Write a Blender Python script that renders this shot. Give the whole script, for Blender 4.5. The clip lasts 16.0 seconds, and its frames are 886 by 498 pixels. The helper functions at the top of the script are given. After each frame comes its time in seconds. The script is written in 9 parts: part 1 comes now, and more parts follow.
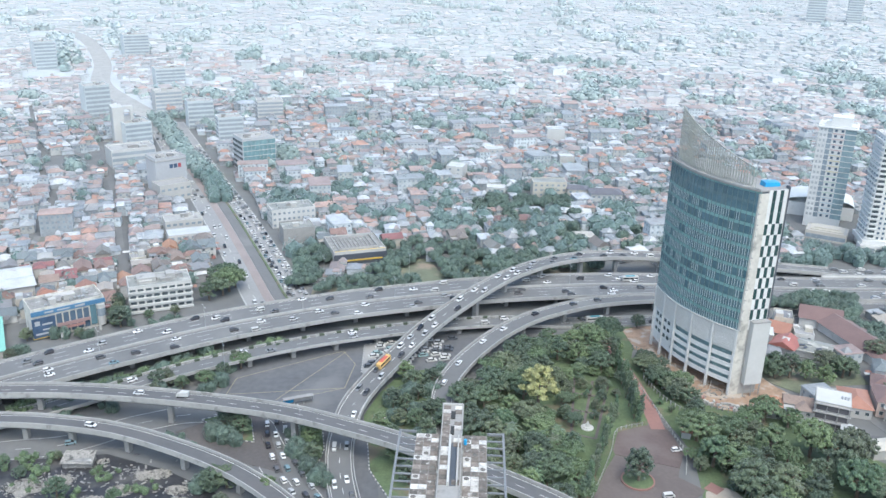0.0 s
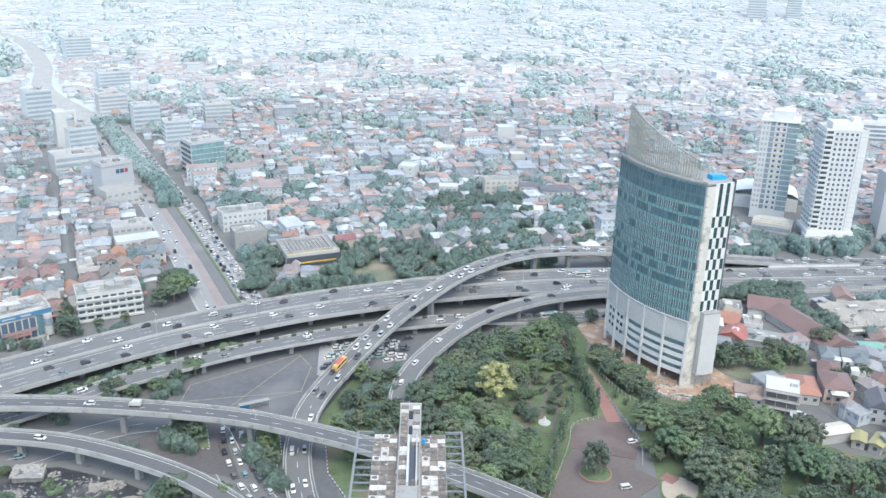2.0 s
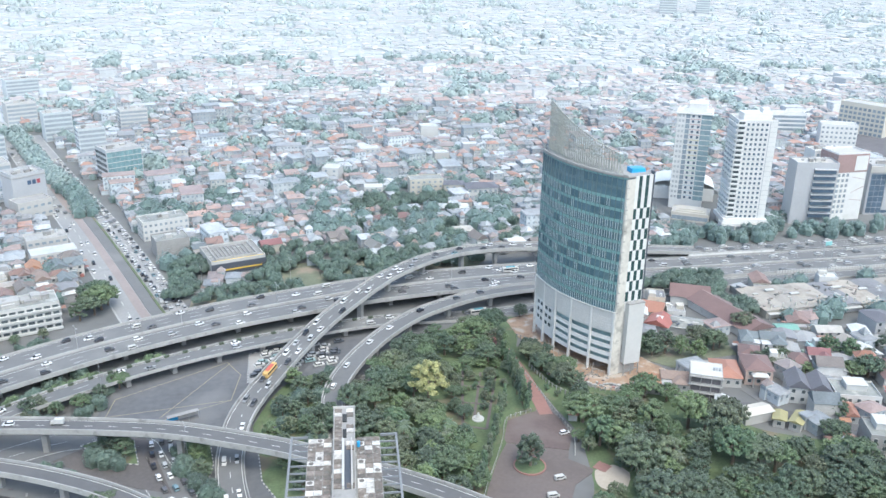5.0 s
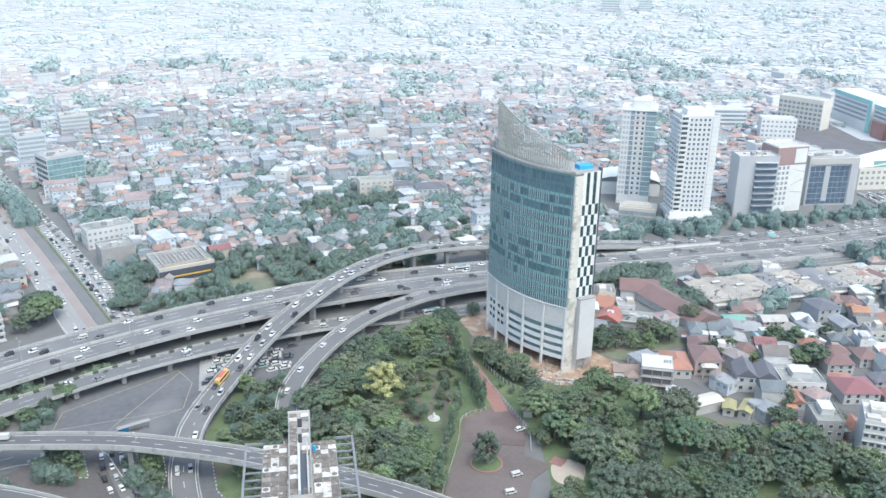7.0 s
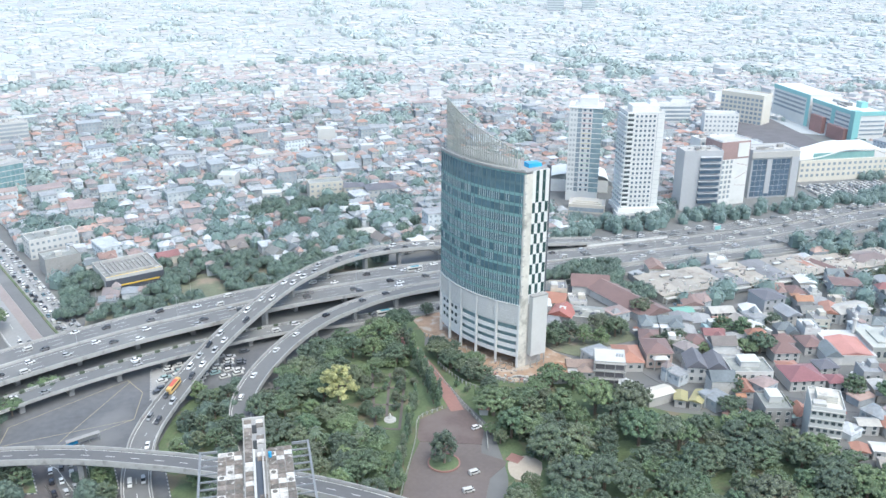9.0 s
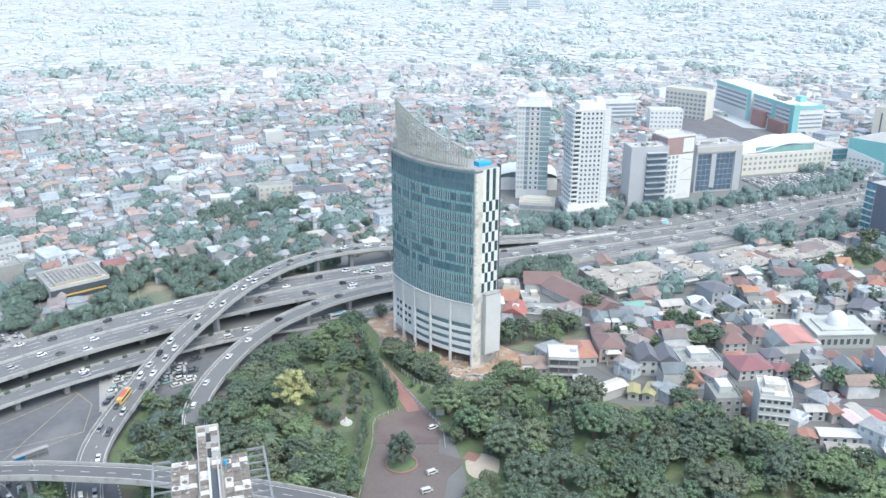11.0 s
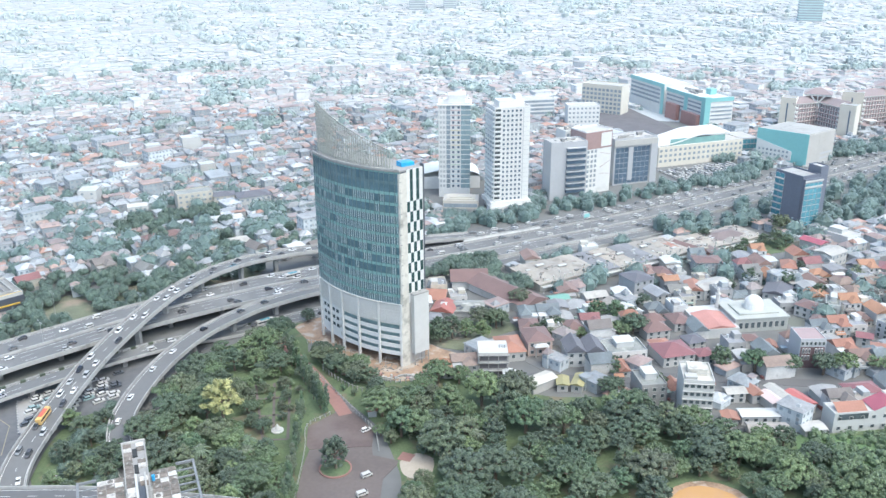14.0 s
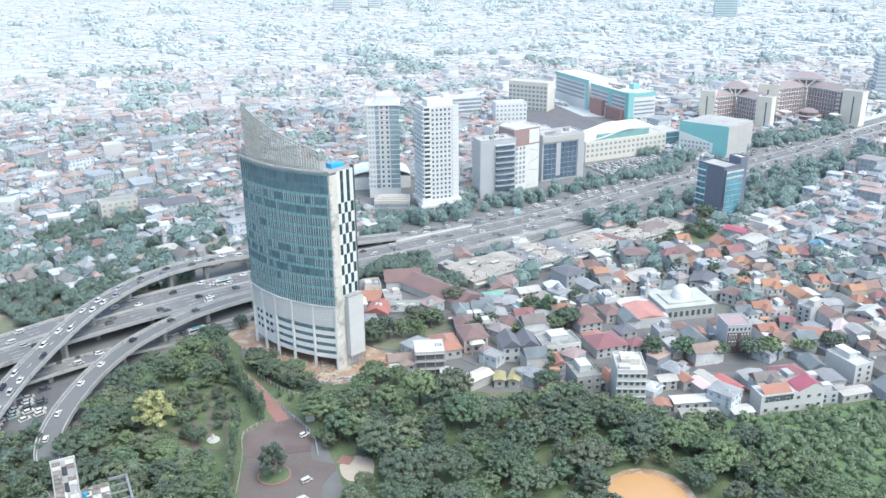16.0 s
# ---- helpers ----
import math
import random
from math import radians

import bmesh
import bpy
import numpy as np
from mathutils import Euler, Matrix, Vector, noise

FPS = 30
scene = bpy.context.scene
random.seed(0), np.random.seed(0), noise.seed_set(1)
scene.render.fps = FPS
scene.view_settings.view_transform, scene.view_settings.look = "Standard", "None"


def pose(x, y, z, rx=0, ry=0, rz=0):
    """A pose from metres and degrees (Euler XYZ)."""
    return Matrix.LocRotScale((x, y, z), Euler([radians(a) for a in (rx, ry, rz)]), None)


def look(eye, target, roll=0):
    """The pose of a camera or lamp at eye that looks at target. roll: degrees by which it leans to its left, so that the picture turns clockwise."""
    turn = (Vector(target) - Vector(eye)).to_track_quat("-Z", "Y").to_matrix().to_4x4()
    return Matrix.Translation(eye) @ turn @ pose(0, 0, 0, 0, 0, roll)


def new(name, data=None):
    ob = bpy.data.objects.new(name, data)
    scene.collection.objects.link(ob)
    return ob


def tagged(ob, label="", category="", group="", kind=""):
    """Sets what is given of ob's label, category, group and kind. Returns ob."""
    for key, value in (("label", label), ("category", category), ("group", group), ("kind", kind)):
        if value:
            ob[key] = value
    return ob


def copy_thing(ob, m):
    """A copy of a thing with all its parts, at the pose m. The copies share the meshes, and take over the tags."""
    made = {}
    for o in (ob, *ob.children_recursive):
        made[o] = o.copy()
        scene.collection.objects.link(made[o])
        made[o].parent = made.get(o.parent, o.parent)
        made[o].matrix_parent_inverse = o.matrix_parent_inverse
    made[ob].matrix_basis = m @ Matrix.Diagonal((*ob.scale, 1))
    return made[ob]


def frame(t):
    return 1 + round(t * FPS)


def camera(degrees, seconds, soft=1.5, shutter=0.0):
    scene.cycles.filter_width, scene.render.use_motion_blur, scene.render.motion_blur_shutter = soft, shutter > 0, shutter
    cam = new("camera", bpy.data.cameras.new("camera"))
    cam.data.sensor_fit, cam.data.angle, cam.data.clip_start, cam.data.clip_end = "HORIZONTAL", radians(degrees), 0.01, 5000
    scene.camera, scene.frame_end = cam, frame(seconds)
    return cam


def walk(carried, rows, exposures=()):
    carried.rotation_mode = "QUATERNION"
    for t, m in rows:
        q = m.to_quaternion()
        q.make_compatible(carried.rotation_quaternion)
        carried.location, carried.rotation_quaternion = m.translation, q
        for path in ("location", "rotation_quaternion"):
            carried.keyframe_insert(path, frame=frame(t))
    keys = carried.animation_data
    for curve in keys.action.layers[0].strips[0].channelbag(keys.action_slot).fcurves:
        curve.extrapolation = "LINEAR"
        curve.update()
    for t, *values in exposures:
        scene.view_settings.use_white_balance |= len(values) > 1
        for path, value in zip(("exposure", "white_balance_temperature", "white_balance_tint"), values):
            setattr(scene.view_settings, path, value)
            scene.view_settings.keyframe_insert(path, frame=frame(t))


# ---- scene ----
# Camera: hangs still in the air and pans slowly to the right
cam = camera(54.15, 16.0, 1.5)
PATH = [
    (0, 0, 0, 165, 0.63, -20.61, -1.47),
    (0.5, 0, 0, 165, -0.22, -20.60, -1.42),
    (1, 0, 0, 165, -1.05, -20.59, -1.36),
    (1.5, 0, 0, 165, -1.90, -20.58, -1.30),
    (2, 0, 0, 165, -2.72, -20.57, -1.24),
    (2.5, 0, 0, 165, -3.59, -20.56, -1.18),
    (3, 0, 0, 165, -4.48, -20.55, -1.13),
    (3.5, 0, 0, 165, -5.35, -20.53, -1.07),
    (4, 0, 0, 165, -6.22, -20.52, -1.01),
    (6.5, 0, 0, 165, -10.60, -20.44, -0.70),
    (7, 0, 0, 165, -11.48, -20.43, -0.64),
    (7.5, 0, 0, 165, -12.33, -20.42, -0.58),
    (8, 0, 0, 165, -13.20, -20.40, -0.51),
    (8.5, 0, 0, 165, -14.07, -20.39, -0.45),
    (9, 0, 0, 165, -14.96, -20.38, -0.38),
    (11.5, 0, 0, 165, -19.29, -20.34, -0.06),
    (12, 0, 0, 165, -20.17, -20.34, 0.01),
    (12.5, 0, 0, 165, -21.06, -20.34, 0.08),
    (13, 0, 0, 165, -21.96, -20.34, 0.15),
    (13.5, 0, 0, 165, -22.88, -20.35, 0.22),
    (14, 0, 0, 165, -23.79, -20.35, 0.28),
    (14.5, 0, 0, 165, -24.79, -20.36, 0.35),
    (15, 0, 0, 165, -25.85, -20.38, 0.42),
    (15.5, 0, 0, 165, -27.11, -20.39, 0.49),
    (16, 0, 0, 165, -28.62, -20.41, 0.57),
]
walk(cam, [(t, pose(x, y, z, 90 + p, r, w)) for t, x, y, z, w, p, r in PATH], exposures=[(0.0, 0.98, 6180, 2.5), (0.5, 1.0, 6200, 2.5), (1.0, 1.04, 6220, 2.5), (2.5, 1.11, 6250, 2.5), (8.0, 1.15, 6250, 2), (12.0, 1.18, 6250, 2), (16.0, 1.2, 6270, 2)])

# ---- light: bright overcast haze, a veiled sun high behind the camera ----
SUN_AZ, SUN_EL = radians(160), radians(62)
world = bpy.data.worlds.new("overcast_sky")
scene.world = world
world.use_nodes = True
wn = world.node_tree
sky = wn.nodes.new("ShaderNodeTexSky")
sky.sky_type = "NISHITA"
sky.sun_disc = False
sky.sun_elevation, sky.sun_rotation = SUN_EL, SUN_AZ
sky.air_density, sky.dust_density, sky.ozone_density = 1.0, 3.0, 1.0
wn.nodes["Background"].inputs["Strength"].default_value = 0.15
wn.links.new(sky.outputs["Color"], wn.nodes["Background"].inputs["Color"])
sun_data = bpy.data.lights.new("sun", "SUN")
sun_data.energy, sun_data.angle, sun_data.color = 0.95, radians(60), (1.0, 0.97, 0.93)
sun = new("sun", sun_data)
sun.matrix_world = look((math.sin(SUN_AZ) * math.cos(SUN_EL) * 100, math.cos(SUN_AZ) * math.cos(SUN_EL) * 100, math.sin(SUN_EL) * 100), (0, 0, 0))


# ---- materials ----
def mat(name, col, rough=0.85, var=0.15, big=0.08, fine=1.2, bump=0.0, metal=0.0, ramp=None, by="", coat=0.0, stain=None, spec=0.5, haze_sheen=0.15):
    """A surface with variation at two scales in metres; ramp: colours picked at random per object or island."""
    m = bpy.data.materials.new(name)
    m.use_nodes = True
    nt = m.node_tree
    b = nt.nodes["Principled BSDF"]
    geo = nt.nodes.new("ShaderNodeNewGeometry")

    def noise_node(scale, detail):
        n = nt.nodes.new("ShaderNodeTexNoise")
        n.inputs["Scale"].default_value, n.inputs["Detail"].default_value = scale, detail
        nt.links.new(geo.outputs["Position"], n.inputs["Vector"])
        return n.outputs["Fac"]

    def math_node(op, a, bb):
        n = nt.nodes.new("ShaderNodeMath")
        n.operation = op
        for k, v in enumerate((a, bb)):
            if isinstance(v, (int, float)):
                n.inputs[k].default_value = v
            else:
                nt.links.new(v, n.inputs[k])
        return n.outputs[0]

    if ramp:
        r = nt.nodes.new("ShaderNodeValToRGB")
        r.color_ramp.interpolation = "CONSTANT"
        while len(r.color_ramp.elements) < len(ramp):
            r.color_ramp.elements.new(0.5)
        for k, c in enumerate(ramp):
            r.color_ramp.elements[k].position = k / len(ramp)
        for k, c in enumerate(ramp):
            r.color_ramp.elements[k].color = (*c, 1)
        if by == "object":
            src = nt.nodes.new("ShaderNodeObjectInfo").outputs["Random"]
        else:
            src = geo.outputs["Random Per Island"]
        nt.links.new(src, r.inputs["Fac"])
        base = r.outputs["Color"]
    else:
        rgb = nt.nodes.new("ShaderNodeRGB")
        rgb.outputs[0].default_value = (*col, 1)
        base = rgb.outputs[0]
    f1, f2 = noise_node(big, 4), noise_node(fine, 3)
    total = math_node("ADD", math_node("MULTIPLY", f1, 1.2), math_node("MULTIPLY", f2, 0.8))
    gain = math_node("ADD", math_node("MULTIPLY", math_node("SUBTRACT", total, 1.0), var * 3.0), 1.0)
    mul = nt.nodes.new("ShaderNodeVectorMath")
    mul.operation = "SCALE"
    nt.links.new(base, mul.inputs[0])
    nt.links.new(gain, mul.inputs["Scale"])
    out = mul.outputs[0]
    if stain:
        colour, scale, lo = stain
        st = nt.nodes.new("ShaderNodeMapRange")
        st.inputs["From Min"].default_value, st.inputs["From Max"].default_value = lo, lo + 0.12
        nt.links.new(noise_node(scale, 5), st.inputs["Value"])
        mix = nt.nodes.new("ShaderNodeMixRGB")
        mix.inputs["Color2"].default_value = (*colour, 1)
        nt.links.new(st.outputs[0], mix.inputs["Fac"])
        nt.links.new(out, mix.inputs["Color1"])
        out = mix.outputs[0]
    nt.links.new(out, b.inputs["Base Color"])
    b.inputs["Roughness"].default_value, b.inputs["Metallic"].default_value = rough, metal
    b.inputs["Coat Weight"].default_value = coat
    b.inputs["Specular IOR Level"].default_value = spec
    b.inputs["Sheen Weight"].default_value, b.inputs["Sheen Roughness"].default_value = haze_sheen, 0.6  # bluish-white sheen standing in for distance haze
    b.inputs["Sheen Tint"].default_value = (0.93, 0.98, 1.0, 1)
    if bump:
        bn = nt.nodes.new("ShaderNodeBump")
        bn.inputs["Strength"].default_value, bn.inputs["Distance"].default_value = bump, 0.2
        nt.links.new(f2, bn.inputs["Height"])
        nt.links.new(bn.outputs[0], b.inputs["Normal"])
    return m


ASPHALT = mat("asphalt", (0.145, 0.146, 0.146), 0.8, 0.1, 0.05, 0.6, 0.1, stain=((0.19, 0.19, 0.185), 0.04, 0.56), haze_sheen=0.08)
ASPHALT_PALE = mat("sun_bleached_asphalt", (0.15, 0.15, 0.15), 0.8, 0.12, 0.05, 0.6, 0.1, stain=((0.19, 0.19, 0.186), 0.04, 0.56), haze_sheen=0.1)
ASPHALT_LIGHT = mat("worn_light_asphalt", (0.28, 0.28, 0.278), 0.8, 0.12, 0.05, 0.6, 0.1, stain=((0.21, 0.21, 0.21), 0.05, 0.58), haze_sheen=0.1)
ASPHALT_DARK = mat("dark_asphalt", (0.112, 0.112, 0.115), 0.75, 0.12, 0.04, 0.5, 0.1, stain=((0.125, 0.12, 0.12), 0.03, 0.55), haze_sheen=0.08)
JUNCTION = mat("oily_junction_asphalt", (0.115, 0.117, 0.123), 0.75, 0.22, 0.05, 0.4, 0.1, stain=((0.16, 0.16, 0.16), 0.035, 0.54), haze_sheen=0.1)
PAINT = mat("road_paint", (0.62, 0.62, 0.6), 0.7, 0.2, 0.5, 3.0)
YELLOW_PAINT = mat("yellow_road_paint", (0.3, 0.26, 0.17), 0.7, 0.25, 0.5, 3.0)
CONCRETE = mat("concrete", (0.31, 0.305, 0.295), 0.85, 0.12, 0.1, 0.9, 0.1, stain=((0.2, 0.2, 0.19), 0.25, 0.62), haze_sheen=0.05)
CONCRETE_PALE = mat("pale_concrete", (0.375, 0.372, 0.36), 0.85, 0.14, 0.1, 0.9, 0.1, stain=((0.25, 0.25, 0.24), 0.3, 0.58), haze_sheen=0.05)
CONCRETE_DARK = mat("weathered_concrete", (0.24, 0.235, 0.225), 0.9, 0.3, 0.3, 1.2, 0.2, stain=((0.5, 0.5, 0.48), 0.35, 0.6))
WHITE = mat("white_paint", (0.53, 0.53, 0.515), 0.6, 0.05, 0.15, 0.8, stain=((0.5, 0.49, 0.46), 0.2, 0.64), haze_sheen=0.05)
OFFWHITE = mat("offwhite_paint", (0.46, 0.45, 0.43), 0.7, 0.06, 0.15, 0.8, stain=((0.4, 0.39, 0.37), 0.2, 0.62), haze_sheen=0.05)
CREAM = mat("cream_render", (0.52, 0.49, 0.43), 0.75, 0.06, 0.15, 0.8, stain=((0.46, 0.42, 0.35), 0.2, 0.66), haze_sheen=0.1)
BEIGE = mat("beige_concrete", (0.58, 0.555, 0.5), 0.8, 0.14, 0.15, 0.8, stain=((0.36, 0.345, 0.31), 0.25, 0.55))
GREYWALL = mat("grey_cladding", (0.42, 0.43, 0.45), 0.6, 0.05, 0.1, 0.8, haze_sheen=0.3)
# Far tower walls paled and blued to imitate haze.
PALETOWER = mat("hazed_blue_grey_cladding", (0.5, 0.545, 0.56), 0.6, 0.06, 0.1, 0.8, stain=((0.42, 0.46, 0.48), 0.12, 0.58), haze_sheen=0.3)
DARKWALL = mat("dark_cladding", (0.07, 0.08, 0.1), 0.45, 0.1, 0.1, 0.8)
BROWN = mat("brown_cladding", (0.3, 0.19, 0.18), 0.7, 0.1, 0.1, 0.8, haze_sheen=0.5)
MAROONWALL = mat("dark_maroon_facade", (0.13, 0.08, 0.085), 0.7, 0.15, 0.2, 1.0)
BRICKRED = mat("brick_red_cladding", (0.36, 0.2, 0.18), 0.75, 0.1, 0.1, 0.8)
TEAL_PALE = mat("pale_teal_cladding", (0.42, 0.58, 0.58), 0.6, 0.06, 0.1, 0.8, haze_sheen=0.4)
TEAL = mat("teal_cladding", (0.22, 0.5, 0.5), 0.5, 0.06, 0.1, 0.8, haze_sheen=0.4)
BLUEPAINT = mat("blue_sign_board", (0.08, 0.2, 0.34), 0.5, 0.1, 0.1, 0.8)
NAVYBOARD = mat("dark_blue_board", (0.05, 0.09, 0.16), 0.5, 0.25, 0.2, 0.8)
BLUETARP = mat("blue_tarpaulin", (0.02, 0.32, 0.62), 0.5, 0.1, 0.3, 1.5, 0.3)
YELLOW = mat("yellow_band", (0.62, 0.42, 0.07), 0.5, 0.1, 0.1, 0.8)
CRIMSON = mat("crimson_sheet", (0.34, 0.085, 0.12), 0.5, 0.12, 0.2, 1.2)
RED = mat("red_paint", (0.36, 0.07, 0.09), 0.5, 0.1, 0.1, 0.8)
BUSRED = mat("red_bus_roof", (0.5, 0.1, 0.06), 0.4, 0.08, 0.3, 2.0)
BUSYELLOW = mat("yellow_bus_paint", (0.62, 0.4, 0.14), 0.35, 0.06, 0.3, 2.0)
STEEL = mat("galvanised_steel", (0.42, 0.43, 0.43), 0.45, 0.15, 0.3, 2.0, metal=0.6)
RUSTY = mat("weathered_steel", (0.46, 0.45, 0.4), 0.6, 0.2, 0.3, 2.0, metal=0.3)
CROWNSTEEL = mat("grey_green_weathered_steel", (0.36, 0.37, 0.33), 0.65, 0.15, 0.3, 2.0, metal=0.15)
ZINC = mat("zinc_sheet", (0.55, 0.56, 0.56), 0.45, 0.15, 0.15, 1.5, metal=0.2, stain=((0.36, 0.33, 0.3), 0.2, 0.62))
GLASS = mat("dark_teal_glass", (0.05, 0.12, 0.14), 0.12, 0.2, 0.12, 0.5, ramp=((0.1, 0.172, 0.208), (0.118, 0.19, 0.224), (0.09, 0.158, 0.192), (0.11, 0.185, 0.222), (0.096, 0.166, 0.202), (0.128, 0.2, 0.225)), by="object", spec=0.6, haze_sheen=0)
GLASS_GREEN = mat("green_spandrel_glass", (0.21, 0.37, 0.36), 0.2, 0.12, 0.12, 0.5, spec=0.6, haze_sheen=0.05)
GLASS_BLUE = mat("blue_glass", (0.1, 0.28, 0.34), 0.12, 0.25, 0.1, 0.4, spec=0.6, haze_sheen=0.1)
GLASS_DARK = mat("dark_blue_glass", (0.1, 0.14, 0.18), 0.15, 0.2, 0.1, 0.4, spec=0.6)
GLASS_SEA = mat("sea_green_glass", (0.19, 0.31, 0.33), 0.15, 0.25, 0.1, 0.4, spec=0.6, haze_sheen=0.1)
WINDOW = mat("window_glass", (0.09, 0.11, 0.12), 0.15, 0.3, 0.2, 1.0, spec=0.6, haze_sheen=0)
MULLION = mat("aluminium_mullion", (0.48, 0.56, 0.57), 0.5, 0.08, 0.2, 1.0)
MULLION_DARK = mat("dark_mullion", (0.14, 0.22, 0.24), 0.5, 0.08, 0.2, 1.0)
PODIUM = mat("fresh_pale_concrete", (0.68, 0.675, 0.655), 0.85, 0.08, 0.15, 0.9, 0.1, stain=((0.5, 0.49, 0.47), 0.3, 0.6), haze_sheen=0.1)
GLASS_BLACK = mat("black_green_glass", (0.035, 0.075, 0.075), 0.12, 0.2, 0.1, 0.4, spec=0.6, haze_sheen=0.05)
GLASS_MINT = mat("mint_grey_glass", (0.26, 0.36, 0.36), 0.2, 0.15, 0.1, 0.4, spec=0.6, haze_sheen=0.2)
GLASS_TEAL = mat("grey_teal_glass", (0.11, 0.2, 0.235), 0.15, 0.2, 0.1, 0.4, spec=0.6, haze_sheen=0.1)
# Glass of the far towers, paled to imitate haze.
GLASS_FAINT = mat("hazed_pale_glass", (0.34, 0.38, 0.41), 0.2, 0.1, 0.1, 0.4, spec=0.6, haze_sheen=0.2)
GLASS_SLATE = mat("slate_blue_glass", (0.1, 0.145, 0.2), 0.15, 0.2, 0.1, 0.4, spec=0.6, haze_sheen=0.1)
CREAM_PALE = mat("pale_cream_tile", (0.62, 0.58, 0.5), 0.7, 0.05, 0.15, 0.8, haze_sheen=0.4)
SCREEN = mat("perforated_screen", (0.63, 0.63, 0.625), 0.7, 0.12, 0.2, 1.5)
SOIL = mat("bare_red_soil", (0.31, 0.205, 0.135), 0.95, 0.35, 0.12, 0.9, 0.4, stain=((0.4, 0.34, 0.28), 0.22, 0.5))
PAVING = mat("red_brown_paving", (0.115, 0.085, 0.08), 0.85, 0.15, 0.05, 0.8, 0.15, stain=((0.15, 0.12, 0.112), 0.05, 0.55), haze_sheen=0.1)
PAVING_PALE = mat("pale_pinkish_paving", (0.135, 0.112, 0.105), 0.85, 0.15, 0.05, 0.8, 0.1, stain=((0.115, 0.095, 0.09), 0.08, 0.58), haze_sheen=0.1)
PAVING_DULL = mat("dull_brown_paving", (0.1, 0.09, 0.088), 0.85, 0.2, 0.05, 0.8, 0.15, stain=((0.125, 0.105, 0.098), 0.05, 0.55), haze_sheen=0.1)
SAND = mat("pale_sand", (0.4, 0.35, 0.29), 0.95, 0.1, 0.1, 0.8, 0.2)
PAVING_RED = mat("red_brick_path", (0.26, 0.135, 0.115), 0.85, 0.12, 0.08, 0.8, 0.15)
GRASS = mat("grass", (0.1, 0.14, 0.065), 0.95, 0.35, 0.12, 1.2, 0.4, stain=((0.17, 0.145, 0.095), 0.1, 0.54), haze_sheen=0.1)
DRYGRASS = mat("dry_trodden_grass", (0.13, 0.145, 0.09), 0.95, 0.3, 0.1, 1.2, 0.3, stain=((0.26, 0.21, 0.16), 0.06, 0.5), haze_sheen=0.15)
HEDGE = mat("dark_clipped_hedge", (0.06, 0.08, 0.05), 0.9, 0.3, 0.3, 2.0, 0.4)
SCRUB = mat("scrub", (0.085, 0.15, 0.05), 0.95, 0.3, 0.06, 0.9, 0.5, haze_sheen=0.25)
WATER = mat("muddy_water", (0.5, 0.3, 0.14), 0.1, 0.05, 0.02, 0.2, haze_sheen=0)
BLACKGROUND = mat("dark_wet_ground", (0.036, 0.036, 0.04), 0.45, 0.5, 0.12, 0.6, 0.4, stain=((0.09, 0.085, 0.08), 0.1, 0.54), haze_sheen=0.05)
RUBBLE = mat("pale_rubble", (0.3, 0.285, 0.26), 0.95, 0.6, 0.5, 2.5, 0.5, stain=((0.1, 0.095, 0.085), 0.5, 0.52))
GROUND = mat("urban_ground", (0.135, 0.136, 0.134), 0.9, 0.2, 0.02, 0.15, 0.1, stain=((0.14, 0.15, 0.12), 0.02, 0.6))
TRUNK = mat("bark", (0.16, 0.12, 0.09), 0.95, 0.2, 0.5, 3.0, 0.3)
LEAF = mat("leaves", (0.09, 0.13, 0.08), 0.7, 0.32, 0.15, 1.7, 0, ramp=((0.070, 0.110, 0.068), (0.113, 0.162, 0.077), (0.072, 0.104, 0.067), (0.090, 0.135, 0.074), (0.135, 0.189, 0.085), (0.098, 0.118, 0.074), (0.074, 0.110, 0.065), (0.096, 0.132, 0.078), (0.081, 0.137, 0.072), (0.112, 0.140, 0.078), (0.068, 0.099, 0.065)), by="object", haze_sheen=0.2)
LEAF_YELLOW = mat("yellow_flowering_leaves", (0.36, 0.36, 0.16), 0.6, 0.45, 0.3, 1.7, 0.6, haze_sheen=0.1, stain=((0.16, 0.2, 0.07), 0.5, 0.55))
LEAF_LIGHT = mat("light_green_leaves", (0.095, 0.145, 0.068), 0.6, 0.4, 0.3, 1.7, 0, haze_sheen=0.2)
LEAF_BELT = mat("roadside_leaves", (0.085, 0.13, 0.1), 0.6, 0.4, 0.1, 1.0, haze_sheen=0.2)
# Leaves paled with distance: haze put into the leaf colour.
LEAF_MID = mat("hazed_mid_leaves", (0.22, 0.29, 0.27), 0.6, 0.2, 0.05, 0.5, haze_sheen=0.5)
LEAF_CITY = mat("hazed_city_leaves", (0.115, 0.18, 0.165), 0.6, 0.25, 0.05, 0.5, haze_sheen=0.4)
LEAF_PALE = mat("hazed_outer_leaves", (0.5, 0.555, 0.555), 0.85, 0.15, 0.03, 0.3, haze_sheen=0.4)
LEAF_FAR = mat("grey_green_leaves", (0.34, 0.415, 0.405), 0.85, 0.2, 0.03, 0.3, haze_sheen=0.5)
TYRE = mat("tyre_rubber", (0.02, 0.02, 0.02), 0.9, 0.1)
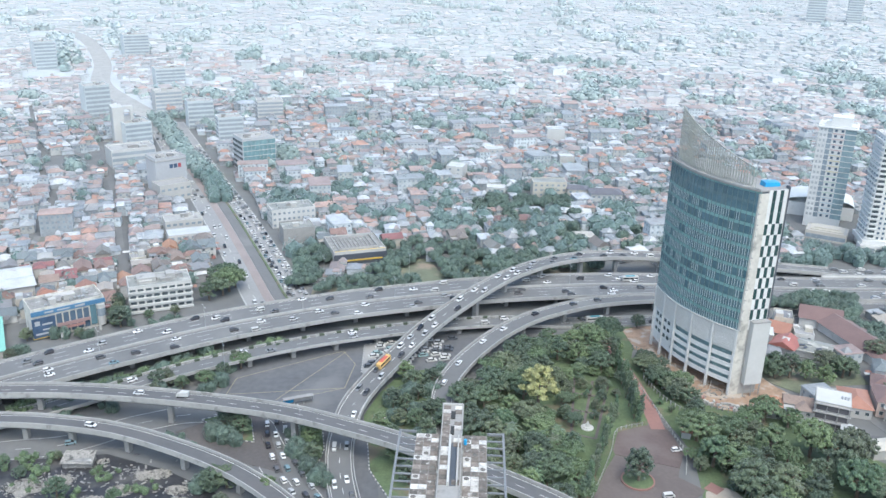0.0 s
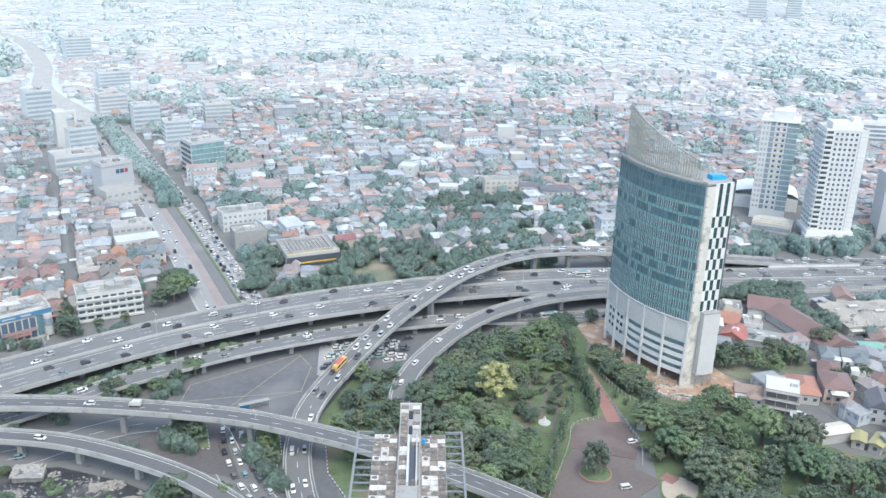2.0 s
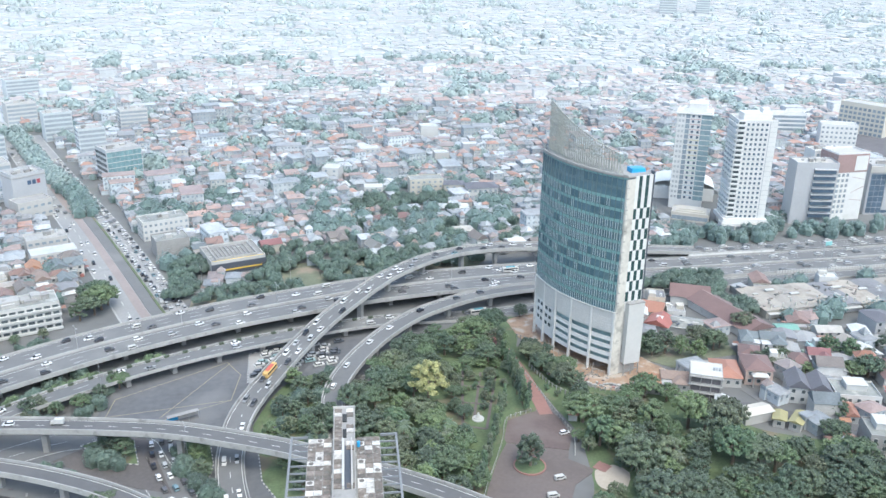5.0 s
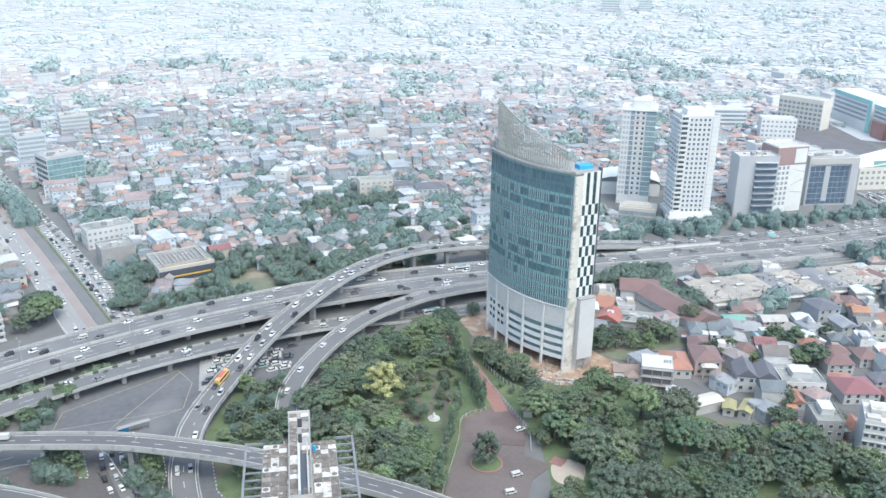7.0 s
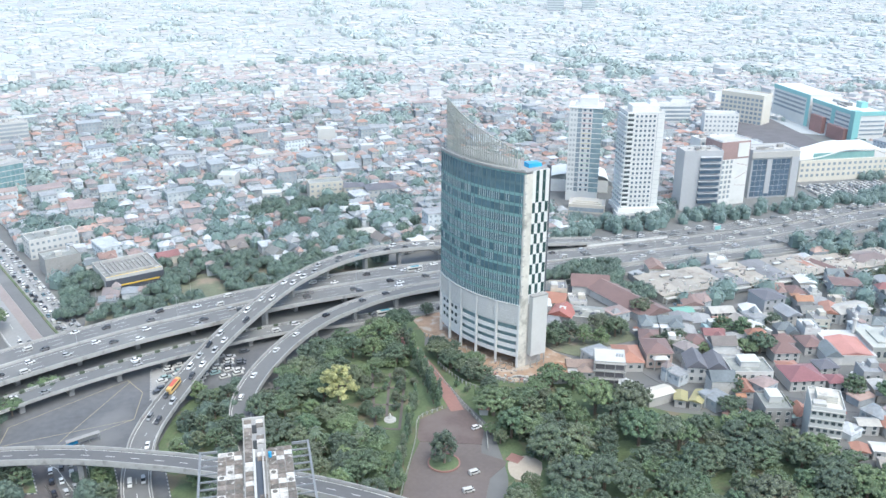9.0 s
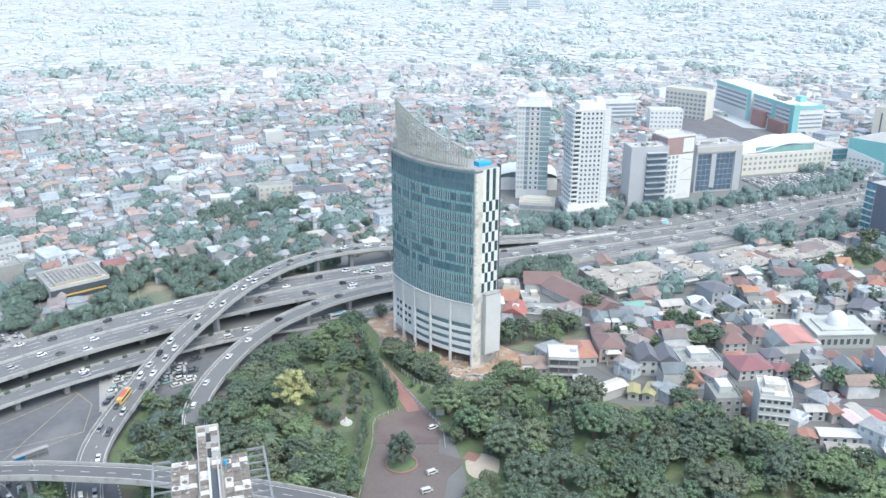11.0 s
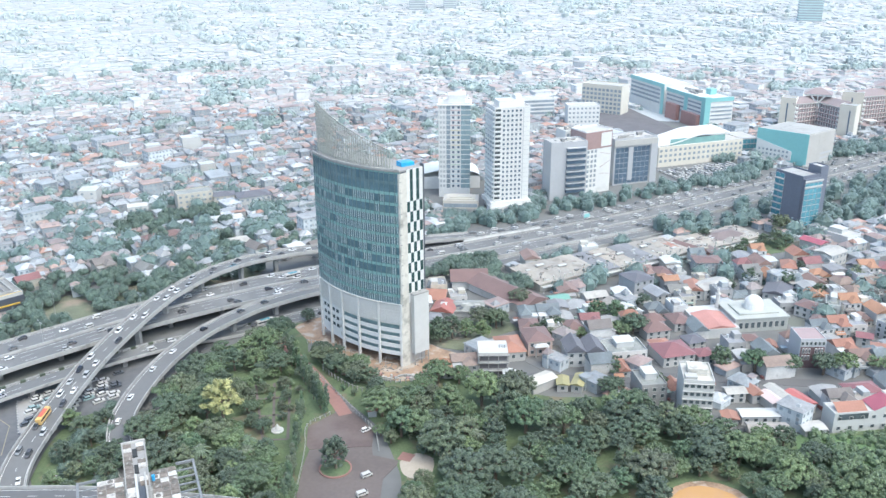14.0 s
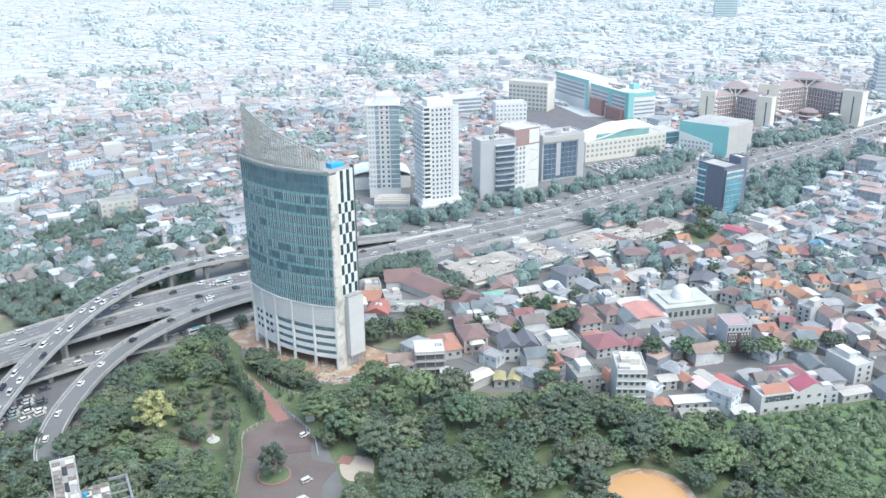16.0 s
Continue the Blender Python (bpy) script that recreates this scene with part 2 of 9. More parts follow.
CARPAINT = mat("car_paint", (0.7, 0.7, 0.7), 0.25, 0.03, 0.3, 1.0, by="object", coat=0.5, ramp=((0.8, 0.8, 0.8), (0.05, 0.05, 0.055), (0.76, 0.77, 0.78), (0.1, 0.1, 0.11), (0.45, 0.46, 0.47), (0.78, 0.78, 0.77), (0.03, 0.03, 0.04), (0.25, 0.26, 0.27), (0.78, 0.78, 0.78), (0.72, 0.72, 0.72), (0.12, 0.13, 0.15), (0.2, 0.3, 0.34), (0.8, 0.8, 0.79), (0.5, 0.51, 0.52), (0.07, 0.07, 0.08), (0.14, 0.14, 0.15)), haze_sheen=0)
CARGLASS = mat("car_glass", (0.03, 0.035, 0.04), 0.1, 0.1, haze_sheen=0)
ROOFTILE = mat("clay_roof_tile", (0.3, 0.15, 0.1), 0.85, 0.18, 0.2, 1.6, 0.3, by="object", ramp=((0.299, 0.153, 0.114), (0.211, 0.143, 0.125), (0.352, 0.194, 0.125), (0.176, 0.158, 0.151), (0.229, 0.112, 0.114), (0.141, 0.163, 0.177), (0.255, 0.194, 0.166), (0.194, 0.194, 0.187), (0.167, 0.194, 0.208), (0.238, 0.163, 0.146)), haze_sheen=0.1)
ROOFGREY = mat("grey_roof_sheet", (0.3, 0.3, 0.3), 0.7, 0.18, 0.2, 1.6, 0.2, by="object", ramp=((0.3, 0.3, 0.3), (0.22, 0.22, 0.23), (0.4, 0.4, 0.39), (0.33, 0.3, 0.27), (0.55, 0.56, 0.56), (0.26, 0.27, 0.29)))
HOUSEWALL = mat("house_render", (0.6, 0.58, 0.54), 0.85, 0.16, 0.2, 1.5, by="object", ramp=((0.488, 0.474, 0.444), (0.577, 0.570, 0.555), (0.414, 0.377, 0.326), (0.407, 0.422, 0.429), (0.518, 0.488, 0.422), (0.562, 0.562, 0.555), (0.355, 0.355, 0.355)), stain=((0.296, 0.289, 0.274), 0.3, 0.63))
# City roof and wall ramps carry a bluish haze tint.
CITYROOF = mat("city_roofs", (0.4, 0.3, 0.26), 0.6, 0.25, 0.1, 0.8, by="island", haze_sheen=0.15, stain=((0.24, 0.22, 0.21), 0.25, 0.6), ramp=((0.285, 0.215, 0.200), (0.271, 0.290, 0.305), (0.240, 0.197, 0.191), (0.417, 0.440, 0.466), (0.311, 0.241, 0.217), (0.236, 0.254, 0.269), (0.464, 0.485, 0.504), (0.256, 0.224, 0.219), (0.331, 0.351, 0.368), (0.347, 0.213, 0.170), (0.284, 0.290, 0.298), (0.219, 0.238, 0.258), (0.258, 0.264, 0.271), (0.362, 0.258, 0.223), (0.314, 0.334, 0.350)))
# White lifted above the near paint, as haze brightens distant walls.
WHITE_FAR = mat("haze_lifted_white_tile", (0.68, 0.68, 0.665), 0.5, 0.06, 0.15, 0.8, stain=((0.62, 0.62, 0.6), 0.2, 0.6), haze_sheen=0.15)
ROOFDECK = mat("stained_roof_deck", (0.24, 0.25, 0.235), 0.9, 0.25, 0.15, 1.0, 0.2, stain=((0.4, 0.4, 0.38), 0.18, 0.56))
LOTROOF = mat("dark_grey_brown_lot", (0.12, 0.112, 0.12), 0.9, 0.2, 0.1, 0.6, haze_sheen=0.12)
# This brown and the slate below are lightened to imitate distance haze.
HAZEBROWN = mat("hazed_brown_cladding", (0.58, 0.46, 0.44), 0.8, 0.08, 0.1, 0.8, haze_sheen=0.5)
MINISTRY = mat("grey_brown_cladding", (0.27, 0.215, 0.215), 0.8, 0.08, 0.1, 0.8, haze_sheen=0.25)
SLATEWALL = mat("slate_cladding", (0.15, 0.17, 0.22), 0.5, 0.08, 0.1, 0.8, haze_sheen=0.1)
# Window glass lightened for distance: haze in the base colour.
GLASS_PALE = mat("hazed_grey_glass", (0.28, 0.33, 0.37), 0.15, 0.2, 0.1, 0.4, spec=0.6, haze_sheen=0.1)
# Far roofs and walls paled in steps, their colour standing in for haze.
FARROOF = mat("hazed_far_roofs", (0.45, 0.45, 0.45), 0.6, 0.1, 0.02, 0.3, by="island", haze_sheen=0.15, ramp=((0.393, 0.344, 0.329), (0.382, 0.388, 0.388), (0.372, 0.321, 0.308), (0.484, 0.489, 0.494), (0.410, 0.350, 0.325), (0.354, 0.360, 0.360), (0.529, 0.536, 0.534), (0.370, 0.354, 0.348), (0.424, 0.424, 0.424), (0.430, 0.332, 0.301), (0.399, 0.366, 0.353)))
PALEROOFS = mat("hazed_outer_roofs", (0.5, 0.5, 0.5), 0.6, 0.08, 0.01, 0.2, by="island", haze_sheen=0.12, ramp=((0.595, 0.556, 0.527), (0.428, 0.433, 0.429), (0.455, 0.465, 0.457), (0.484, 0.470, 0.454), (0.449, 0.459, 0.451), (0.478, 0.494, 0.488), (0.493, 0.454, 0.435), (0.452, 0.471, 0.465), (0.481, 0.497, 0.488), (0.489, 0.476, 0.457), (0.458, 0.465, 0.453)))
CITYWALL = mat("city_walls", (0.6, 0.6, 0.58), 0.85, 0.15, 0.2, 1.0, by="island", haze_sheen=0.25, stain=((0.26, 0.265, 0.27), 0.45, 0.56), ramp=((0.436, 0.470, 0.484), (0.564, 0.613, 0.641), (0.364, 0.392, 0.404), (0.455, 0.459, 0.444), (0.509, 0.546, 0.572), (0.318, 0.344, 0.366)))
FARWALL = mat("hazed_far_walls", (0.5, 0.52, 0.53), 0.85, 0.1, 0.1, 0.5, by="island", haze_sheen=0.6, stain=((0.37, 0.38, 0.39), 0.35, 0.57), ramp=((0.552, 0.574, 0.586), (0.684, 0.707, 0.718), (0.497, 0.518, 0.53), (0.586, 0.586, 0.586)))
# Walls set paler than the roofs to even out their shading.
PALEWALL = mat("hazed_outer_walls", (0.56, 0.585, 0.59), 0.85, 0.1, 0.02, 0.3, haze_sheen=0.5)
PALEGROUND = mat("hazed_far_ground", (0.45, 0.475, 0.48), 0.9, 0.15, 0.01, 0.1, haze_sheen=0.4)


# ---- mesh tools ----
class Geo:
    """Vertices and faces of one mesh, gathered piece by piece."""

    def __init__(self):
        self.v, self.f, self.m = [], [], []

    def add(self, verts, faces, mi=0):
        n = len(self.v)
        self.v.extend(verts)
        self.f.extend([tuple(i + n for i in face) for face in faces])
        self.m.extend([mi] * len(faces))
        return self

    def box(self, x0, y0, z0, x1, y1, z1, mi=0):
        v = [(x, y, z) for z in (z0, z1) for x, y in ((x0, y0), (x1, y0), (x1, y1), (x0, y1))]
        return self.add(v, [(3, 2, 1, 0), (4, 5, 6, 7), (0, 1, 5, 4), (1, 2, 6, 5), (2, 3, 7, 6), (3, 0, 4, 7)], mi)

    def prism(self, poly, z0, z1, mi=0):
        n = len(poly)
        v = [(x, y, z0) for x, y in poly] + [(x, y, z1) for x, y in poly]
        f = [tuple(range(n - 1, -1, -1)), tuple(range(n, 2 * n))]
        f += [(i, (i + 1) % n, n + (i + 1) % n, n + i) for i in range(n)]
        return self.add(v, f, mi)

    def cyl(self, x, y, z0, z1, r0, r1, n=10, mi=0):
        v = [(x + r * math.cos(6.2832 * i / n), y + r * math.sin(6.2832 * i / n), z) for z, r in ((z0, r0), (z1, r1)) for i in range(n)]
        f = [tuple(range(n - 1, -1, -1)), tuple(range(n, 2 * n))]
        f += [(i, (i + 1) % n, n + (i + 1) % n, n + i) for i in range(n)]
        return self.add(v, f, mi)

    def bar(self, a, b, r, mi=0):
        """A square bar from a to b."""
        a, b = Vector(a), Vector(b)
        d = (b - a).normalized()
        s = d.cross(Vector((0, 0, 1)))
        s = Vector((1, 0, 0)) if s.length < 0.01 else s.normalized()
        u = d.cross(s)
        v = [tuple(p + s * i * r + u * j * r) for p in (a, b) for i, j in ((-1, -1), (1, -1), (1, 1), (-1, 1))]
        return self.add(v, [(3, 2, 1, 0), (4, 5, 6, 7), (0, 1, 5, 4), (1, 2, 6, 5), (2, 3, 7, 6), (3, 0, 4, 7)], mi)

    def hip(self, x0, y0, x1, y1, z, h, mi=0, eave=0.5, gable=False):
        """A hipped or gabled roof with eaves over a rectangle."""
        x0, y0, x1, y1 = x0 - eave, y0 - eave, x1 + eave, y1 + eave
        if x1 - x0 >= y1 - y0:
            k = 0.0 if gable else (y1 - y0) / 2
            ym = (y0 + y1) / 2
            a, b = (x0 + k, ym, z + h), (x1 - k, ym, z + h)
            v = [(x0, y0, z), (x1, y0, z), (x1, y1, z), (x0, y1, z), a, b]
            f = [(0, 1, 5, 4), (2, 3, 4, 5), (1, 2, 5), (3, 0, 4), (3, 2, 1, 0)]
        else:
            k = 0.0 if gable else (x1 - x0) / 2
            xm = (x0 + x1) / 2
            a, b = (xm, y0 + k, z + h), (xm, y1 - k, z + h)
            v = [(x0, y0, z), (x1, y0, z), (x1, y1, z), (x0, y1, z), a, b]
            f = [(0, 1, 4), (1, 2, 5, 4), (2, 3, 5), (3, 0, 4, 5), (3, 2, 1, 0)]
        return self.add(v, f, mi)

    def mesh(self, name, mats):
        me = bpy.data.meshes.new(name)
        me.from_pydata(self.v, [], self.f)
        for m in mats if isinstance(mats, (list, tuple)) else [mats]:
            me.materials.append(m)
        if len(me.materials) > 1:
            me.polygons.foreach_set("material_index", self.m)
        return me


def thing(name, m, label, category, group="", kind=""):
    ob = new(name)
    ob.empty_display_size = 0.5
    ob.matrix_basis = m
    return tagged(ob, label, category, group, kind)


def part(name, geo, mats, parent, label=""):
    ob = new(name, geo.mesh(name, mats) if isinstance(geo, Geo) else geo)
    ob.parent = parent
    return tagged(ob, label)


def solid(name, geo, mats, label, category="", kind="", group=""):
    return tagged(new(name, geo.mesh(name, mats)), label, category, group, kind)


def again(name, me, parent, m):
    """One more piece on a mesh that is shared."""
    ob = new(name, me)
    ob.parent = parent
    ob.matrix_basis = m
    return ob


def spline(points, step=6.0):
    """A smooth line through points, evenly stepped (Catmull-Rom)."""
    p = [Vector(q) for q in points]
    p = [p[0] * 2 - p[1]] + p + [p[-1] * 2 - p[-2]]
    out = []
    for i in range(1, len(p) - 2):
        n = max(2, int((p[i + 1] - p[i]).length / step))
        for k in range(n):
            t = k / n
            out.append(0.5 * (2 * p[i] + (p[i + 1] - p[i - 1]) * t + (2 * p[i - 1] - 5 * p[i] + 4 * p[i + 1] - p[i + 2]) * t * t
                              + (3 * p[i] - p[i - 1] - 3 * p[i + 1] + p[i + 2]) * t ** 3))
    return out + [p[-2]]


def sides(line):
    """The unit vector to the left of a line at each of its points, level."""
    out = []
    for i in range(len(line)):
        d = line[min(i + 1, len(line) - 1)] - line[max(i - 1, 0)]
        out.append(Vector((-d.y, d.x, 0)).normalized())
    return out


def sweep(geo, line, o0, o1, z0, z1, mi=0, caps=True):
    """Sweeps a rectangle (offsets to the left o0..o1, heights z0..z1 over the line)."""
    s = sides(line)
    v = []
    for p, n in zip(line, s):
        for o, z in ((o0, z0), (o1, z0), (o1, z1), (o0, z1)):
            v.append((p.x + n.x * o, p.y + n.y * o, p.z + z))
    f = []
    for i in range(len(line) - 1):
        a, b = 4 * i, 4 * i + 4
        for k in range(4):
            j = (k + 1) % 4
            f.append((a + k, b + k, b + j, a + j))
    if caps:
        e = 4 * (len(line) - 1)
        f += [(0, 1, 2, 3), (e + 3, e + 2, e + 1, e)]
    return geo.add(v, f, mi)


def along(line, dist):
    """The place and heading at a distance along a line."""
    for a, b in zip(line, line[1:]):
        d = (b - a).length
        if dist <= d:
            return a + (b - a) * (dist / d), math.atan2(b.y - a.y, b.x - a.x)
        dist -= d
    return line[-1], math.atan2(line[-1].y - line[-2].y, line[-1].x - line[-2].x)


def length(line):
    return sum((b - a).length for a, b in zip(line, line[1:]))


def dashes(line, offset, dash, gap, width, z):
    """Broken lane lines, a thin raised strip each."""
    g = Geo()
    d, total = 1.0, length(line)
    while d < total - dash:
        p, h = along(line, d)
        q, h2 = along(line, d + dash)
        n = Vector((-math.sin(h), math.cos(h), 0))
        n2 = Vector((-math.sin(h2), math.cos(h2), 0))
        v = [p + n * (offset - width / 2), p + n * (offset + width / 2), q + n2 * (offset + width / 2), q + n2 * (offset - width / 2)]
        g.add([(a.x, a.y, a.z + z) for a in v], [(3, 2, 1, 0)])
        d += dash + gap
    return g


# ---- ground ----
g = Geo()
ring = [(4800 * math.cos(6.2832 * i / 48), 4800 * math.sin(6.2832 * i / 48), 0) for i in range(48)]
g.add(ring, [tuple(range(48))])
solid("ground", g, GROUND, "grey-brown built-up city ground reaching the horizon", "ground", "structure")


gg = Geo()
arcs = [radians(a) for a in range(-40, 68, 4)]
gg.add([(r * math.sin(a), r * math.cos(a), 0.03) for r in (800, 4700) for a in arcs], [(i, i + 1, len(arcs) + i + 1, len(arcs) + i)[::-1] for i in range(len(arcs) - 1)])
# Ground beyond 800 m coloured pale, as haze would make it.
solid("far_ground", gg, PALEGROUND, "distant city ground in haze-pale colour", "ground", "structure")


def patch(name, poly, z, m, label, category):
    gg = Geo()
    gg.prism([p[:2] for p in spline([(x, y, 0) for x, y in poly + poly[:1]], 5.0)[:-1]], 0.005, z)
    return solid(name, gg, m, label, category, "structure")


def flat(name, poly, z, m, label, category):
    return solid(name, Geo().prism(poly, 0.005, z), m, label, category, "structure")


# ---- roads ----
TOLL = spline([(-300, 150, 6), (-225, 222, 6), (-160, 275.7, 6), (-123.5, 303.6, 6), (-89, 326.6, 6), (-45.6, 348.5, 6), (-8.7, 361.8, 6),
               (18.7, 370.5, 6), (57.6, 378, 6), (98.7, 382.8, 5.5), (160, 391, 2.2), (213, 396, 0.9), (302, 402, 0.6), (387, 415, 0.6), (490, 428, 0.6),
               (600, 443, 0.6), (760, 470, 0.6), (1000, 520, 0.6)], 8)
FRONTAGE = spline([(-180, 236, 0.4), (-125, 271, 3), (-98.8, 289, 4.4), (-57.7, 313.4, 4.6), (-12.5, 331, 4.6), (24, 343, 3), (58, 349, 0.5), (96, 354, 0.4), (140, 362, 0.3), (190, 374, 0.3), (250, 379, 0.3), (350, 384, 0.3)], 8)
FAR_FRONTAGE = spline([(120, 417, 0.3), (200, 419, 0.3), (300, 425, 0.3), (390, 438, 0.3), (500, 452, 0.3), (610, 468, 0.3), (770, 495, 0.3)], 8)
FLY_A = spline([(-260, 232, 9.5), (-220, 247, 10), (-175, 259, 10), (-152, 261.7, 10), (-133, 263, 10), (-113.3, 262.3, 10), (-93, 260.3, 10), (-68.8, 256.6, 10), (-48.8, 252, 10),
                (-29, 244.4, 10), (-13, 237.3, 10), (8, 226, 9.6), (31, 212, 9), (55, 194, 8)], 5)
FLY_B = spline([(-240, 238, 7), (-190, 246, 7), (-146, 248, 7), (-126.8, 247.2, 7), (-106.8, 243.8, 7), (-86, 236, 7), (-65, 225, 7), (-47.8, 212, 6.5), (-35, 198, 6)], 5)
RAMP_C = spline([(-18, 190, 1), (-23, 203, 1), (-28.1, 219.2, 1), (-31.4, 234.1, 1), (-32.8, 247.8, 1.5), (-32.1, 262.6, 2.5), (-30.6, 271.8, 3), (-26.3, 282.9, 4.5), (-15, 306.4, 7),
                 (-4.1, 326.2, 9), (7.8, 343.2, 11), (21.9, 361.2, 13), (35.2, 377.2, 13), (55, 394.5, 12.5), (77.8, 406.7, 11), (107.7, 413, 9), (150, 414, 6), (200, 416, 2)], 5)
RAMP_D = spline([(4, 250, 0.4), (1.5, 264, 1.5), (1.1, 278.5, 3), (4.4, 291.8, 4), (11.9, 306.2, 5.5), (23.6, 323.3, 6.5), (38.3, 339, 7), (56.2, 351.4, 7), (72, 359.8, 6.5), (96.6, 366.6, 6), (130, 373, 4)], 5)
AVENUE = spline([(-66, 345, 0.1), (-78, 370, 0.1), (-90, 398, 0.1), (-118, 462, 0.1), (-140, 510, 0.1), (-185, 605, 0.1), (-240, 725, 0.1)], 10)
FAR_AVENUE = spline([(-240, 725, 0.3), (-300, 805, 0.3), (-359, 896, 0.3), (-405, 1020, 0.3), (-456, 1132, 0.3), (-515, 1242, 0.3), (-579, 1323, 0.3), (-680, 1400, 0.3)], 10)


def road(name, line, width, label, lanes=(), deck=0.0, parapet=0.0, edge=True, piers=(), under=None, m=ASPHALT, dash=(5, 8), pier_w=2.2):
    """A road as one piece of the setting: bed, side walls, lines and piers."""
    top = thing(name, Matrix(), label, "road", "", "structure")
    w = width / 2
    if deck:
        part("deck_slab", sweep(Geo(), line, -w, w, -deck * 0.45, -0.02), CONCRETE_PALE, top, "pale concrete deck edge")
        part("box_girder", sweep(Geo(), line, -w * 0.62, w * 0.62, -deck, -deck * 0.45), CONCRETE, top)
    part("carriageway", sweep(Geo(), line, -w + 0.3, w - 0.3, -0.25 if not deck else -0.02, 0.02), m, top, "worn grey asphalt")
    if parapet:
        part("parapet", sweep(Geo(), line, -w, -w + 0.3, -0.02, parapet), CONCRETE_PALE, top, "pale concrete side wall")
        part("parapet", sweep(Geo(), line, w - 0.3, w, -0.02, parapet), CONCRETE_PALE, top, "pale concrete side wall")
    if edge:
        for o in (-w + 0.9, w - 0.9):
            part("edge_line", sweep(Geo(), line, o - 0.09, o + 0.09, 0.021, 0.028, 0, False), PAINT, top, "worn white edge line")
    for o in lanes:
        part("lane_line", dashes(line, o, dash[0], dash[1], 0.18, 0.03), PAINT, top, "broken white lane line")
    for d in piers:
        p, h = along(line, d)
        zt = p.z - (deck or 1)
        if zt < 1.5:
            continue
        gg = Geo().box(-0.9, -pier_w / 2, -zt - 0.3, 0.9, pier_w / 2, -1.2)
        gg.add([(-0.9, -pier_w / 2, -1.2), (0.9, -pier_w / 2, -1.2), (0.9, pier_w / 2, -1.2), (-0.9, pier_w / 2, -1.2), (-1, -w * 0.7, 0), (1, -w * 0.7, 0), (1, w * 0.7, 0), (-1, w * 0.7, 0)],
               [(3, 2, 1, 0), (4, 5, 6, 7), (0, 1, 5, 4), (1, 2, 6, 5), (2, 3, 7, 6), (3, 0, 4, 7)])
        o = part("pier", gg, CONCRETE, top, "concrete pier with flared head")
        o.matrix_basis = Matrix.Translation((p.x, p.y, zt + 0.05)) @ pose(0, 0, 0, 0, 0, math.degrees(h))
    return top


def nearest(line, x, y):
    """How far along a line lies nearest to a place."""
    best, d = (1e9, 0.0), 0.0
    for a, b in zip(line, line[1:]):
        best = min(best, ((a.x - x) ** 2 + (a.y - y) ** 2, d))
        d += (b - a).length
    return best[1]


PIERS_A = [nearest(FLY_A, x, y) for x, y in ((-140, 263), (-95.1, 259), (-48.4, 252), (-5, 233), (30, 212))]
PIERS_B = [nearest(FLY_B, x, y) for x, y in ((-141.7, 248), (-121, 246), (-100.8, 241.7), (-82.7, 235.6), (-62, 223))]
PIERS_C = [nearest(RAMP_C, x, y) for x, y in ((-19, 298), (-6, 323), (13.4, 351), (30, 371), (46, 388), (66, 401), (88, 410), (112, 413))]
toll = road("toll_road", TOLL, 27, "six-lane elevated toll road of worn grey asphalt", (-9.2, -5.6, 5.6, 9.2), 1.9, 0.95, True, range(90, 470, 24), m=ASPHALT_PALE, pier_w=14)
part("median_barrier", sweep(Geo(), TOLL, -0.35, 0.35, 0.02, 1.0), CONCRETE_PALE, toll, "concrete median barrier")
for o in (-2, 2):
    part("edge_line", sweep(Geo(), TOLL, o - 0.09, o + 0.09, 0.021, 0.028, 0, False), PAINT, toll)
front = road("frontage_road", FRONTAGE, 9.5, "two-lane frontage road on a low viaduct beside the toll road", (0,), 1.3, 0.7, True, range(70, 260, 18), pier_w=5)
road("far_frontage_road", FAR_FRONTAGE, 11, "busy asphalt frontage road beyond the toll road", (-1.7, 1.7), m=ASPHALT_PALE)
road("flyover_1", FLY_A, 7.6, "curved concrete flyover on tall single piers", (0,), 2.2, 1.0, True, PIERS_A, dash=(3, 5), m=ASPHALT_DARK, pier_w=1.9)
road("flyover_2", FLY_B, 6.6, "lower curved concrete flyover ramp", (), 2.0, 1.0, True, PIERS_B, m=ASPHALT_DARK, pier_w=1.9)
road("ramp_1", RAMP_C, 9.2, "long curved ramp bridge rising over the toll road", (0,), 1.8, 1.0, True, PIERS_C, dash=(3, 5))
road("ramp_2", RAMP_D, 8.4, "curved ramp bridge beside the park trees", (), 1.7, 1.0, True, (48, 72, 96, 120, 144, 168))

# avenue with a paved bus lane and planted median
ave = road("avenue", AVENUE, 31, "wide avenue jammed with cars", (-9.5, 9.5), edge=True, m=ASPHALT_LIGHT)
part("bus_lane", sweep(Geo(), AVENUE, 1.8, 5.8, 0.02, 0.06), mat("faded_red_lane", (0.27, 0.225, 0.21), 0.85, 0.15, 0.05, 0.8), ave, "reddish paved bus lane")
part("median", sweep(Geo(), AVENUE[:32], -4.6, 1.4, 0.02, 0.3), ASPHALT_PALE, ave, "dark median strip between kerbs")
part("median_hedge", sweep(Geo(), AVENUE[:32], -4.6, -3.6, 0.3, 0.7), GRASS, ave, "low green hedge")

road("far_avenue", FAR_AVENUE, 20, "pale avenue far off", (), edge=False, m=CONCRETE_PALE)

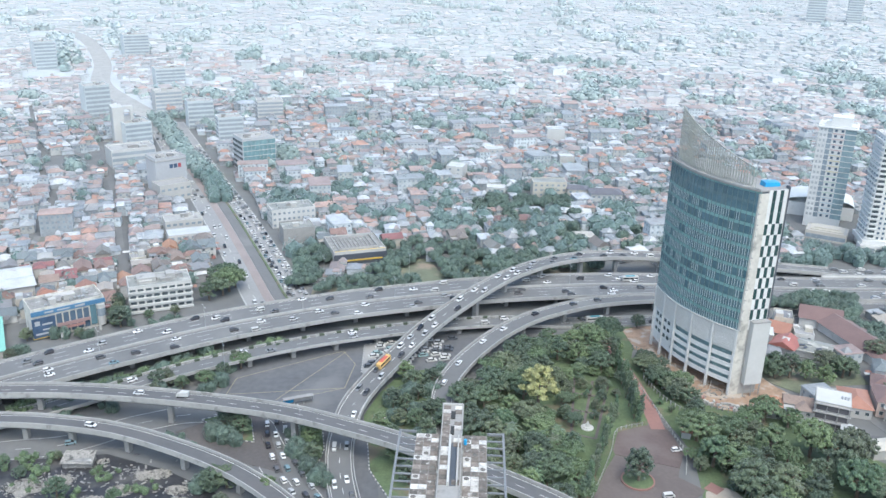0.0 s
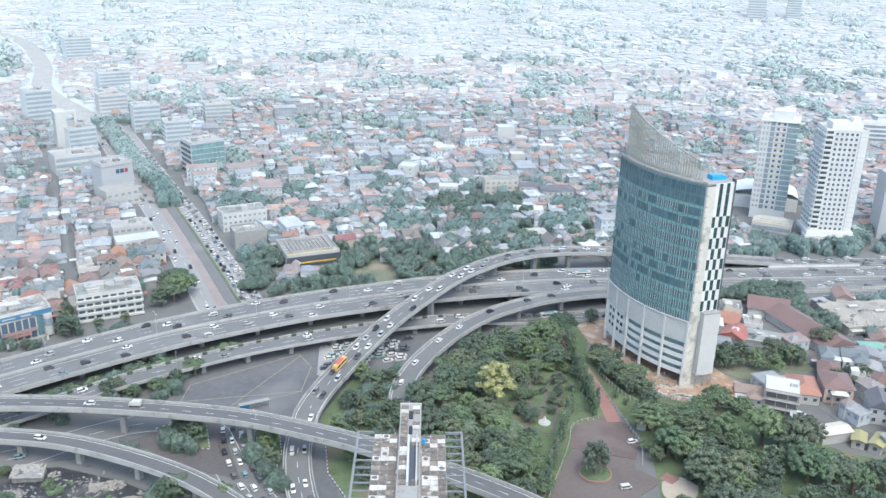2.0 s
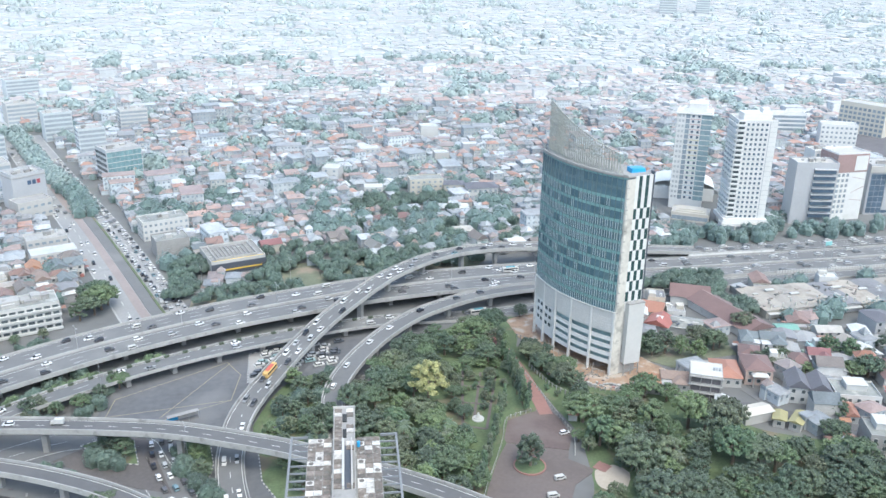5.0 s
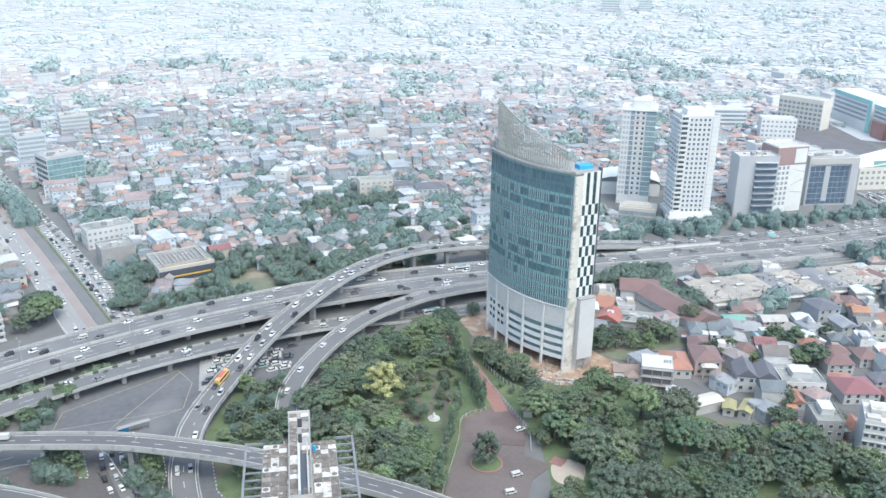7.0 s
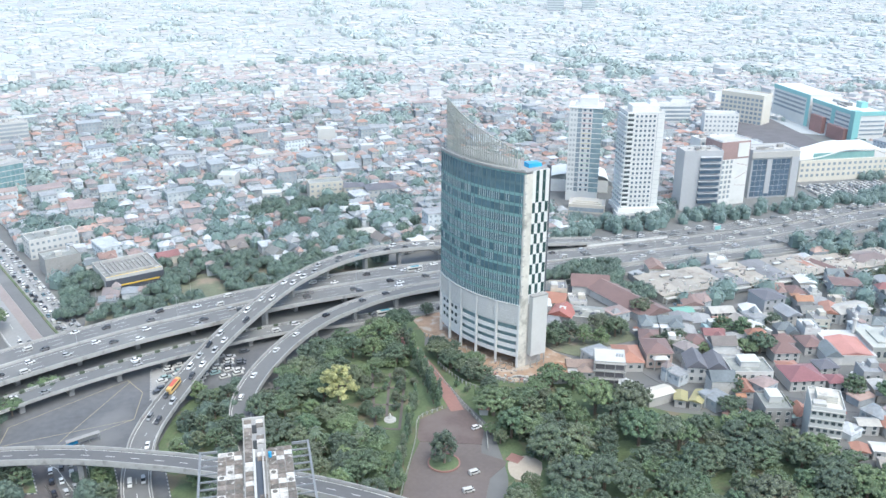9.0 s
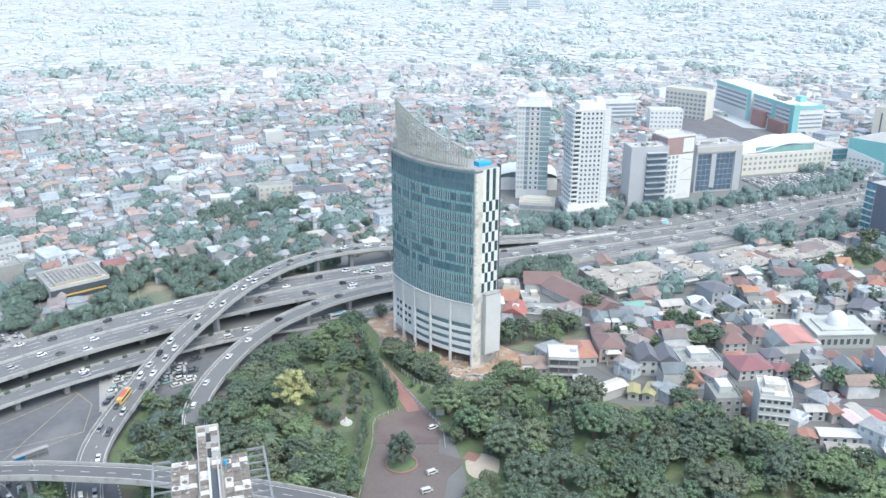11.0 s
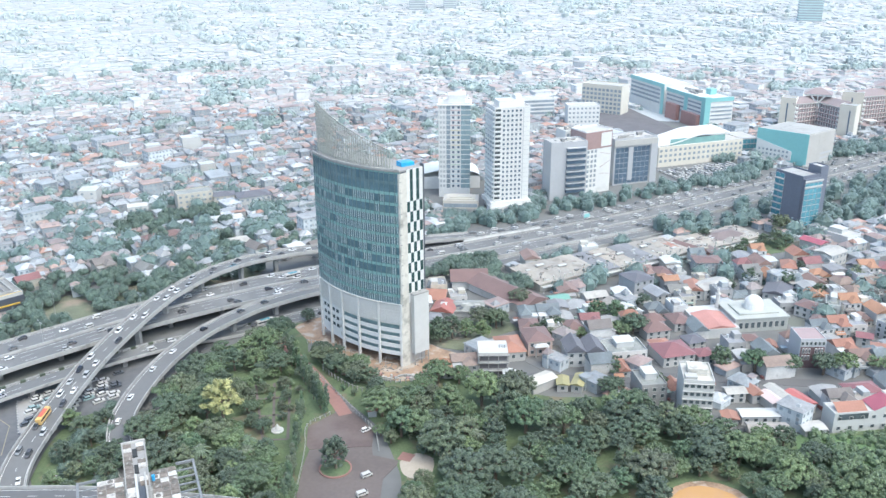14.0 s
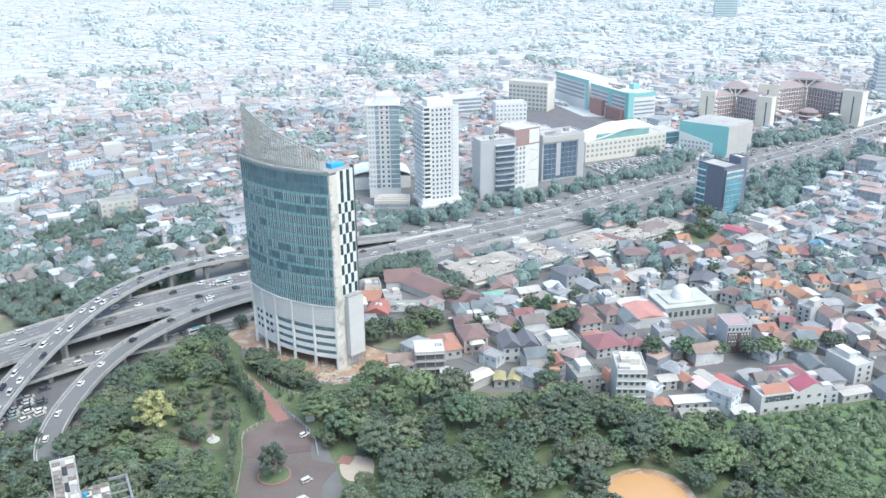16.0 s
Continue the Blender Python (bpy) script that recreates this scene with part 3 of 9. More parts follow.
# the crossing under the flyovers
flat("crossing", [(-160, 225), (-140, 238), (-120, 250), (-100, 262), (-83, 275), (-80, 292), (-84, 300), (-70, 350), (-60, 385), (-50, 383), (-52, 345), (-30, 327), (10, 336), (40, 352), (95, 368), (140, 376), (140, 348), (95, 350), (55, 344), (22, 330), (0, 300), (-10, 268), (-20, 240), (-15, 195), (-33, 195), (-48, 218), (-62, 240), (-75, 250), (-110, 243), (-140, 228)], 0.06, JUNCTION,
     "wide dark asphalt junction below the flyovers", "road")
cross = thing("junction_markings", Matrix(), "faded yellow box lines on the junction asphalt", "road marking", "", "structure")
for a, b in (((-78, 292), (-40, 317)), ((-40, 317), (-34, 306)), ((-34, 306), (-36, 287)), ((-78, 280), (-36, 287)), ((-60, 277), (-39, 316)), ((-79, 278), (-78, 292)), ((-58, 276), (-36, 287))):
    part("marking", sweep(Geo(), [Vector((*a, 0)), Vector(((a[0] + b[0]) / 2, (a[1] + b[1]) / 2, 0)), Vector((*b, 0))], -0.14, 0.14, 0.061, 0.075), YELLOW_PAINT, cross)
road("lower_road", spline([(-190, 228, 0.1), (-143, 240, 0.1), (-123, 245, 0.1), (-105, 258, 0.1), (-85, 266, 0.1), (-66, 262, 0.1), (-58, 248, 0.1), (-48, 230, 0.1), (-36, 212, 0.1), (-26, 195, 0.1)], 5), 13, "asphalt road under the flyovers", (0,), m=ASPHALT)


def island(poly, m, label, height=0.35):
    top = thing("traffic_island", Matrix(), label, "traffic island", "", "structure")
    pts = [Vector((x, y, 0)) for x, y in poly + poly[:1]]
    part("planting", Geo().prism(poly, 0.05, height * 0.8), m, top)
    k = Geo()
    i = 0
    for a, b in zip(pts, pts[1:]):
        n = max(1, int((b - a).length / 1.0))
        for j in range(n):
            p, q = a + (b - a) * (j / n), a + (b - a) * ((j + 1) / n)
            s = Vector((-(q - p).y, (q - p).x, 0)).normalized() * 0.2
            k.add([tuple(p - s), tuple(q - s), tuple(q + s), tuple(p + s)] + [(v.x, v.y, height) for v in (p - s, q - s, q + s, p + s)],
                  [(4, 5, 6, 7), (0, 1, 5, 4), (1, 2, 6, 5), (2, 3, 7, 6), (3, 0, 4, 7)], i % 2)
            i += 1
    part("kerb", k, [OFFWHITE, DARKWALL], top, "black and white kerb stones")
    return top


island([(-83, 262), (-74, 267), (-66, 263), (-62, 249), (-68, 250)], GRASS, "planted traffic island with striped kerb")
island([(-50, 268), (-47, 246), (-40, 228), (-38, 246), (-41, 262)], GRASS, "narrow planted traffic island with striped kerb")
island([(-25, 258), (-22, 235), (-12, 215), (-6, 225), (-12, 245), (-20, 268)], GRASS, "planted verge beside the ramp with striped kerb")
island([(-32, 323), (-26, 325), (-27, 296), (-31, 299)], CONCRETE, "paved waiting island at the junction")

flat("paved_triangle", [(-90, 254), (-80, 262), (-66, 268), (-60, 262), (-56, 250), (-49, 232), (-60, 236), (-74, 243)], 0.13, PAVING_DULL, "worn reddish paving under the flyover", "paving")
planters = Geo()
for i in range(64):
    p, h = along(FRONTAGE, 62 + i * 3.6)
    n = Vector((-math.sin(h), math.cos(h), 0))
    for o in (3.95,):
        q = p + n * o
        c, sn = math.cos(h), math.sin(h)
        v = [(q.x + c * a - sn * b, q.y + sn * a + c * b, q.z + z) for z in (0.02, 0.9) for a, b in ((-0.95, -0.4), (0.95, -0.4), (0.95, 0.4), (-0.95, 0.4))]
        planters.add(v, [(4, 5, 6, 7), (0, 1, 5, 4), (1, 2, 6, 5), (2, 3, 7, 6), (3, 0, 4, 7)], i % 2)
solid("hedge_planters", planters, [HEDGE, CONCRETE], "row of low hedge planters along the frontage road", "planters", "stuff")

patch("ramp_verge", [(-27, 268), (-21, 288), (-13, 300), (-2, 302), (0, 284), (-2, 262), (-12, 240), (-24, 250)], 0.14, GRASS, "grass between the two ramps", "lawn")

# ---- park and open ground ----
patch("roadside_lawn", [(-62, 386), (-40, 397), (-28, 409), (-20, 421), (45, 431), (80, 425), (78, 412), (40, 397), (0, 384), (-40, 372), (-60, 368)], 0.11, DRYGRASS, "dry grass and bare soil under the roadside trees", "lawn")
patch("park_lawn", [(4, 268), (18, 300), (42, 332), (72, 346), (88, 344), (78, 318), (79, 285), (72, 262), (60, 235), (45, 205), (10, 190), (8, 230)], 0.12, GRASS, "grass and undergrowth of the park", "lawn")
patch("park_ground", [(76, 318), (84, 316), (92, 296), (96, 284), (112, 276), (128, 272), (150, 246), (182, 230), (186, 210), (216, 187), (280, 166), (300, 120), (220, 90), (100, 120), (78, 195), (82, 222), (84, 236), (85, 252), (81, 272), (78, 295)], 0.1, GRASS, "shaded grass under the park trees", "lawn")
flat("forecourt", [(72.5, 266.2), (62.4, 261.5), (58.8, 250.3), (59.1, 247.8), (79.1, 241), (82.6, 249.3), (81.2, 260.2), (79.3, 268)], 0.2, PAVING, "dark red-brown paved park forecourt", "paving")
flat("lower_forecourt", [(59.1, 247.6), (54.3, 238.7), (48.4, 224.2), (42, 206), (66, 200), (76, 222), (83, 227.4), (84.2, 229.4), (77.5, 235.9), (79, 240.8)], 0.18, PAVING_PALE, "pale worn paved turning place", "paving")
patch("sand_yard", [(84.3, 228.6), (87, 230), (91.5, 231), (95.2, 226), (92, 219), (89, 216), (83.6, 219.5), (83, 224)], 0.16, SAND, "pale sandy yard", "sand")
flat("dirt_bed", [(87.3, 233.6), (90.6, 230.2), (87.2, 227.2), (84, 230.4)], 0.2, PAVING_RED, "dark dug flower bed", "soil")
solid("park_path", sweep(Geo(), spline([(71, 335, 0), (72.6, 315.5, 0), (75, 299, 0), (76.6, 283, 0), (77, 272, 0), (77.2, 264, 0)], 5), -2.6, 2.4, 0.1, 0.21), PAVING_RED, "red brick path into the park", "path", "structure")
for k, (a, c) in enumerate((((52.2, 299.5), (46, 260)), ((59.1, 297.7), (51.2, 266)), ((65, 296.2), (54, 257)), ((46, 260), (54, 257)), ((48, 276), (58, 273)), ((50.5, 288), (61.5, 285)))):
    solid("garden_path_%d" % (k + 1), sweep(Geo(), [Vector((*a, 0)), Vector((*c, 0))], -0.5, 0.5, 0.12, 0.2), PAVING_PALE, "narrow paved garden path", "path", "structure")
flat("construction_ground", [(79, 344), (81, 326), (86, 322), (92, 304), (94, 291), (103.5, 279), (124, 274.5), (132, 278), (137, 287), (130, 297), (122, 316), (104, 350), (90, 350)], 0.16, SOIL, "bare reddish soil round the construction site", "soil")
flat("weedy_yard", [(130, 299), (140, 290), (146, 298), (168, 301), (168, 318), (150, 318), (128, 316), (124, 312)], 0.13, DRYGRASS, "weedy yard behind the construction site", "yard")
flat("paved_yard", [(143.8, 298), (160.3, 297.2), (160.4, 292), (144, 291)], 0.17, CONCRETE, "pale concrete yard", "yard")
flat("garden_lawn", [(322, 328), (356, 326), (358, 345), (324, 344)], 0.12, GRASS, "green garden lawn between the houses", "lawn")
patch("pond_bank", [(148, 176), (158, 180.5), (168, 179.5), (175, 171), (173, 158), (160, 147), (146, 160)], 0.2, SOIL, "bare earth bank round the pond", "soil")
patch("pond", [(150, 174.5), (158, 178.3), (166, 177.5), (172, 170), (171, 159), (160, 150), (149, 161)], 0.26, WATER, "muddy orange-brown pond water", "pond")
patch("scrub_field", [(214, 188), (245, 174), (282, 166), (330, 150), (300, 105), (235, 100), (205, 140), (200, 165)], 0.3, SCRUB, "overgrown green scrub field", "scrub")
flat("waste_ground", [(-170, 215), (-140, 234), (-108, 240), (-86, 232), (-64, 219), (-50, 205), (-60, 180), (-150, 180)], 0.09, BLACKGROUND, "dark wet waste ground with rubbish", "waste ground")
flat("market_roof_field", [(426, 610), (443, 562), (478, 572), (500, 690), (486, 708), (434, 704)], 0.4, LOTROOF, "large dark brown flat lot behind the shops", "lot")
flat("parking_lot", [(378, 454), (445, 452), (468, 482), (388, 492)], 0.1, ASPHALT, "asphalt parking lot", "parking lot")


# ---- the glass office tower, under construction ----
TA, TE = Vector((109.3, 289.4, 0)), Vector((88.3, 331.5, 0))
CH = TE - TA
CHN = Vector((CH.y, -CH.x, 0)).normalized() * -1
TB = Vector((11.2, 3.0, 0))
CORE_ANG = math.degrees(math.atan2(TB.y, TB.x))


def arc(s, inset=0.0):
    """A place on the tower's curved front, s from the street corner to the far tip, local to the corner."""
    p = CH * s + CHN * (4.8 * 4 * s * (1 - s) - inset)
    return p


def arc_heading(s):
    d = arc(s + 0.01) - arc(s - 0.01)
    return math.degrees(math.atan2(d.y, d.x))


def arc_line(z, s0=0.0, s1=1.0, inset=0.0, n=24):
    return [arc(s0 + (s1 - s0) * i / n, inset) + Vector((0, 0, z)) for i in range(n + 1)]


tower = thing("office_tower", Matrix.Translation(TA), "curved dark teal glass tower with unfinished concrete base and steel crown", "office tower")
ZG, ZT, NF, NC = 27.0, 80.8, 13, 23
FH = (ZT - ZG) / NF
foot = [tuple(arc(i / 20, 1.2)[:2]) for i in range(21)]
INW = Vector((-TB.y, TB.x, 0)).normalized()
back = [tuple((TB + CH * 0.97 - CHN * 1.0)[:2]), tuple((TB + INW * 1.2)[:2])]
part("body", Geo().prism(foot + back, ZG, ZT - 0.4), DARKWALL, tower, "dark solid backing block behind the glass")
part("roof_slab", Geo().prism([tuple(arc(i / 20, 0.1)[:2]) for i in range(21)] + back, ZT - 0.4, ZT + 0.1), CONCRETE, tower, "bare concrete roof slab")
part("roof_edge", sweep(Geo(), arc_line(ZT), -0.6, -0.05, 0.1, 0.7), CONCRETE_PALE, tower, "rough pale concrete upstand")
pane = Geo().box(-1.03, -0.05, 0, 1.03, 0.05, FH - 1.15).mesh("pane", GLASS)
for k in range(NF):
    z = ZG + k * FH
    low = FH - 1.16
    band = part("spandrel", sweep(Geo(), arc_line(z), -0.62, -0.46, low, FH), GLASS_GREEN if k != NF - 2 else GLASS, tower, "green glass floor band")
    for j in range(NC):
        s = (j + 0.5) / NC
        p = arc(s, 0.6)
        again("pane", pane, band, Matrix.Translation((p.x, p.y, z)) @ pose(0, 0, 0, 0, 0, arc_heading(s)))
for j in range(NC + 1):
    s = j / NC
    p = arc(s, 0.45)
    gg = Geo().box(-0.07, -0.14, ZG, 0.07, 0.14, ZT)
    o = part("mullion", gg, MULLION_DARK, tower)
    o.matrix_basis = Matrix.Translation((p.x, p.y, 0)) @ pose(0, 0, 0, 0, 0, arc_heading(min(max(s, 0.01), 0.99)))
# opening lights and inner frames, unevenly finished from floor to floor
frames_rng = random.Random(5)
for k in range(NF):
    lo, hi, dens = [(0, 1, 1), (0, 1, 1), (0, 1, 0.95), (0, 1, 0.3), (0, 1, 0.45), (0, 1, 0.7), (0, 1, 0.9), (0, 1, 0.95), (0, 1, 0.95), (0, 1, 0.15), (0, 1, 0.7), (0, 0, 0), (0, 0, 0)][k]
    gg = Geo()
    z = ZG + k * FH
    for j in range(NC):
        s = (j + 0.5) / NC
        if lo <= s <= hi and frames_rng.random() < dens:
            p, h = arc(s, 0.5), radians(arc_heading(s))
            d = Vector((math.cos(h), math.sin(h), 0))
            for o in (-0.6, 0.35):
                gg.bar(p + d * o + Vector((0, 0, z + 0.2)), p + d * o + Vector((0, 0, z + FH - 1.05)), 0.08)
    if gg.v:
        tagged(part("window_frames", gg, MULLION, tower, "pale aluminium window frames"), kind="stuff")
# concrete podium floors
part("podium_core", Geo().prism([tuple(arc(i / 20, 3.4)[:2]) for i in range(21)] + back, 5.0, ZG), PODIUM, tower, "grey concrete car park floors")
part("ground_core", Geo().prism([tuple(arc(i / 20, 9.0)[:2]) for i in range(2, 19)] + back, 0, 5.0), CONCRETE, tower, "set-back ground floor")
for z in (5.0, 8.3, 11.6, 14.9, 18.4):
    part("floor_edge", sweep(Geo(), arc_line(z), -3.6, -0.5, -0.35, 0.1), PODIUM, tower, "concrete floor edge")
for z in (5.0, 8.3, 11.6, 14.9):
    part("balustrade", sweep(Geo(), arc_line(z, 0.0, 0.7), -0.8, -0.55, 0.1, 1.35), PODIUM, tower, "pale concrete balustrade")
for z in (8.3, 11.6, 14.9, 18.4):
    part("podium_glazing", sweep(Geo(), arc_line(z, 0.04, 0.64), -1.9, -1.75, -3.0, -0.36), GLASS_MINT, tower, "green glazing set back")
    part("podium_wall", sweep(Geo(), arc_line(z, 0.66, 0.985), -0.7, -0.5, -3.3, -0.36), PODIUM, tower, "pale concrete infill wall")
for z in (9.2, 12.5, 15.8):
    for s in (0.7, 0.76, 0.85, 0.91):
        p = arc(s, 0.45)
        o = part("wall_opening", Geo().box(-0.8, -0.1, z, 0.8, 0.1, z + 1.4), WINDOW, tower)
        o.matrix_basis = Matrix.Translation((p.x, p.y, 0)) @ pose(0, 0, 0, 0, 0, arc_heading(s))
for z0, z1 in ((18.55, 21.2), (21.35, 24.0), (24.15, 26.9)):
    for a, b in ((0.02, 0.2), (0.215, 0.415), (0.43, 0.615), (0.63, 0.79), (0.805, 0.98)):
        part("screen", sweep(Geo(), arc_line(0, a, b, 0, 8), -0.4, -0.25, z0, z1), SCREEN, tower, "grey perforated metal screen")
rib = Geo()
for i in range(90):
    p = arc(i / 89, 0.2)
    rib.bar(p + Vector((0, 0, 18.6)), p + Vector((0, 0, 26.9)), 0.07)
for i in range(8):
    sweep(rib, arc_line(19.3 + i * 1.0), -0.26, -0.14, 0, 0.1)
part("screen_ribs", rib, WHITE, tower)
for s in (0.012, 0.21, 0.42, 0.62, 0.8, 0.985):
    p = arc(s, 0.35)
    o = part("column", Geo().box(-0.38, -0.5, 0, 0.38, 0.5, 27), PODIUM, tower, "tall concrete column")
    o.matrix_basis = Matrix.Translation((p.x, p.y, 0)) @ pose(0, 0, 0, 0, 0, arc_heading(min(max(s, 0.02), 0.98)))
part("podium_top_edge", sweep(Geo(), arc_line(ZG), -0.8, 0.05, -0.25, 0.2), WHITE, tower, "white ledge under the glass")
edge = Geo()
for i in range(70):
    p = arc(frames_rng.random(), frames_rng.uniform(0.3, 1.6))
    hgt, w = frames_rng.uniform(0.3, 1.3), frames_rng.uniform(0.05, 0.22)
    edge.box(p.x - w, p.y - w, ZT, p.x + w, p.y + w, ZT + hgt)
tagged(part("roof_edge_clutter", edge, CONCRETE_PALE, tower, "stub posts and blocks along the unfinished roof edge"), kind="stuff")
# the core side
core = pose(0, 0, 0, 0, 0, CORE_ANG)
o = part("core_wall", Geo().box(0, 0, 0, 3.6, 2.0, ZT - 1), BEIGE, tower, "bare beige concrete core wall")
o.matrix_basis = core
o = part("core_panel_backing", Geo().box(3.6, 0.25, ZG, 11.5, 2.0, ZT), WHITE, tower)
o.matrix_basis = core
o = part("core_corner", Geo().box(11.3, 0.0, ZG + 2, 11.75, 2.0, ZT + 1.2), DARKWALL, tower, "dark corner fin")
o.matrix_basis = core
o = part("core_lower_wall", Geo().box(3.6, 0.3, 0, 11.2, 2.0, ZG), OFFWHITE, tower)
o.matrix_basis = core
dark_panel = Geo().box(-0.66, -0.06, 0.05, 0.66, 0.1, FH - 0.1).mesh("dark_panel", GLASS_BLACK)
white_panel = Geo().box(-0.7, -0.1, 0.05, 0.7, 0.1, FH - 0.05).mesh("white_panel", WHITE_FAR)
for k in range(NF):
    for j in range(5):
        dark = (j + min(k, 10)) % 2 == 1
        again("glass_panel" if dark else "white_panel", dark_panel if dark else white_panel, tower,
              core @ Matrix.Translation((4.35 + j * 1.48, 0.22, ZG + k * FH)))
stair = part("stair_shaft", Geo().box(4.4, -2.2, 5.2, 11.6, 0.2, 30.6), WHITE, tower, "plain white boxed shaft on a steel frame")
stair.matrix_basis = core
o = part("shaft_cap", Geo().box(4.3, -2.3, 30.6, 11.7, 0.25, 31.0), CONCRETE, tower)
o.matrix_basis = core
for x in (4.7, 8.0, 11.3):
    o = part("shaft_post", Geo().box(x - 0.15, -2.1, 0, x + 0.15, -1.8, 5.2), STEEL, tower)
    o.matrix_basis = core
o = part("shaft_rail", Geo().box(4.6, -2.1, 2.5, 11.4, -1.9, 2.75), STEEL, tower)
o.matrix_basis = core
for k in range(NF):
    o = part("ledge", Geo().box(0.05, -0.3, ZG + k * FH - 0.1, 0.9, 0, ZG + k * FH + 0.1), CONCRETE, tower, "rough unfinished floor ledge")
    o.matrix_basis = core
# steel crown on the roof
NP = 38
bracing = Geo()
for i in range(NP):
    s = 0.12 + 0.88 * i / (NP - 1)
    zt = 86.0 + 15.4 * s
    p, q = arc(s, 3.2), arc(s, 5.0)
    part("crown_post", Geo().box(-0.13, -0.12, ZT, 0.13, 0.12, zt), CROWNSTEEL, tower, "weathered steel crown post").matrix_basis = Matrix.Translation((p.x, p.y, 0)) @ pose(0, 0, 0, 0, 0, arc_heading(min(s, 0.98)))
    part("crown_back_post", Geo().bar(q + Vector((0, 0, ZT)), q + Vector((0, 0, zt - 2.2)), 0.07), CROWNSTEEL, tower)
    n = max(1, int((zt - 2.2 - ZT) / 2.6))
    for k in range(n + 1):
        z = ZT + 0.3 + (zt - 2.4 - ZT) * k / n
        bracing.bar(p + Vector((0, 0, z + 0.6)), q + Vector((0, 0, z)), 0.07)
        if i < NP - 1:
            bracing.bar(p + Vector((0, 0, z + 0.6)), arc(s + 0.88 / (NP - 1), 3.2) + Vector((0, 0, z + 0.6)), 0.08)
        if k < n and i % 3 == 0:
            bracing.bar(q + Vector((0, 0, z)), p + Vector((0, 0, z + 2.6)), 0.06)
tagged(part("crown_bracing", bracing, CROWNSTEEL, tower, "thin weathered steel bracing bars"), kind="stuff")
top_line = [arc(0.12 + 0.88 * i / 30, 3.2) + Vector((0, 0, 86.0 + 15.4 * (0.12 + 0.88 * i / 30))) for i in range(31)]
part("crown_top_rail", sweep(Geo(), top_line, -0.18, 0.18, -0.2, 0.12), CROWNSTEEL, tower)
low_line = [arc(0.1 + 0.88 * i / 30, 1.6) + Vector((0, 0, ZT + 0.1)) for i in range(31)]
for dz in (0.5, 1.1):
    part("roof_rail", sweep(Geo(), low_line, -0.04, 0.04, dz - 0.05, dz + 0.05), CROWNSTEEL, tower)
tarp = thing("tarpaulin_shelter", Matrix.Translation(TA + Vector((3.2, 5.2, ZT + 0.1))) @ pose(0, 0, 0, 0, 0, 14), "bright blue tarpaulin shelter on the tower roof", "shelter")
part("cover", Geo().add([(0, 0, 0), (6, 0, 0), (6, 3.4, 0), (0, 3.4, 0), (0.1, 0.1, 1.5), (5.9, 0.2, 1.2), (5.9, 3.3, 1.5), (0, 3.3, 1.8)], [(4, 5, 6, 7), (0, 1, 5, 4), (1, 2, 6, 5), (2, 3, 7, 6), (3, 0, 4, 7)]), BLUETARP, tarp)
part("ridge_pole", Geo().bar((0, 1.7, 1.75), (6, 1.7, 1.45), 0.06), STEEL, tarp)

# ---- other buildings ----
RECTS = []
_win = {}


def window_mesh(w, h, frame_mat, pane_mat):
    key = (round(w, 2), round(h, 2), frame_mat.name, pane_mat.name)
    if key not in _win:
        gg = Geo().box(-w / 2, -0.05, 0, w / 2, 0.02, h, 1)
        b = 0.09
        for x0, z0, x1, z1 in ((-w / 2 - b, -b, w / 2 + b, 0), (-w / 2 - b, h, w / 2 + b, h + b), (-w / 2 - b, 0, -w / 2, h), (w / 2, 0, w / 2 + b, h)):
            gg.box(x0, -0.14, z0, x1, 0.02, z1, 0)
        _win[key] = gg.mesh("window", [frame_mat, pane_mat])
    return _win[key]


def shell(name, label, category, L, ang, w, d, h, wall, roof=CONCRETE, parapet=0.9, group="", z0=0.0):
    """A flat-roofed block: body, roof deck and parapet. L: its front left corner; ang: the way of its front."""
    top = thing(name, Matrix.Translation((*L, z0)) @ pose(0, 0, 0, 0, 0, ang), label, category, group)
    RECTS.append((*L, radians(ang), w, d))
    part("wall", Geo().box(0, 0, 0, w, d, h), wall, top)
    part("roof", Geo().box(0.3, 0.3, h, w - 0.3, d - 0.3, h + 0.12), roof, top, "flat weathered roof deck")
    if parapet:
        gg = Geo()
        for x0, y0, x1, y1 in ((0, 0, w, 0.3), (0, d - 0.3, w, d), (0, 0.3, 0.3, d - 0.3), (w - 0.3, 0.3, w, d - 0.3)):
            gg.box(x0, y0, h, x1, y1, h + parapet)
        part("parapet", gg, wall, top)
    return top


def windows(top, w, d, h, floors, cols, face="front", ww=1.4, wh=1.5, z0=0.0, x0=0.0, x1=None, frame_mat=OFFWHITE, pane_mat=None):
    """Rows of windows on one face, each a piece of its own in the wall."""
    # Beyond 420 m the default pane is lighter, imitating haze.
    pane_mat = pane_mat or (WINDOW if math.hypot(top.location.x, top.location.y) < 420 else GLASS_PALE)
    host = next((c for c in top.children if c.name.split(".")[0] == "wall"), top)
    span = (w if face in ("front", "back") else d)
    x1 = span if x1 is None else x1
    fh = (h - z0) / floors
    me = window_mesh(ww, wh, frame_mat, pane_mat)
    for k in range(floors):
        for j in range(cols):
            a = x0 + (x1 - x0) * (j + 0.5) / cols
            z = z0 + k * fh + (fh - wh) * 0.5
            m = {"front": pose(a, -0.01, z), "left": pose(-0.01, a, z, 0, 0, -90), "right": pose(w + 0.01, a, z, 0, 0, 90)}[face]
            again("window", me, host, m)


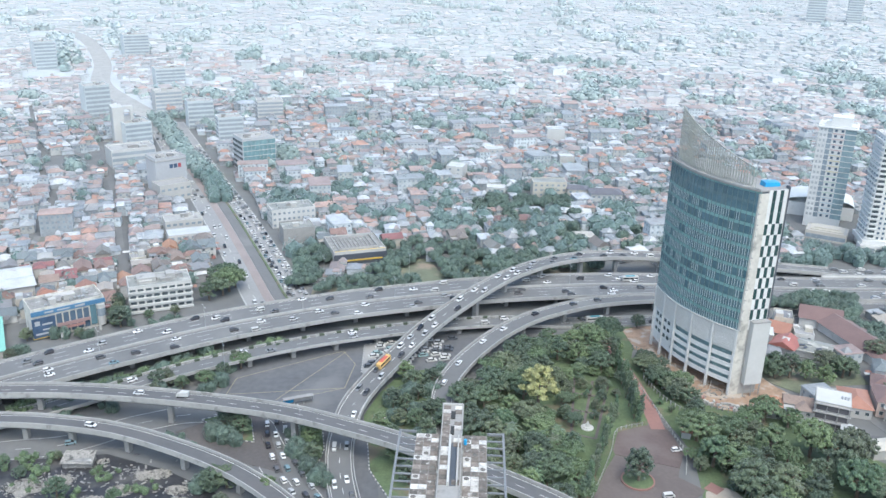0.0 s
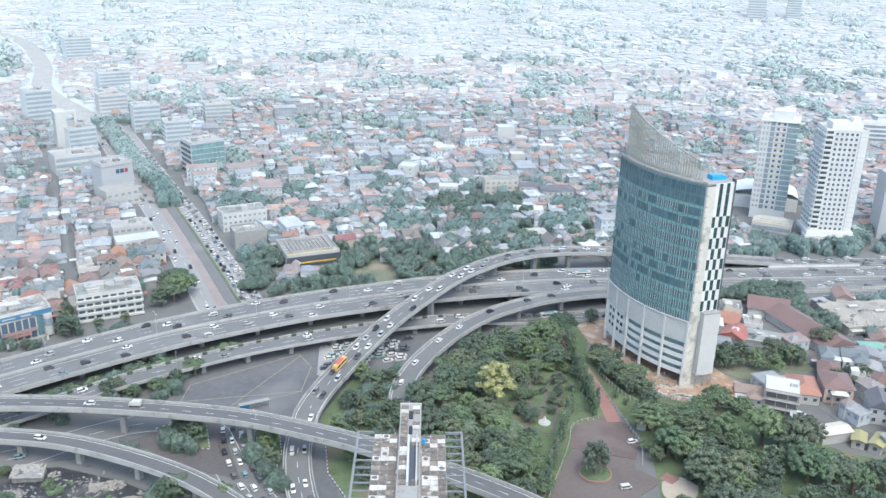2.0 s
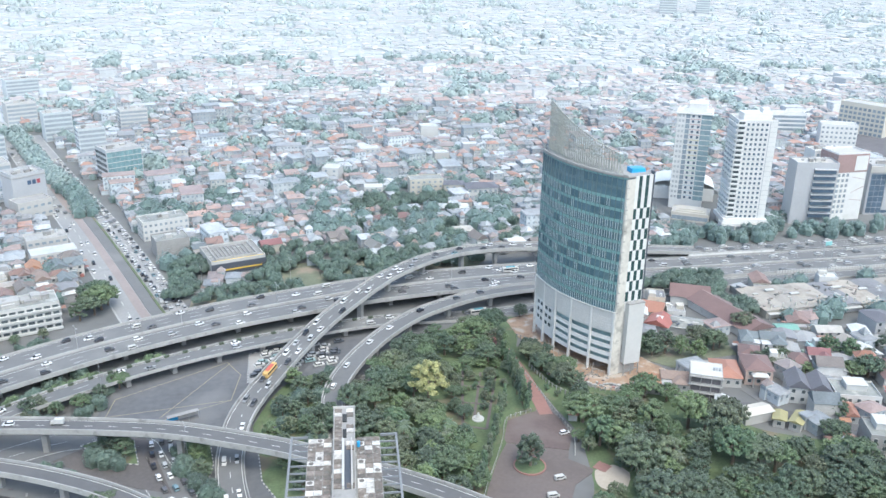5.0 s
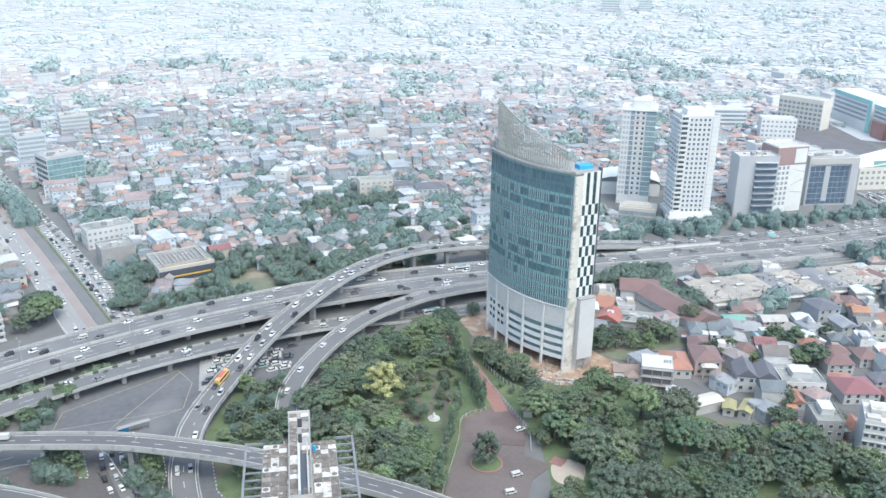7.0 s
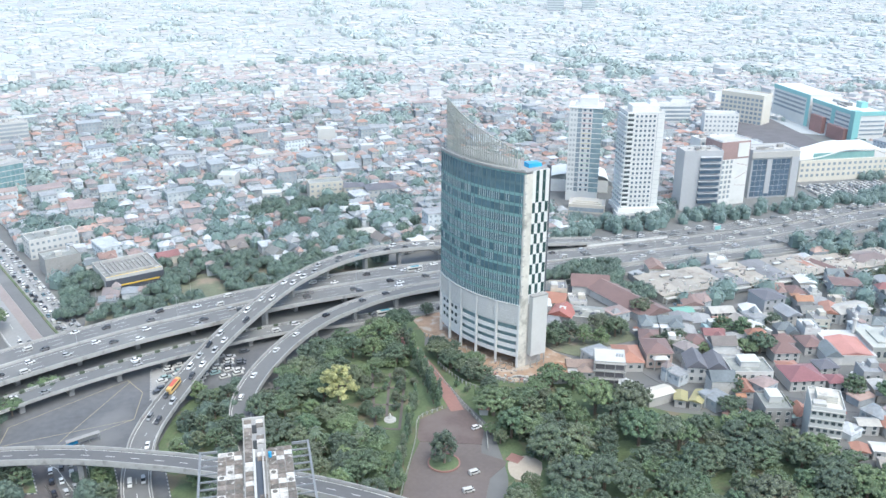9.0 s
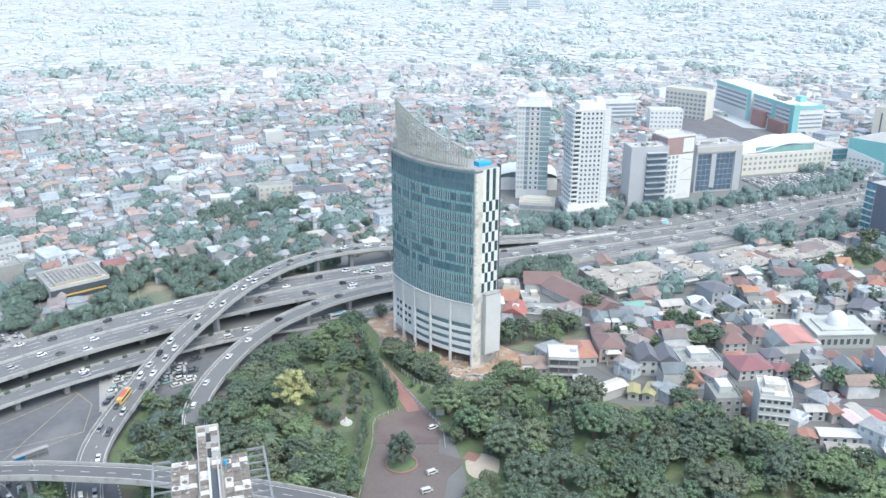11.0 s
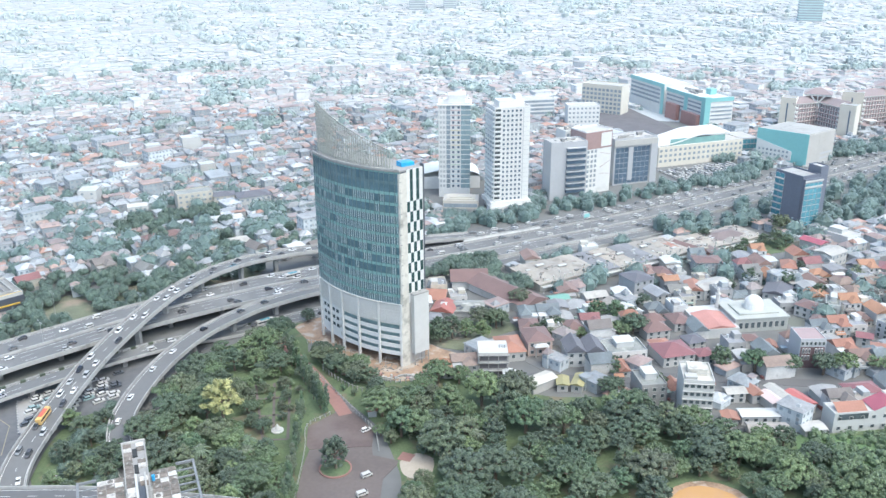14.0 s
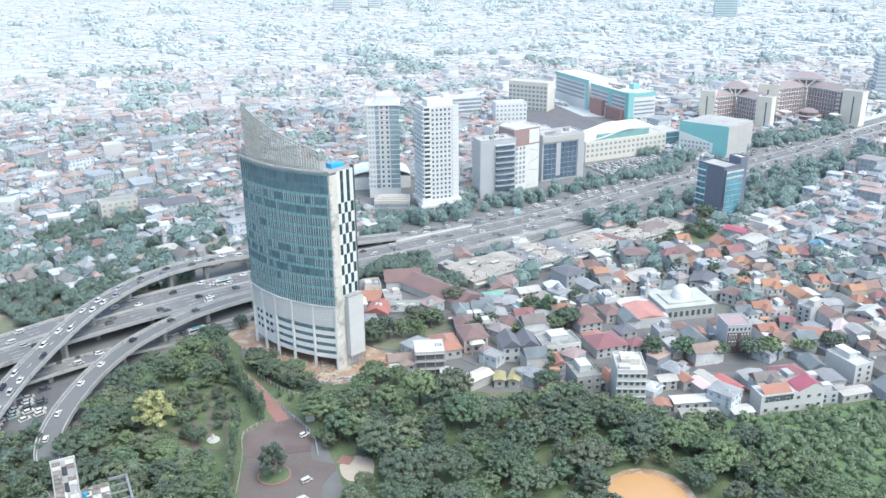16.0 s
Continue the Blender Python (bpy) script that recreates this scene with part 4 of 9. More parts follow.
def bands(top, w, d, h, floors, face="front", gap=0.35, z0=0.0, x0=0.4, x1=None, pane_mat=GLASS_DARK, cell=3.0):
    """Ribbon glazing: panes side by side on each floor."""
    span = (w if face == "front" else d)
    x1 = span - 0.4 if x1 is None else x1
    n = max(1, round((x1 - x0) / cell))
    windows(top, w, d, h, floors, n, face, (x1 - x0) / n - 0.12, (h - z0) / floors * (1 - gap), z0, x0, x1, GREYWALL, pane_mat)


def rooftop(top, w, d, h, seed, n=3):
    """Plant rooms, tanks and air units on a flat roof."""
    r = random.Random(seed)
    for k in range(n):
        x, y = w * r.uniform(0.15, 0.7), d * r.uniform(0.2, 0.65)
        a, b, c = r.uniform(1.2, 0.22 * w), r.uniform(1.2, 0.25 * d), r.uniform(0.9, 2.6)
        part("plant_room", Geo().box(x, y, h + 0.1, x + a, y + b, h + c).box(x - 0.15, y - 0.15, h + c, x + a + 0.15, y + b + 0.15, h + c + 0.15), OFFWHITE if k % 2 else CONCRETE, top)
    for k in range(n):
        x, y = w * r.uniform(0.1, 0.85), d * r.uniform(0.15, 0.8)
        part("air_unit", Geo().box(x, y, h + 0.1, x + 1.1, y + 0.8, h + 0.9), STEEL, top)
    part("water_tank", Geo().cyl(w * 0.8, d * 0.7, h + 0.1, h + 1.9, 0.8, 0.8, 10).cyl(w * 0.8, d * 0.7, h + 1.9, h + 2.2, 0.8, 0.25, 10), GREYWALL, top)


# white office slab by the toll road
b = shell("office_block", "white four-storey office block with ribbon windows and grey roof", "office building", (-136.9, 345.4), 23.5, 26.6, 14, 12.6, WHITE, ROOFDECK, 0.6)
for k in range(4):
    part("sill_band", Geo().box(-0.35, -0.75, k * 3.1 + 0.4, 26.95, 0, k * 3.1 + 1.35), WHITE, b, "white projecting balcony band")
windows(b, 26.6, 14, 12.6, 4, 8, "front", 2.4, 1.2, 0.9, pane_mat=WINDOW)
part("plant_deck", Geo().box(4, 4, 12.7, 12, 10, 15.0).box(12.4, 5, 12.7, 16, 9.5, 14.2).box(16.6, 5, 12.7, 20.4, 10, 15.4), CONCRETE_PALE, b, "pale roof plant rooms")
windows(b, 26.6, 14, 12.6, 4, 4, "right", 1.8, 1.0, 0.6)
rooftop(b, 26.6, 14, 12.6, 3, 5)
# blue-banded showroom
b = shell("showroom", "old showroom with a blue sign band and grimy flat roof", "showroom", (-167.2, 318.6), 37, 29, 14, 12.6, BEIGE, CONCRETE_DARK, 1.0)
part("sign_band", Geo().box(-0.2, -0.4, 10.5, 29.2, 0, 12.4), BLUEPAINT, b, "blue sign band")
part("sign_bars", Geo().box(5, -0.46, 11.0, 8.5, -0.4, 11.8).box(10, -0.46, 11.1, 15, -0.4, 11.7).box(17, -0.46, 11.0, 21, -0.4, 11.9), GREYWALL, b, "pale bars of faded lettering")
for k in range(5):
    x = 9.4 + k * 2.7
    part("window", Geo().box(x, -0.12, 1.0, x + 2.1, 0, 9.6), GLASS_SLATE, b, "tall dark shop window")
    part("pillar", Geo().box(x + 2.15, -0.45, 0, x + 2.6, 0, 10.4), CREAM, b, "pale pillar")
part("glass_bay", Geo().box(22.8, -0.5, 1.5, 25.2, 0, 10.2), GLASS_TEAL, b, "dark glass stair bay")
part("white_bay", Geo().cyl(27.2, -0.2, 1.0, 10.0, 1.8, 1.8, 12), OFFWHITE, b, "rounded white bay")
part("bay_window", Geo().cyl(27.2, -0.25, 5.0, 8.4, 1.85, 1.85, 12), GLASS_PALE, b)
part("billboard", Geo().box(-0.4, -1.3, 1.2, 8.6, -0.9, 9.8), NAVYBOARD, b, "large dark blue advertising board")
part("billboard_bars", Geo().box(0.6, -1.36, 6.6, 2.6, -1.3, 8.6).box(3.4, -1.36, 6.4, 7.4, -1.3, 7.2).box(0.6, -1.36, 2.4, 7.8, -1.3, 3.2).box(3.4, -1.36, 4.2, 7.0, -1.3, 4.8), GREYWALL, b, "pale bars of writing")
part("billboard_edge", Geo().box(-0.6, -1.4, 0.9, 8.8, -0.85, 1.2), YELLOW, b)
for x in (0.4, 7.6):
    part("billboard_post", Geo().box(x, -1.1, 0, x + 0.3, -0.8, 1.2), STEEL, b)
part("balcony", Geo().box(9.2, -1.6, 4.4, 22.4, 0, 4.8).box(9.2, -1.6, 4.8, 22.4, -1.4, 5.9), BROWN, b, "weathered brown balcony front")
part("banner", Geo().box(10, -1.75, 3.0, 20, -1.62, 4.2), BRICKRED, b, "faded red banner")
part("roof_tent", Geo().hip(10, 8, 19, 13, 12.8, 1.6, 0, 0.2, True), OFFWHITE, b, "pale sheet over the roof yard")
for k in range(4):
    part("vent", Geo().box(16 + k * 1.7, 3.0, 12.7, 17.1 + k * 1.7, 4.4, 13.8), STEEL, b)
rooftop(b, 29, 14, 12.6, 8, 6)
for k, x in enumerate((3, 10, 14, 18)):
    f = thing("banner_stand", Matrix.Translation((-167.2, 318.6, 0)) @ pose(0, 0, 0, 0, 0, 37) @ Matrix.Translation((x + 6, -6 - 0.4 * k, 0.05)), "narrow white banner on a pole by the showroom", "banner", "showroom banners")
    part("pole", Geo().cyl(0, 0, 0, 3.6, 0.05, 0.04, 6), STEEL, f)
    part("cloth", Geo().box(0.05, -0.02, 1.2, 0.95, 0.02, 3.5), OFFWHITE, f)
# white three-storey block
b = shell("apartment_block", "white three-storey block with small dark windows", "apartment building", (-97.6, 464.1), 24, 25, 14, 10.2, WHITE, ROOFDECK, 0.7)
windows(b, 25, 14, 10.2, 3, 9, "front", 1.3, 1.3)
windows(b, 25, 14, 10.2, 3, 4, "left", 1.6, 1.2)
rooftop(b, 25, 14, 10.2, 11, 2)
b = shell("plain_block", "plain grey rendered block with blank walls", "building", (-86, 436), 22, 17, 13, 9, CONCRETE, ROOFDECK, 0.8)
rooftop(b, 17, 13, 9, 12, 2)
# black and yellow shop hall
b = shell("shop_hall", "low dark shop hall with yellow bands and a derelict flat roof", "shop building", (-55.3, 407.7), 20, 27.2, 25, 7.2, OFFWHITE, CONCRETE_DARK, 0.9)
part("dark_front", Geo().box(-0.2, -0.5, 1.0, 27.4, 0, 6.6), DARKWALL, b, "dark sign front")
part("yellow_band", Geo().box(1, -0.75, 2.9, 25, -0.5, 3.6), YELLOW, b, "yellow band")
part("yellow_coping", Geo().box(0, 0.31, 7.3, 27, 1.6, 7.9), YELLOW, b, "yellow coping")
part("roof_frame", Geo().box(3, 3, 7.3, 24, 3.5, 8.6).box(3, 22, 7.3, 24, 22.5, 8.6).box(3, 3.5, 7.3, 3.5, 22, 8.6).box(23.5, 3.5, 7.3, 24, 22, 8.6), CONCRETE_PALE, b)
for i in range(9):
    part("roof_beam", Geo().box(5 + i * 2, 4, 7.4, 5.5 + i * 2, 21.5, 8.0), CONCRETE, b)
# glass office
b = shell("glass_office", "dark green glass office block with white side", "office building", (-139.7, 577.9), 33, 24, 19, 22.5, GREYWALL, CONCRETE_PALE, 1.0)
bands(b, 24, 19, 22, 6, "front", 0.12, pane_mat=GLASS_SEA)
for k in range(7):
    part("floor_line", Geo().box(-0.2, -0.25, k * 3.66 - 0.1, 24.2, 0, k * 3.66 + 0.2), WHITE, b, "pale floor line")
bands(b, 24, 19, 22, 6, "left", 0.4, pane_mat=WINDOW)
rooftop(b, 24, 19, 22.5, 21, 3)
# white courier tower with its lower wing
b = shell("white_office", "windowless white office tower with a dark sign", "office building", (-182, 524), 40, 20, 16, 21.5, GREYWALL, CONCRETE_PALE, 1.2)
part("sign", Geo().box(9, -0.12, 15.2, 11.2, 0, 17.8).box(11.8, -0.12, 15.2, 14, 0, 17.8), NAVYBOARD, b, "dark blue sign shapes")
part("sign", Geo().box(14.6, -0.12, 15.2, 16.6, 0, 17.8), RED, b, "red sign shape")
part("cornice", Geo().box(-0.3, -0.3, 20.2, 20.3, 16.3, 20.8), CONCRETE_PALE, b)
rooftop(b, 20, 16, 21.5, 31, 5)
b = shell("low_wing", "low white office wing with flat roof", "building", (-174, 505), 40, 20, 13, 10, OFFWHITE, CONCRETE, 0.8)
windows(b, 20, 13, 10, 2, 5, "front", 2.2, 1.5)
b = shell("flat_block", "white two-storey shop block", "shop building", (-145.4, 428.3), 24, 22, 11, 6.6, WHITE, ZINC, 0.4)
windows(b, 22, 11, 6.6, 2, 6, "front", 2.0, 1.4)
b = shell("flat_block", "pale two-storey shop block", "shop building", (-153, 447.5), 25, 20, 12, 7.6, OFFWHITE, CONCRETE_PALE, 0.5)
windows(b, 20, 12, 7.6, 2, 6, "front", 2.0, 1.4)
rooftop(b, 20, 12, 7.6, 33, 2)
for nm, lab, L, ang, w, d, h, fl in (("round_office", "pale office block with curved ribbon windows", (-241.5, 637.1), 36, 20, 18, 17.5, 5), ("flat_office", "broad white flat-roofed office", (-230.1, 577.2), 33, 30, 20, 12, 3),
                                     ("grey_tower", "plain grey office tower with ribbon windows", (-309.5, 733.5), 36, 21, 18, 26.5, 7), ("grey_tower", "grey-blue office tower with bands", (-214.1, 706), 25, 21, 16, 21.5, 6),
                                     ("pale_tower", "pale office tower beyond the avenue", (-300, 890), 30, 30, 18, 17, 5), ("pale_tower", "pale slab tower among low houses", (-458.6, 967.5), 36, 23, 20, 30, 8),
                                     ("pale_tower", "pale blue-grey tower among low houses", (-400, 1080), 30, 30, 22, 26, 7), ("pale_tower", "pale grey slab tower far off", (800, 560), -40, 30, 18, 41, 11), ("pale_tower", "pale teal tower on the skyline", (1250, 1230), -40, 40, 30, 45, 10),
                                     ("pale_tower", "pale tower pair on the skyline", (700, 1765), -20, 34, 24, 70, 14), ("pale_tower", "pale tower pair on the skyline", (780, 1765), -20, 26, 24, 66, 14), ("mid_block", "white mid-rise block beside the avenue", (-262, 770), 30, 24, 16, 17, 5), ("mid_block", "white stepped mid-rise block", (-165, 745), 20, 22, 15, 16, 5), ("grey_tower", "blue-grey glass office block", (-176, 655), 24, 19, 15, 20, 6)):
    b = shell(nm, lab, "office building", L, ang, w, d, h, TEAL_PALE if "teal" in lab else PALETOWER if "white" not in lab else WHITE, CONCRETE_PALE, 1.0)
    bands(b, w, d, h, fl, "front", 0.45, pane_mat=GLASS_FAINT, cell=11)
    bands(b, w, d, h, fl, "right" if L[0] < -200 else "left", 0.5, pane_mat=GLASS_FAINT, cell=15)
    rooftop(b, w, d, h, int(h * 10), 2)
b = thing("frame_tower", pose(-252.2, 643, 0, 0, 0, 29), "white tower framed by a tall open portal", "office building")
RECTS.append((-252.2, 643, radians(29), 15, 14))
part("slab", Geo().box(0, 0, 0, 8, 14, 29), WHITE, b)
part("portal", Geo().box(8, 0, 27, 15, 4, 29.5).box(13, 0, 0, 15, 4, 27), WHITE, b, "white open portal frame")
part("recess", Geo().box(8, 2, 0, 13, 12, 22), GREYWALL, b)

# hotels
b = shell("hotel_tower", "slim white hotel tower with grey-blue glass corners and tinted bands", "hotel", (215.9, 498.2), -26, 20, 17, 60.5, WHITE_FAR, OFFWHITE, 1.2)
TINTS = [mat("tinted_floor_tile_%d" % (k + 1), c, 0.6, 0.05, 0.15, 0.8) for k, c in enumerate(((0.5, 0.58, 0.62), (0.5, 0.6, 0.5), (0.64, 0.58, 0.4), (0.56, 0.42, 0.4)))]
GLASS_SOFT = mat("pale_side_glass", (0.46, 0.48, 0.49), 0.25, 0.1, 0.1, 0.4, spec=0.5)
HOTELGLASS = mat("grey_blue_hotel_glass", (0.27, 0.36, 0.39), 0.15, 0.2, 0.1, 0.4, spec=0.6, haze_sheen=0.1)
for k in range(17):
    z = 6 + k * 3.2
    for x in (0.9, 2.9):
        part("side_window", Geo().box(x, -0.14, z + 0.9, x + 1.15, 0, z + 2.3), GLASS_SOFT, b)
    part("glass_strip", Geo().box(5.0, -0.2, z + 0.3, 7.4, 0, z + 2.95), GLASS_PALE, b, "pale blue glass strip")
    part("glass_corner", Geo().box(14.2, -0.2, z + 0.3, 20.15, 0, z + 2.95), HOTELGLASS, b, "grey-blue glass corner")
    part("floor_band", Geo().box(-0.3, -0.3, z + 3.0, 20.3, 0, z + 3.25), WHITE_FAR, b)
    part("tinted_band", Geo().box(7.6, -0.34, z + 2.75, 14.0, -0.3, z + 3.3), TINTS[min(3, k // 4)], b, "tinted floor band")
windows(b, 20, 17, 60.4, 17, 2, "front", 1.3, 1.4, 6, 7.6, 14.4, pane_mat=GLASS_SLATE)
windows(b, 20, 17, 60.4, 17, 4, "left", 1.6, 1.5, 6)
part("crown_box", Geo().box(6, 3, 60.5, 17, 13, 66).box(3, 5, 60.5, 6, 12, 63), WHITE_FAR, b, "white plant room")
part("cornice", Geo().box(-0.8, -0.8, 60.0, 20.8, 17.8, 60.7), WHITE_FAR, b)
b = shell("hotel_tower", "tall white hotel tower with rows of square windows and side balconies", "hotel", (233, 453.6), -9, 22.3, 18, 64, WHITE_FAR, OFFWHITE, 1.2)
windows(b, 22.3, 18, 64, 20, 5, "front", 1.25, 1.3, 7, 4.5, 17.6, pane_mat=GLASS_SLATE)
part("groove", Geo().box(17.9, -0.05, 7, 18.3, 0, 64), GREYWALL, b)
for k in range(20):
    z = 7.4 + k * 2.85
    part("balcony", Geo().box(-1.0, 0.3, z, 0, 16, z + 1.0), WHITE_FAR, b, "white balcony")
    part("corner_balcony", Geo().box(0.2, -0.8, z, 4.0, 0, z + 0.9), WHITE_FAR, b, "white balcony")
    part("floor_line", Geo().box(4.2, -0.1, z + 2.5, 22.3, 0, z + 2.65), GREYWALL, b)
    part("corner_window", Geo().box(0.4, -0.06, z + 1, 3.8, 0, z + 2.5), WINDOW, b)
windows(b, 22.3, 18, 64, 18, 4, "left", 2.2, 1.6, 7.3)
part("crown_box", Geo().box(4, 4, 64, 20, 14, 68).box(15, 6, 68, 19, 12, 70.5), WHITE_FAR, b, "white plant room")
part("plinth", Geo().box(-2, -1.6, 4.5, 23.5, 18, 7.0), WHITE_FAR, b)
b = shell("hotel_podium", "low white hotel podium with open arcade", "podium", (229, 449.5), -10, 28, 8, 4.5, WHITE_FAR, OFFWHITE, 0.5)
windows(b, 28, 8, 4.5, 1, 7, "front", 2.8, 2.8)
b = shell("hotel_podium", "low hexagonal hotel lobby with pale stepped roof", "podium", (208, 474), -28, 22, 14, 5, CREAM, OFFWHITE, 0.4)
part("stepped_roof", Geo().box(2, 2, 5, 20, 12, 6).box(4, 3.5, 6, 18, 10.5, 6.8), CREAM, b)
bands(b, 22, 14, 4.6, 1, "front", 0.5, pane_mat=GLASS_PALE)
b = shell("ballroom", "low hall with a big white curved roof", "hall", (212, 520), -20, 40, 24, 8, WHITE_FAR, WHITE_FAR, 0)
gg = Geo()
for i in range(10):
    a0, a1 = math.pi * i / 10, math.pi * (i + 1) / 10
    gg.add([(20 - 20.5 * math.cos(a), y, 8 + 5 * math.sin(a)) for a in (a0, a1) for y in (-0.5, 24.5)], [(0, 2, 3, 1)])
part("vault", gg, WHITE_FAR, b, "white vaulted roof")
# grey office trio
b = shell("stepped_office", "grey office tower with a stepped dark glass front", "office building", (276.4, 459.7), -9, 24.6, 14, 37, GREYWALL, OFFWHITE, 1)
for k in range(8):
    z = 5 + k * 3.8
    part("bay", Geo().box(10.5, -2.0 + 0.1 * k, z, 23, 0, z + 2.2), GLASS_SLATE, b, "dark glass bay")
    part("bay_floor", Geo().box(10.2, -2.5 + 0.1 * k, z + 2.2, 23.3, 0, z + 2.7), GREYWALL, b)
rooftop(b, 24.6, 14, 37, 41, 3)
b = shell("mural_tower", "white office tower with a brown top and small windows", "office building", (303.5, 462.5), 6, 21.5, 16, 41, WHITE_FAR, OFFWHITE, 1)
part("brown_top", Geo().box(-0.15, -0.15, 30, 21.65, 16, 41.1), BROWN, b, "dark red-brown top storeys")
part("white_panel", Geo().box(12.5, -0.3, 31, 21, -0.15, 40), WHITE_FAR, b)
windows(b, 21.5, 16, 30, 8, 3, "front", 1.6, 1.8, 4, 1, 10)
windows(b, 21.5, 16, 40, 10, 3, "left", 1.6, 1.8, 4)
part("line_art", Geo().bar((12.5, -0.06, 17), (21, -0.06, 21), 0.1).bar((12.5, -0.06, 27), (21, -0.06, 25), 0.1).bar((12.5, -0.06, 13), (21, -0.06, 12), 0.1), BROWN, b)
b = shell("white_slab", "slim white slab block with stepped top", "office building", (300, 482), 0, 22, 12, 38, WHITE_FAR, OFFWHITE, 1)
windows(b, 22, 12, 38, 10, 5, "front", 1.6, 1.6)
rooftop(b, 22, 12, 38, 43, 4)
b = shell("dark_glass_office", "broad office block of dark blue glass between grey piers", "office building", (332.9, 472.4), -4, 33, 17, 31, GREYWALL, OFFWHITE, 1.2)
bands(b, 33, 17, 26, 7, "front", 0.06, 1, 1, 27.5, pane_mat=GLASS_SLATE, cell=3.2)
part("light_strip", Geo().box(11, -0.4, 3, 14.5, -0.12, 26), GREYWALL, b)
part("grey_pier", Geo().box(28, -0.8, 0, 33.3, 0, 27), GREYWALL, b)
part("grey_frieze", Geo().box(-0.3, -0.8, 27, 33.3, 0, 31), OFFWHITE, b)
rooftop(b, 33, 17, 31, 44, 5)
# cream shopping mall with a wave roof
b = shell("cream_mall", "long cream shopping hall with a white wave roof", "shopping mall", (390, 498.5), -3, 74, 24, 14.5, CREAM_PALE, OFFWHITE, 0.6)
windows(b, 74, 24, 14, 3, 18, "front", 2.0, 1.8, 2.5)
gg = Geo()
N = 24
for i in range(N):
    x0, x1 = -2 + 66 * i / N, -2 + 66 * (i + 1) / N
    za, zb = (15.5 + 5.5 * (0.5 - 0.5 * math.cos(math.pi * min(1.0, x / 46) ** 1.3 * 1.15)) for x in (max(x0, 0), max(x1, 0)))
    gg.add([(x0, 3, za), (x1, 3, zb), (x1, 26, zb + 1), (x0, 26, za + 1), (x0, 3, za - 0.7), (x1, 3, zb - 0.7), (x1, 26, zb + 0.3), (x0, 26, za + 0.3)], [(0, 1, 2, 3), (4, 5, 1, 0), (7, 6, 5, 4)])
part("wave_roof", gg, WHITE_FAR, b, "white sheet-metal wave roof")
part("clerestory", Geo().box(12, 3.5, 14.5, 60, 4.0, 19), GLASS_GREEN, b, "green glazing under the roof")
b = shell("mall_link", "teal glass link building", "shopping mall", (466, 505), -10, 20, 24, 12, GREYWALL, OFFWHITE, 0.5)
bands(b, 20, 24, 12, 3, "front", 0.2, pane_mat=GLASS_BLUE)
# teal and white mall
b = shell("teal_mall", "big white shopping mall with teal frames", "shopping mall", (505, 588), -6, 28, 62, 25, WHITE_FAR, WHITE_FAR, 1.2)
part("teal_corner", Geo().box(-0.6, -0.6, 0, 5, 5, 27), TEAL, b, "teal corner tower")
part("teal_edge", Geo().box(-0.5, 5, 23, 0, 62, 26.4).box(5, -0.5, 23, 28, 0, 26.4).box(-0.5, 27, 0, 0, 32, 23), TEAL, b)
for k in range(4):
    z = 9 + k * 3.5
    part("dark_strip", Geo().box(-0.3, 6, z, -0.05, 26, z + 1.4), GLASS_PALE, b)
    part("dark_strip", Geo().box(-0.3, 33, z, -0.05, 61, z + 1.4), GLASS_PALE, b)
    part("front_strip", Geo().box(6, -0.3, z - 2, 27, 0, z - 0.6), GLASS_PALE, b)
part("brick_base", Geo().box(-4, 6, 0, -0.35, 30, 11).box(-4, 38, 0, -0.35, 56, 14), BRICKRED, b, "red-brown lower block")
part("teal_plant", Geo().box(18, 20, 25, 24, 27, 30), TEAL, b)
rooftop(b, 28, 62, 25, 51, 4)
b = shell("teal_mall_wing", "rear wing of the teal and white mall", "shopping mall", (512, 654), -6, 28, 62, 27, WHITE_FAR, WHITE_FAR, 1.2)
part("teal_edge", Geo().box(-0.5, 0, 24.5, 0, 62, 28).box(-0.4, 0, 0, -0.05, 5, 24.5), TEAL, b)
for k in range(4):
    part("dark_strip", Geo().box(-0.3, 7, 9 + k * 3.9, 0, 60, 10.8 + k * 3.9), GLASS_PALE, b)
b = shell("car_park_block", "cream multi-storey block with vertical fins", "car park", (452, 700), -58, 40, 18, 26, CREAM_PALE, OFFWHITE, 1)
windows(b, 40, 18, 24, 6, 10, "front", 2.6, 2.2)
b = shell("white_block", "plain white six-storey block", "building", (400, 640), -20, 28, 14, 19, WHITE_FAR, OFFWHITE, 1)
windows(b, 28, 14, 19, 5, 8, "front", 1.6, 1.5)
b = shell("white_block", "pale mid-rise block with dark glass stair", "building", (372, 690), -12, 40, 14, 18, WHITE_FAR, OFFWHITE, 1)
bands(b, 40, 14, 18, 5, "front", 0.45, pane_mat=GLASS_PALE)
# teal wedge hall
b = thing("wedge_hall", pose(472, 489, 0), "white hall with a sharp teal wedge front", "shopping mall")
RECTS.append((472, 489, radians(-66), 38, 34))
poly = [(0, 0), (15.5, -35), (49, -27), (37, 8)]
part("wall", Geo().prism(poly, 0, 23.5), OFFWHITE, b)
part("roof", Geo().prism([(x * 0.96 + 1, y * 0.96 - 0.5) for x, y in poly], 23.5, 24.0), CONCRETE_PALE, b)
front = pose(0, 0, 0, 0, 0, -66.1)


def on_front(x, z, out):
    p = front @ Vector((x, -out, z))
    return (p.x, p.y, p.z)


